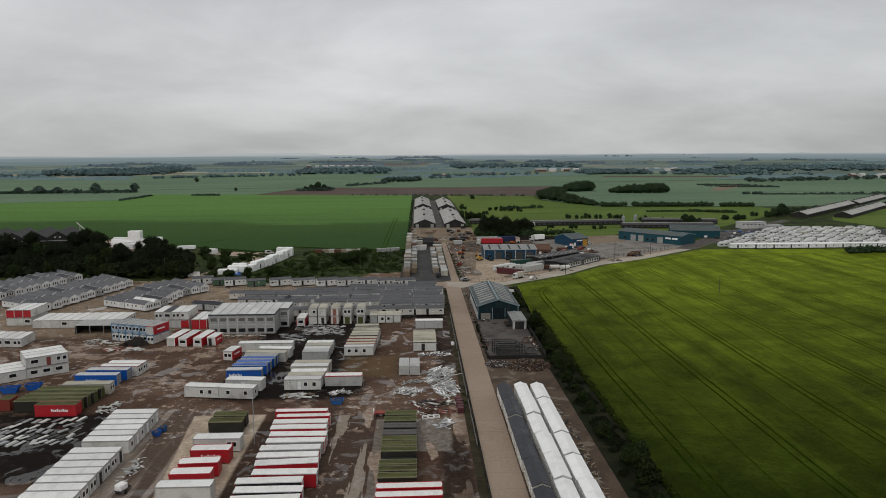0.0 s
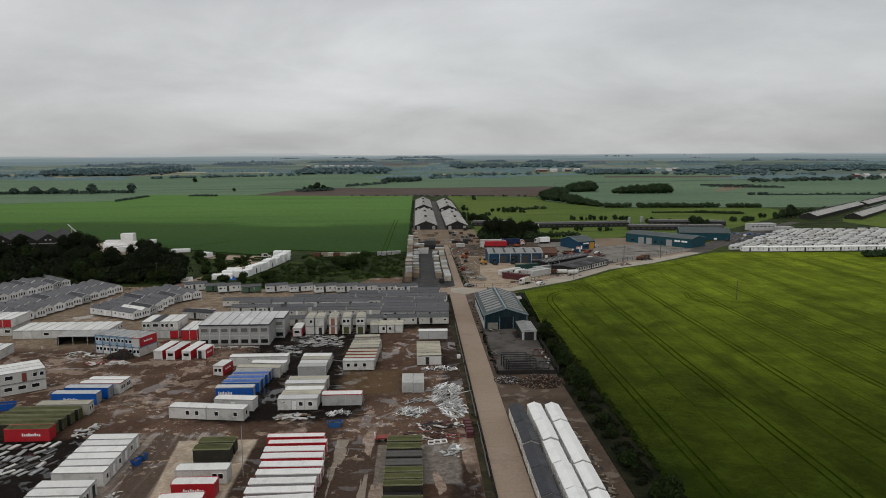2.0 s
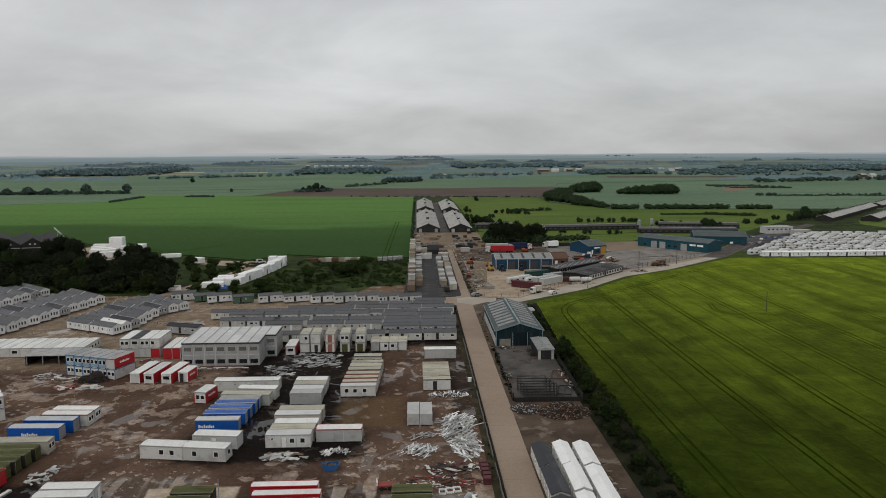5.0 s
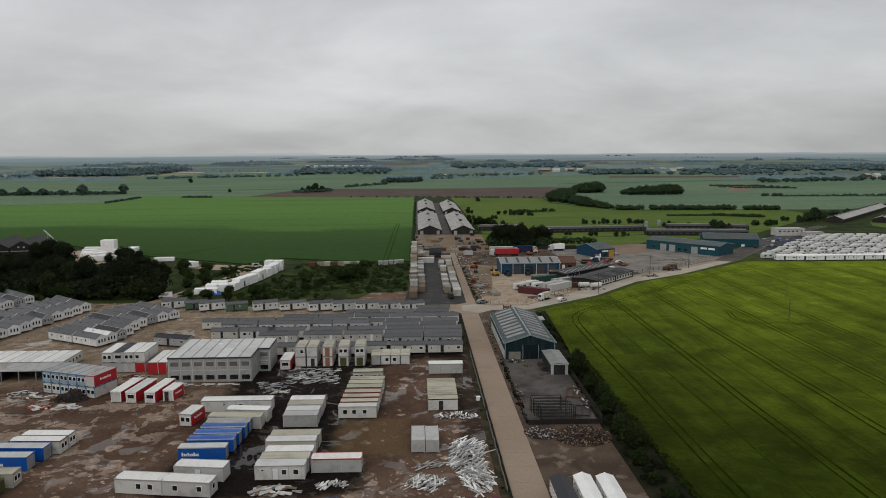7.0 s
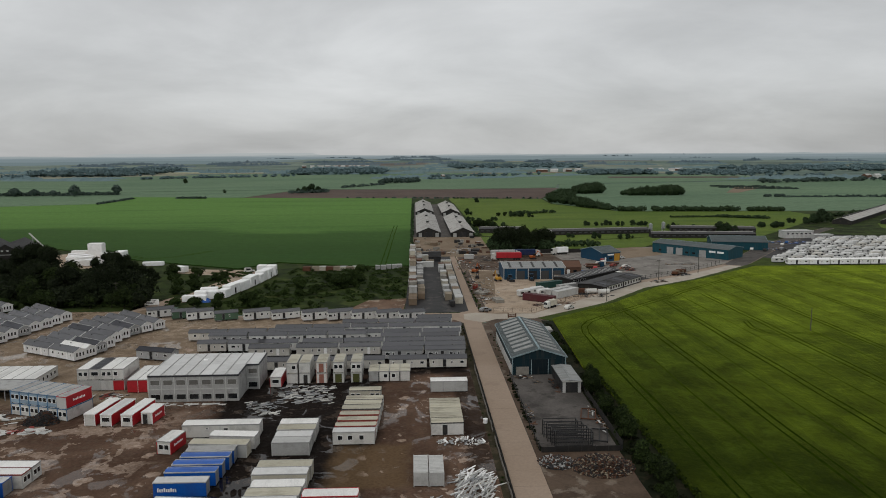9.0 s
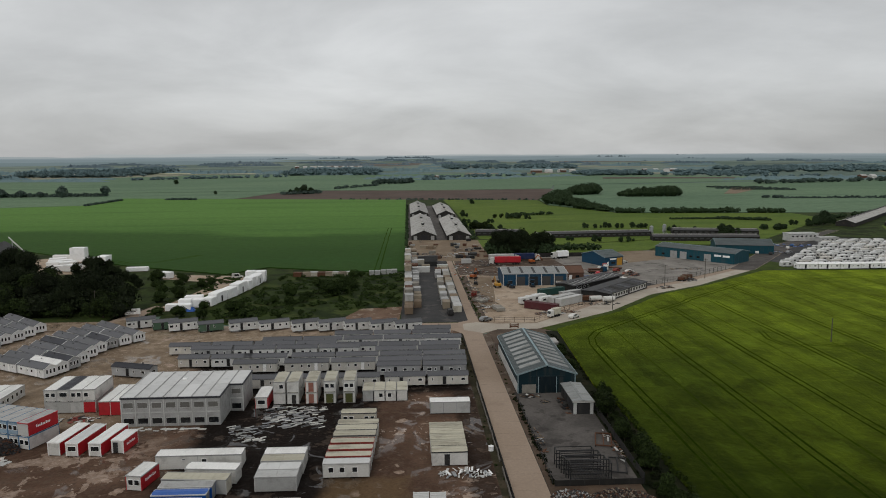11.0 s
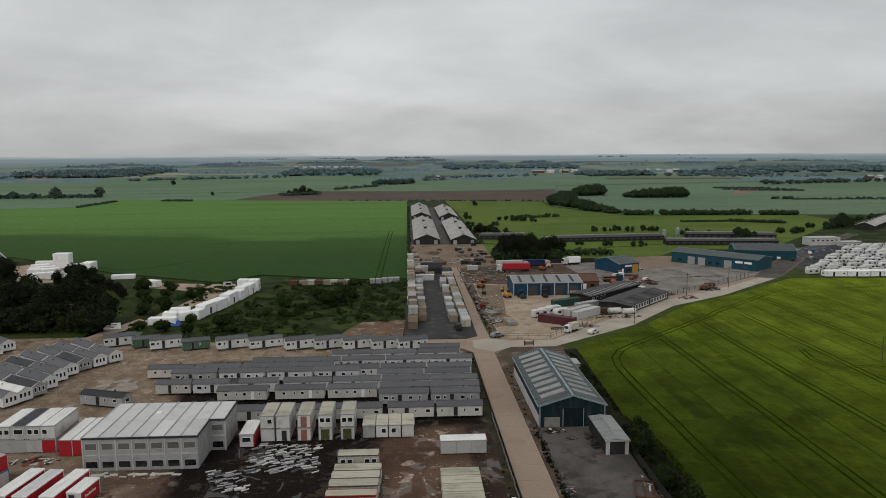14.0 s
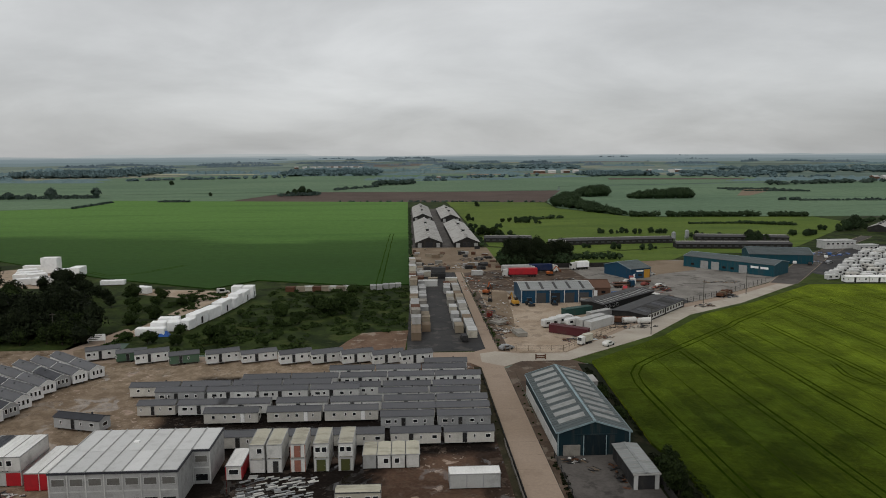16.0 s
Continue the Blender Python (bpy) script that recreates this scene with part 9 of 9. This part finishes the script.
panel_heap("scrap_heap", 50.0, 316.0, 5.0, 1.4, 44, ("dark", "felt", "timber", "rust"), "dark clutter behind the gate fence", 68, (0.8, 2.2), (0.3, 0.9), 1.3, 42)
panel_heap("scrap_heap", -84.0, 200.8, 5.5, 1.5, 50, ("white", "pale_grey", "dull_red", "white"), "torn white and red sheets on the ground", 53, (1.2, 3.6), (0.5, 1.4), 0.4, -10)
panel_heap("scrap_heap", 30.2, 128.0, 0.9, 26.0, 110, ("pallet", "timber", "concrete", "dark"), "line of old timber and scraps beside the caravans", 54, (0.5, 2.0), (0.15, 0.5), 0.4)
for k, (x, y, rx, ry) in enumerate(((30, 402, 8, 5), (52, 404, 9, 4), (34, 420, 9, 6), (62, 414, 7, 6), (28, 436, 7, 3))):
    panel_heap("scrap_heap", x, y, rx, ry, 64, ("dark", "rust", "timber", "grey_wall", "concrete", "orange" if k == 1 else "dark"), "scattered machine parts and timber on muddy ground", 40 + k, (0.8, 3.6), (0.3, 1.3), 1.5)


# rows of pale sheets laid out on the ground
def sheet_rows(x0, y0, across, down, step, gap, turn, seed, label, lean=0.3, size=(0.8, 1.3), broad=(0.3, 0.75)):
    """Rows of stripped panels laid flat; some stacked two or three deep."""
    r = random.Random(seed)
    root = thing("panel_stacks", pose(x0, y0, 0), label, "panels")
    for j in range(down):
        for i in range(across):
            if r.random() < 0.11:
                continue
            x, y = i * step + j * lean * gap + r.uniform(-0.5, 0.5), -j * gap + r.uniform(-0.6, 0.6)
            a = radians(turn + r.gauss(0, 9))
            d = Vector((math.cos(a), math.sin(a), r.uniform(-0.03, 0.03))) * r.uniform(*size)
            wide, z = r.uniform(*broad), 0.06
            for k in range(r.choice((1, 1, 2, 3))):
                bm = bmesh.new()
                c = Vector((x + r.uniform(-0.15, 0.15), y + r.uniform(-0.15, 0.15), z))
                beam(bm, c - d, c + d, wide, 0.1)
                part("panel", bm, r.choice(("pale_grey", "white", "white", "grey_wall", "steel", "steel", "panel_grey", "felt")), root)
                z += 0.11


sheet_rows(-85.0, 145.6, 9, 5, 1.75, 2.9, 72, 31, "rows of pale panels laid flat on dark ground", 0.25, (0.95, 1.35), (0.7, 1.0))
sheet_rows(-36.0, 226.0, 9, 12, 1.42, 1.05, 20, 32, "rows of stripped white panels laid on dark tarmac", 0.08, (0.55, 0.95), (0.22, 0.5))
sheet_rows(-42.0, 214.8, 4, 8, 1.4, 1.0, 24, 33, "rows of stripped pale panels laid on dark tarmac", 0.55, (0.5, 0.95), (0.22, 0.5))


def rubble_heap(cx, cy, rx, ry, tall, n, mats, label, seed):
    """A mound under a skin of small mixed pieces."""
    r = random.Random(seed)
    root = thing("rubble_heap", pose(cx, cy, 0), label, "heap")

    def height(x, y):
        q = (x / rx) ** 2 + (y / ry) ** 2
        return max(0.0, tall * (1 - q) * (0.75 + 0.5 * noise.noise((x * 0.4 + seed, y * 0.4, 0))))

    bm = bmesh.new()
    k = 22
    grid = [[bm.verts.new((rx * (2 * i / k - 1), ry * (2 * j / k - 1), height(rx * (2 * i / k - 1), ry * (2 * j / k - 1)) - 0.01)) for i in range(k + 1)] for j in range(k + 1)]
    for j in range(k):
        for i in range(k):
            bm.faces.new((grid[j][i], grid[j][i + 1], grid[j + 1][i + 1], grid[j + 1][i]))
    part("mound", bm, mats[0], root)
    for m in mats:
        bm = bmesh.new()
        for _ in range(n // len(mats)):
            a, q = r.uniform(0, 6.28), math.sqrt(r.random())
            x, y = rx * q * math.cos(a), ry * q * math.sin(a)
            c = Vector((x, y, height(x, y) + 0.05))
            d = Vector((r.gauss(0, 1), r.gauss(0, 1), r.gauss(0, 0.5))).normalized() * r.uniform(0.1, 0.45)
            beam(bm, c - d, c + d, r.uniform(0.1, 0.4), r.uniform(0.06, 0.2))
        tagged(part("rubble", bm, m, root), kind="stuff")


rubble_heap(28.6, 178.6, 5.6, 4.6, 2.0, 1500, ("scrap_brown", "dark", "rust", "scrap_brown", "dark", "brick", "pallet"), "heap of mixed timber, brick and metal scrap", 3)
panel_heap("scrap_heap", 28.6, 178.4, 4.6, 3.4, 90, ("pallet", "timber", "rust", "concrete"), "loose sticks and boards thrown over the scrap heap", 71, (0.8, 2.4), (0.06, 0.2), 1.9)
rubble_heap(20.8, 180.6, 3.2, 3.0, 1.1, 600, ("dark", "felt", "rust", "grey_wall"), "heap of dark grey scrap", 4)


rubble_heap(-82.6, 205.4, 3.6, 1.9, 2.6, 700, ("dark", "black_board", "felt", "rust", "dark"), "black heap of scrap against the office wall", 5)


def steel_rack(x, y, w, d, h):
    root = thing("steel_rack", pose(x, y, 0.03), "black steel frame rack standing on concrete", "rack", "steel racks")
    for px in (0, w):
        for py in (0, d):
            bm = bmesh.new()
            beam(bm, (px, py, 0), (px, py, h), 0.15)
            part("leg", bm, "dark", root)
    for z in (h, h * 0.62, h * 0.2):
        for a, b in (((0, 0), (w, 0)), ((0, d), (w, d))):
            bm = bmesh.new()
            beam(bm, (*a, z), (*b, z), 0.13)
            part("rail", bm, "dark", root)
    bm = bmesh.new()
    for k in range(int(w / 0.5)):
        beam(bm, (0.25 + 0.5 * k, 0, h * 0.2), (0.05 + 0.5 * k, d, h * 0.2), 0.07)
    part("lattice", bm, "dark", root)
    for px in (0, w):
        bm = bmesh.new()
        beam(bm, (px, 0, h), (px, d, h), 0.13)
        part("cross_bar", bm, "dark", root)


for x, y, w in ((20.6, 192.2, 6.6), (21.0, 190.2, 6.9), (21.4, 188.2, 7.0), (21.8, 186.4, 7.0)):
    steel_rack(x, y, w, 1.6, 3.2)
for x, y in ((29.4, 189.6), (30.0, 201.0)):
    root = thing("stillage", pose(x, y, 0.03, 0, 0, -14), "dark rusty steel frame lying on concrete", "stillage", "steel racks")
    for a, b in (((0, 0), (3.0, 0)), ((0, 6), (3.0, 6)), ((0, 0), (0, 6)), ((3.0, 0), (3.0, 6)), ((1.5, 0), (1.5, 6))):
        bm = bmesh.new()
        beam(bm, (*a, 0.3), (*b, 0.3), 0.2)
        part("bar", bm, "rust" if y > 195 else "dark", root)
    for px, py in ((0, 0), (3, 0), (0, 6), (3, 6)):
        box_part("foot", (px - 0.1, px + 0.1, py - 0.1, py + 0.1, 0, 0.22), "dark", root)


def fence(name, pts, h, step, material, label, boards=0, rail="dark"):
    root = thing(name, pose(0, 0, 0), label, "fence")
    for (x0, y0), (x1, y1) in zip(pts, pts[1:]):
        L = math.hypot(x1 - x0, y1 - y0)
        n = max(1, round(L / step))
        post = None
        for i in range(n + 1):
            x, y = x0 + (x1 - x0) * i / n, y0 + (y1 - y0) * i / n
            if post is None:
                bm = bmesh.new()
                box(bm, -0.06, 0.06, -0.06, 0.06, 0, h + 0.1)
                post = part("post", bm, material, root)
                post.matrix_basis = pose(x, y, 0)
            else:
                share(post, root, x, y, 0)
        if boards:
            bm = bmesh.new()
            beam(bm, (x0, y0, h * 0.5), (x1, y1, h * 0.5), 0.05, h * 0.96)
            part("panel", bm, rail, root)
        else:
            for z in (h * 0.95, h * 0.5):
                bm = bmesh.new()
                beam(bm, (x0, y0, z), (x1, y1, z), 0.05)
                part("rail", bm, rail, root)


fence("yard_fence", [(11.3, 60), (11.3, 235), (11.0, 286)], 0.6, 2.8, "dark", "low dark fence beside the road", 1, "dark")
# added boards stand in for a thin black line across the yard
fence("yard_fence", [(18.9, 185.2), (34.0, 185.2)], 1.1, 2.6, "dark", "dark boards added along a thin black line", 1, "black_board")
fence("yard_fence", [(18.6, 186), (19.1, 231)], 1.4, 3.0, "dark", "rusty wire fence beside the concrete yard")
fence("yard_fence", [(34.4, 186), (35.0, 232)], 1.6, 3.0, "dark", "dark fence below the hedge", 1, "black_board")
fence("yard_fence", [(20.0, 303.5), (36.5, 302.5), (61.0, 329.5), (80.5, 353.5)], 1.5, 3.2, "timber", "timber post and rail fence along the lane")
fence("yard_fence", [(17.9, 312), (17.9, 420)], 1.2, 4.0, "dark", "wire fence beside the narrow lane")
fence("yard_fence", [(84, 355), (110, 373), (147, 403)], 1.8, 4.0, "dark", "dark fence round the works yard")
fence("yard_fence", [(-5.0, 412), (-4.4, 530)], 1.4, 6.0, "timber", "field fence beside the storage yard")


def pole(x, y, h, label, r=0.13, arm=False, z=0.0, paint="post"):
    root = thing("utility_pole", pose(x, y, z), label, "pole", "poles")
    bm = bmesh.new()
    rod(bm, (0, 0, 0), (0, 0, h), r, r * 0.7, 8)
    part("shaft", bm, paint, root)
    if arm:
        bm = bmesh.new()
        beam(bm, (-0.9, 0, h - 0.5), (0.9, 0, h - 0.5), 0.12)
        part("cross_arm", bm, "post", root)


pole(117.5, 269, 7.6, "timber pole standing in the barley", 0.16)
pole(67.4, 318.5, 8, "timber pole beside the lane", 0.13)
pole(102.2, 362, 9, "timber pole beside the works yard", 0.14, True)
pole(126.2, 378, 9, "timber pole beside the works yard", 0.14, True)
pole(-114.3, 322.5, 9, "timber pole in front of the wood", 0.13, True)
pole(-31.5, 131, 9.0, "slim steel lamp post by the cabins", 0.09, paint="steel")
# low concrete wall between the yard and the road
wall_root = thing("low_wall", pose(10.95, 128.0, 0), "low weathered concrete wall along the road", "wall", kind="structure")
bm = bmesh.new()
box(bm, -0.11, 0.11, 0.02, 2.78, 0, 0.55)
bmesh.ops.bevel(bm, geom=bm.edges[:], offset=0.025, segments=1, affect="EDGES")
slab_piece = part("panel", bm, "kerb_grey", wall_root)
for k in range(1, 40):
    if k not in (9, 23):
        share(slab_piece, wall_root, 0.04 * math.sin(k * 2.3), 2.8 * k, -0.05 * (k % 3 == 0), 0.8 * math.sin(k * 1.7))
root = thing("plastic_drum", pose(9.9, 200.4, 0.05), "white plastic drum on the verge", "drum")
bm = bmesh.new()
rod(bm, (0, 0, 0), (0, 0, 0.8), 0.5, 0.48, 14)
part("drum", bm, "pvc", root)
bm = bmesh.new()
rod(bm, (0, 0, 0.8), (0, 0, 0.86), 0.52, 0.52, 14)
part("lid", bm, "pvc", root)
# open canopy in front of the long white row
root = thing("open_canopy", pose(-106.5, 219.6, 0), "flat open canopy, pale edge, walls darkened as shade", "canopy")
box_part("roof", (0, 13.2, 0, 6.6, 2.6, 2.85), "panel_grey", root)
box_part("edge_board", (-0.1, 13.3, -0.12, 0.0, 2.6, 2.92), "pale_grey", root)
# walls coloured near black to stand for shade under the canopy roof
box_part("back_wall", (0, 13.2, 6.4, 6.55, 0, 2.6), "dark", root)
box_part("side_wall", (0, 0.15, 0, 6.4, 0, 2.6), "dark", root)
box_part("side_wall", (13.05, 13.2, 0.3, 6.4, 0, 2.6), "dark", root)
for x in (0.2, 4.4, 8.6, 12.8):
    box_part("post", (x, x + 0.18, 0.05, 0.23, 0, 2.6), "steel", root)
# sign board and gate
root = thing("sign_board", pose(-100.8, 320.0, 0.03, 0, 0, 8), "pale site sign board on two posts", "sign")
box_part("board", (-2.6, 2.6, -0.05, 0.05, 0.8, 2.8), "pvc", root)
for k in range(3):
    box_part("lettering_bar", (-2.0, 1.6 - 0.5 * k, -0.08, -0.052, 2.2 - 0.5 * k, 2.4 - 0.5 * k), "dark", root)
for x in (-2.3, 2.15):
    box_part("post", (x, x + 0.15, 0.05, 0.2, 0, 2.9), "steel", root)
root = thing("timber_gate", pose(27.0, 294.2, 0.03), "low brown timber barrier at the crossroads", "gate")
for x in (0, 2.6):
    box_part("post", (x, x + 0.3, 0, 0.3, 0, 1.5), "rust", root)
for z in (0.3, 0.8):
    box_part("board", (0.3, 2.6, 0.1, 0.2, z, z + 0.35), "rust", root)
# low huts behind the shed
root = thing("small_hut", pose(34.6, 268.5, 0), "small grey hut behind the shed", "hut")
box_part("wall", (0, 2.6, 0, 5, 0, 2.0), "grey_wall", root)
box_part("roof", (-0.15, 2.75, -0.15, 5.15, 2.0, 2.12), "cement", root)
# stacked red trays, leaning frames and a rubbish strip by the road
for k in range(5):
    root = thing("plastic_tray_stack", pose(8.2 + 0.15 * (k % 2), 145.6 + 1.6 * k, 0, 0, 0, 3 * k), "stack of dark red plastic trays", "trays", "red trays")
    for j in range(3):
        box_part("tray", (0, 1.3, 0, 1.2, 0.42 * j, 0.42 * j + 0.36), "maroon", root, bevel=0.03)
for k in range(3):
    root = thing("window_frame_stack", pose(0.6 + 1.3 * k, 142.6 + 0.3 * k, 0.0, 0, 0, 4 * k), "white window frames stacked on the ground", "window frames", "window frames")
    for j in range(2):
        for a in ((0, 1.2, 0, 0.12), (0, 1.2, 1.5, 1.62), (0, 0.12, 0.12, 1.5), (1.08, 1.2, 0.12, 1.5)):
            box_part("frame_bar", (*a, 0.16 * j, 0.16 * j + 0.12), "pvc", root)
panel_heap("scrap_heap", 1.5, 147.0, 6.5, 2.4, 240, ("rust", "timber", "dark", "dull_red", "white"), "strip of rusty metal and timber rubbish", 23, (0.6, 2.6), (0.1, 0.5), 0.5, 0)
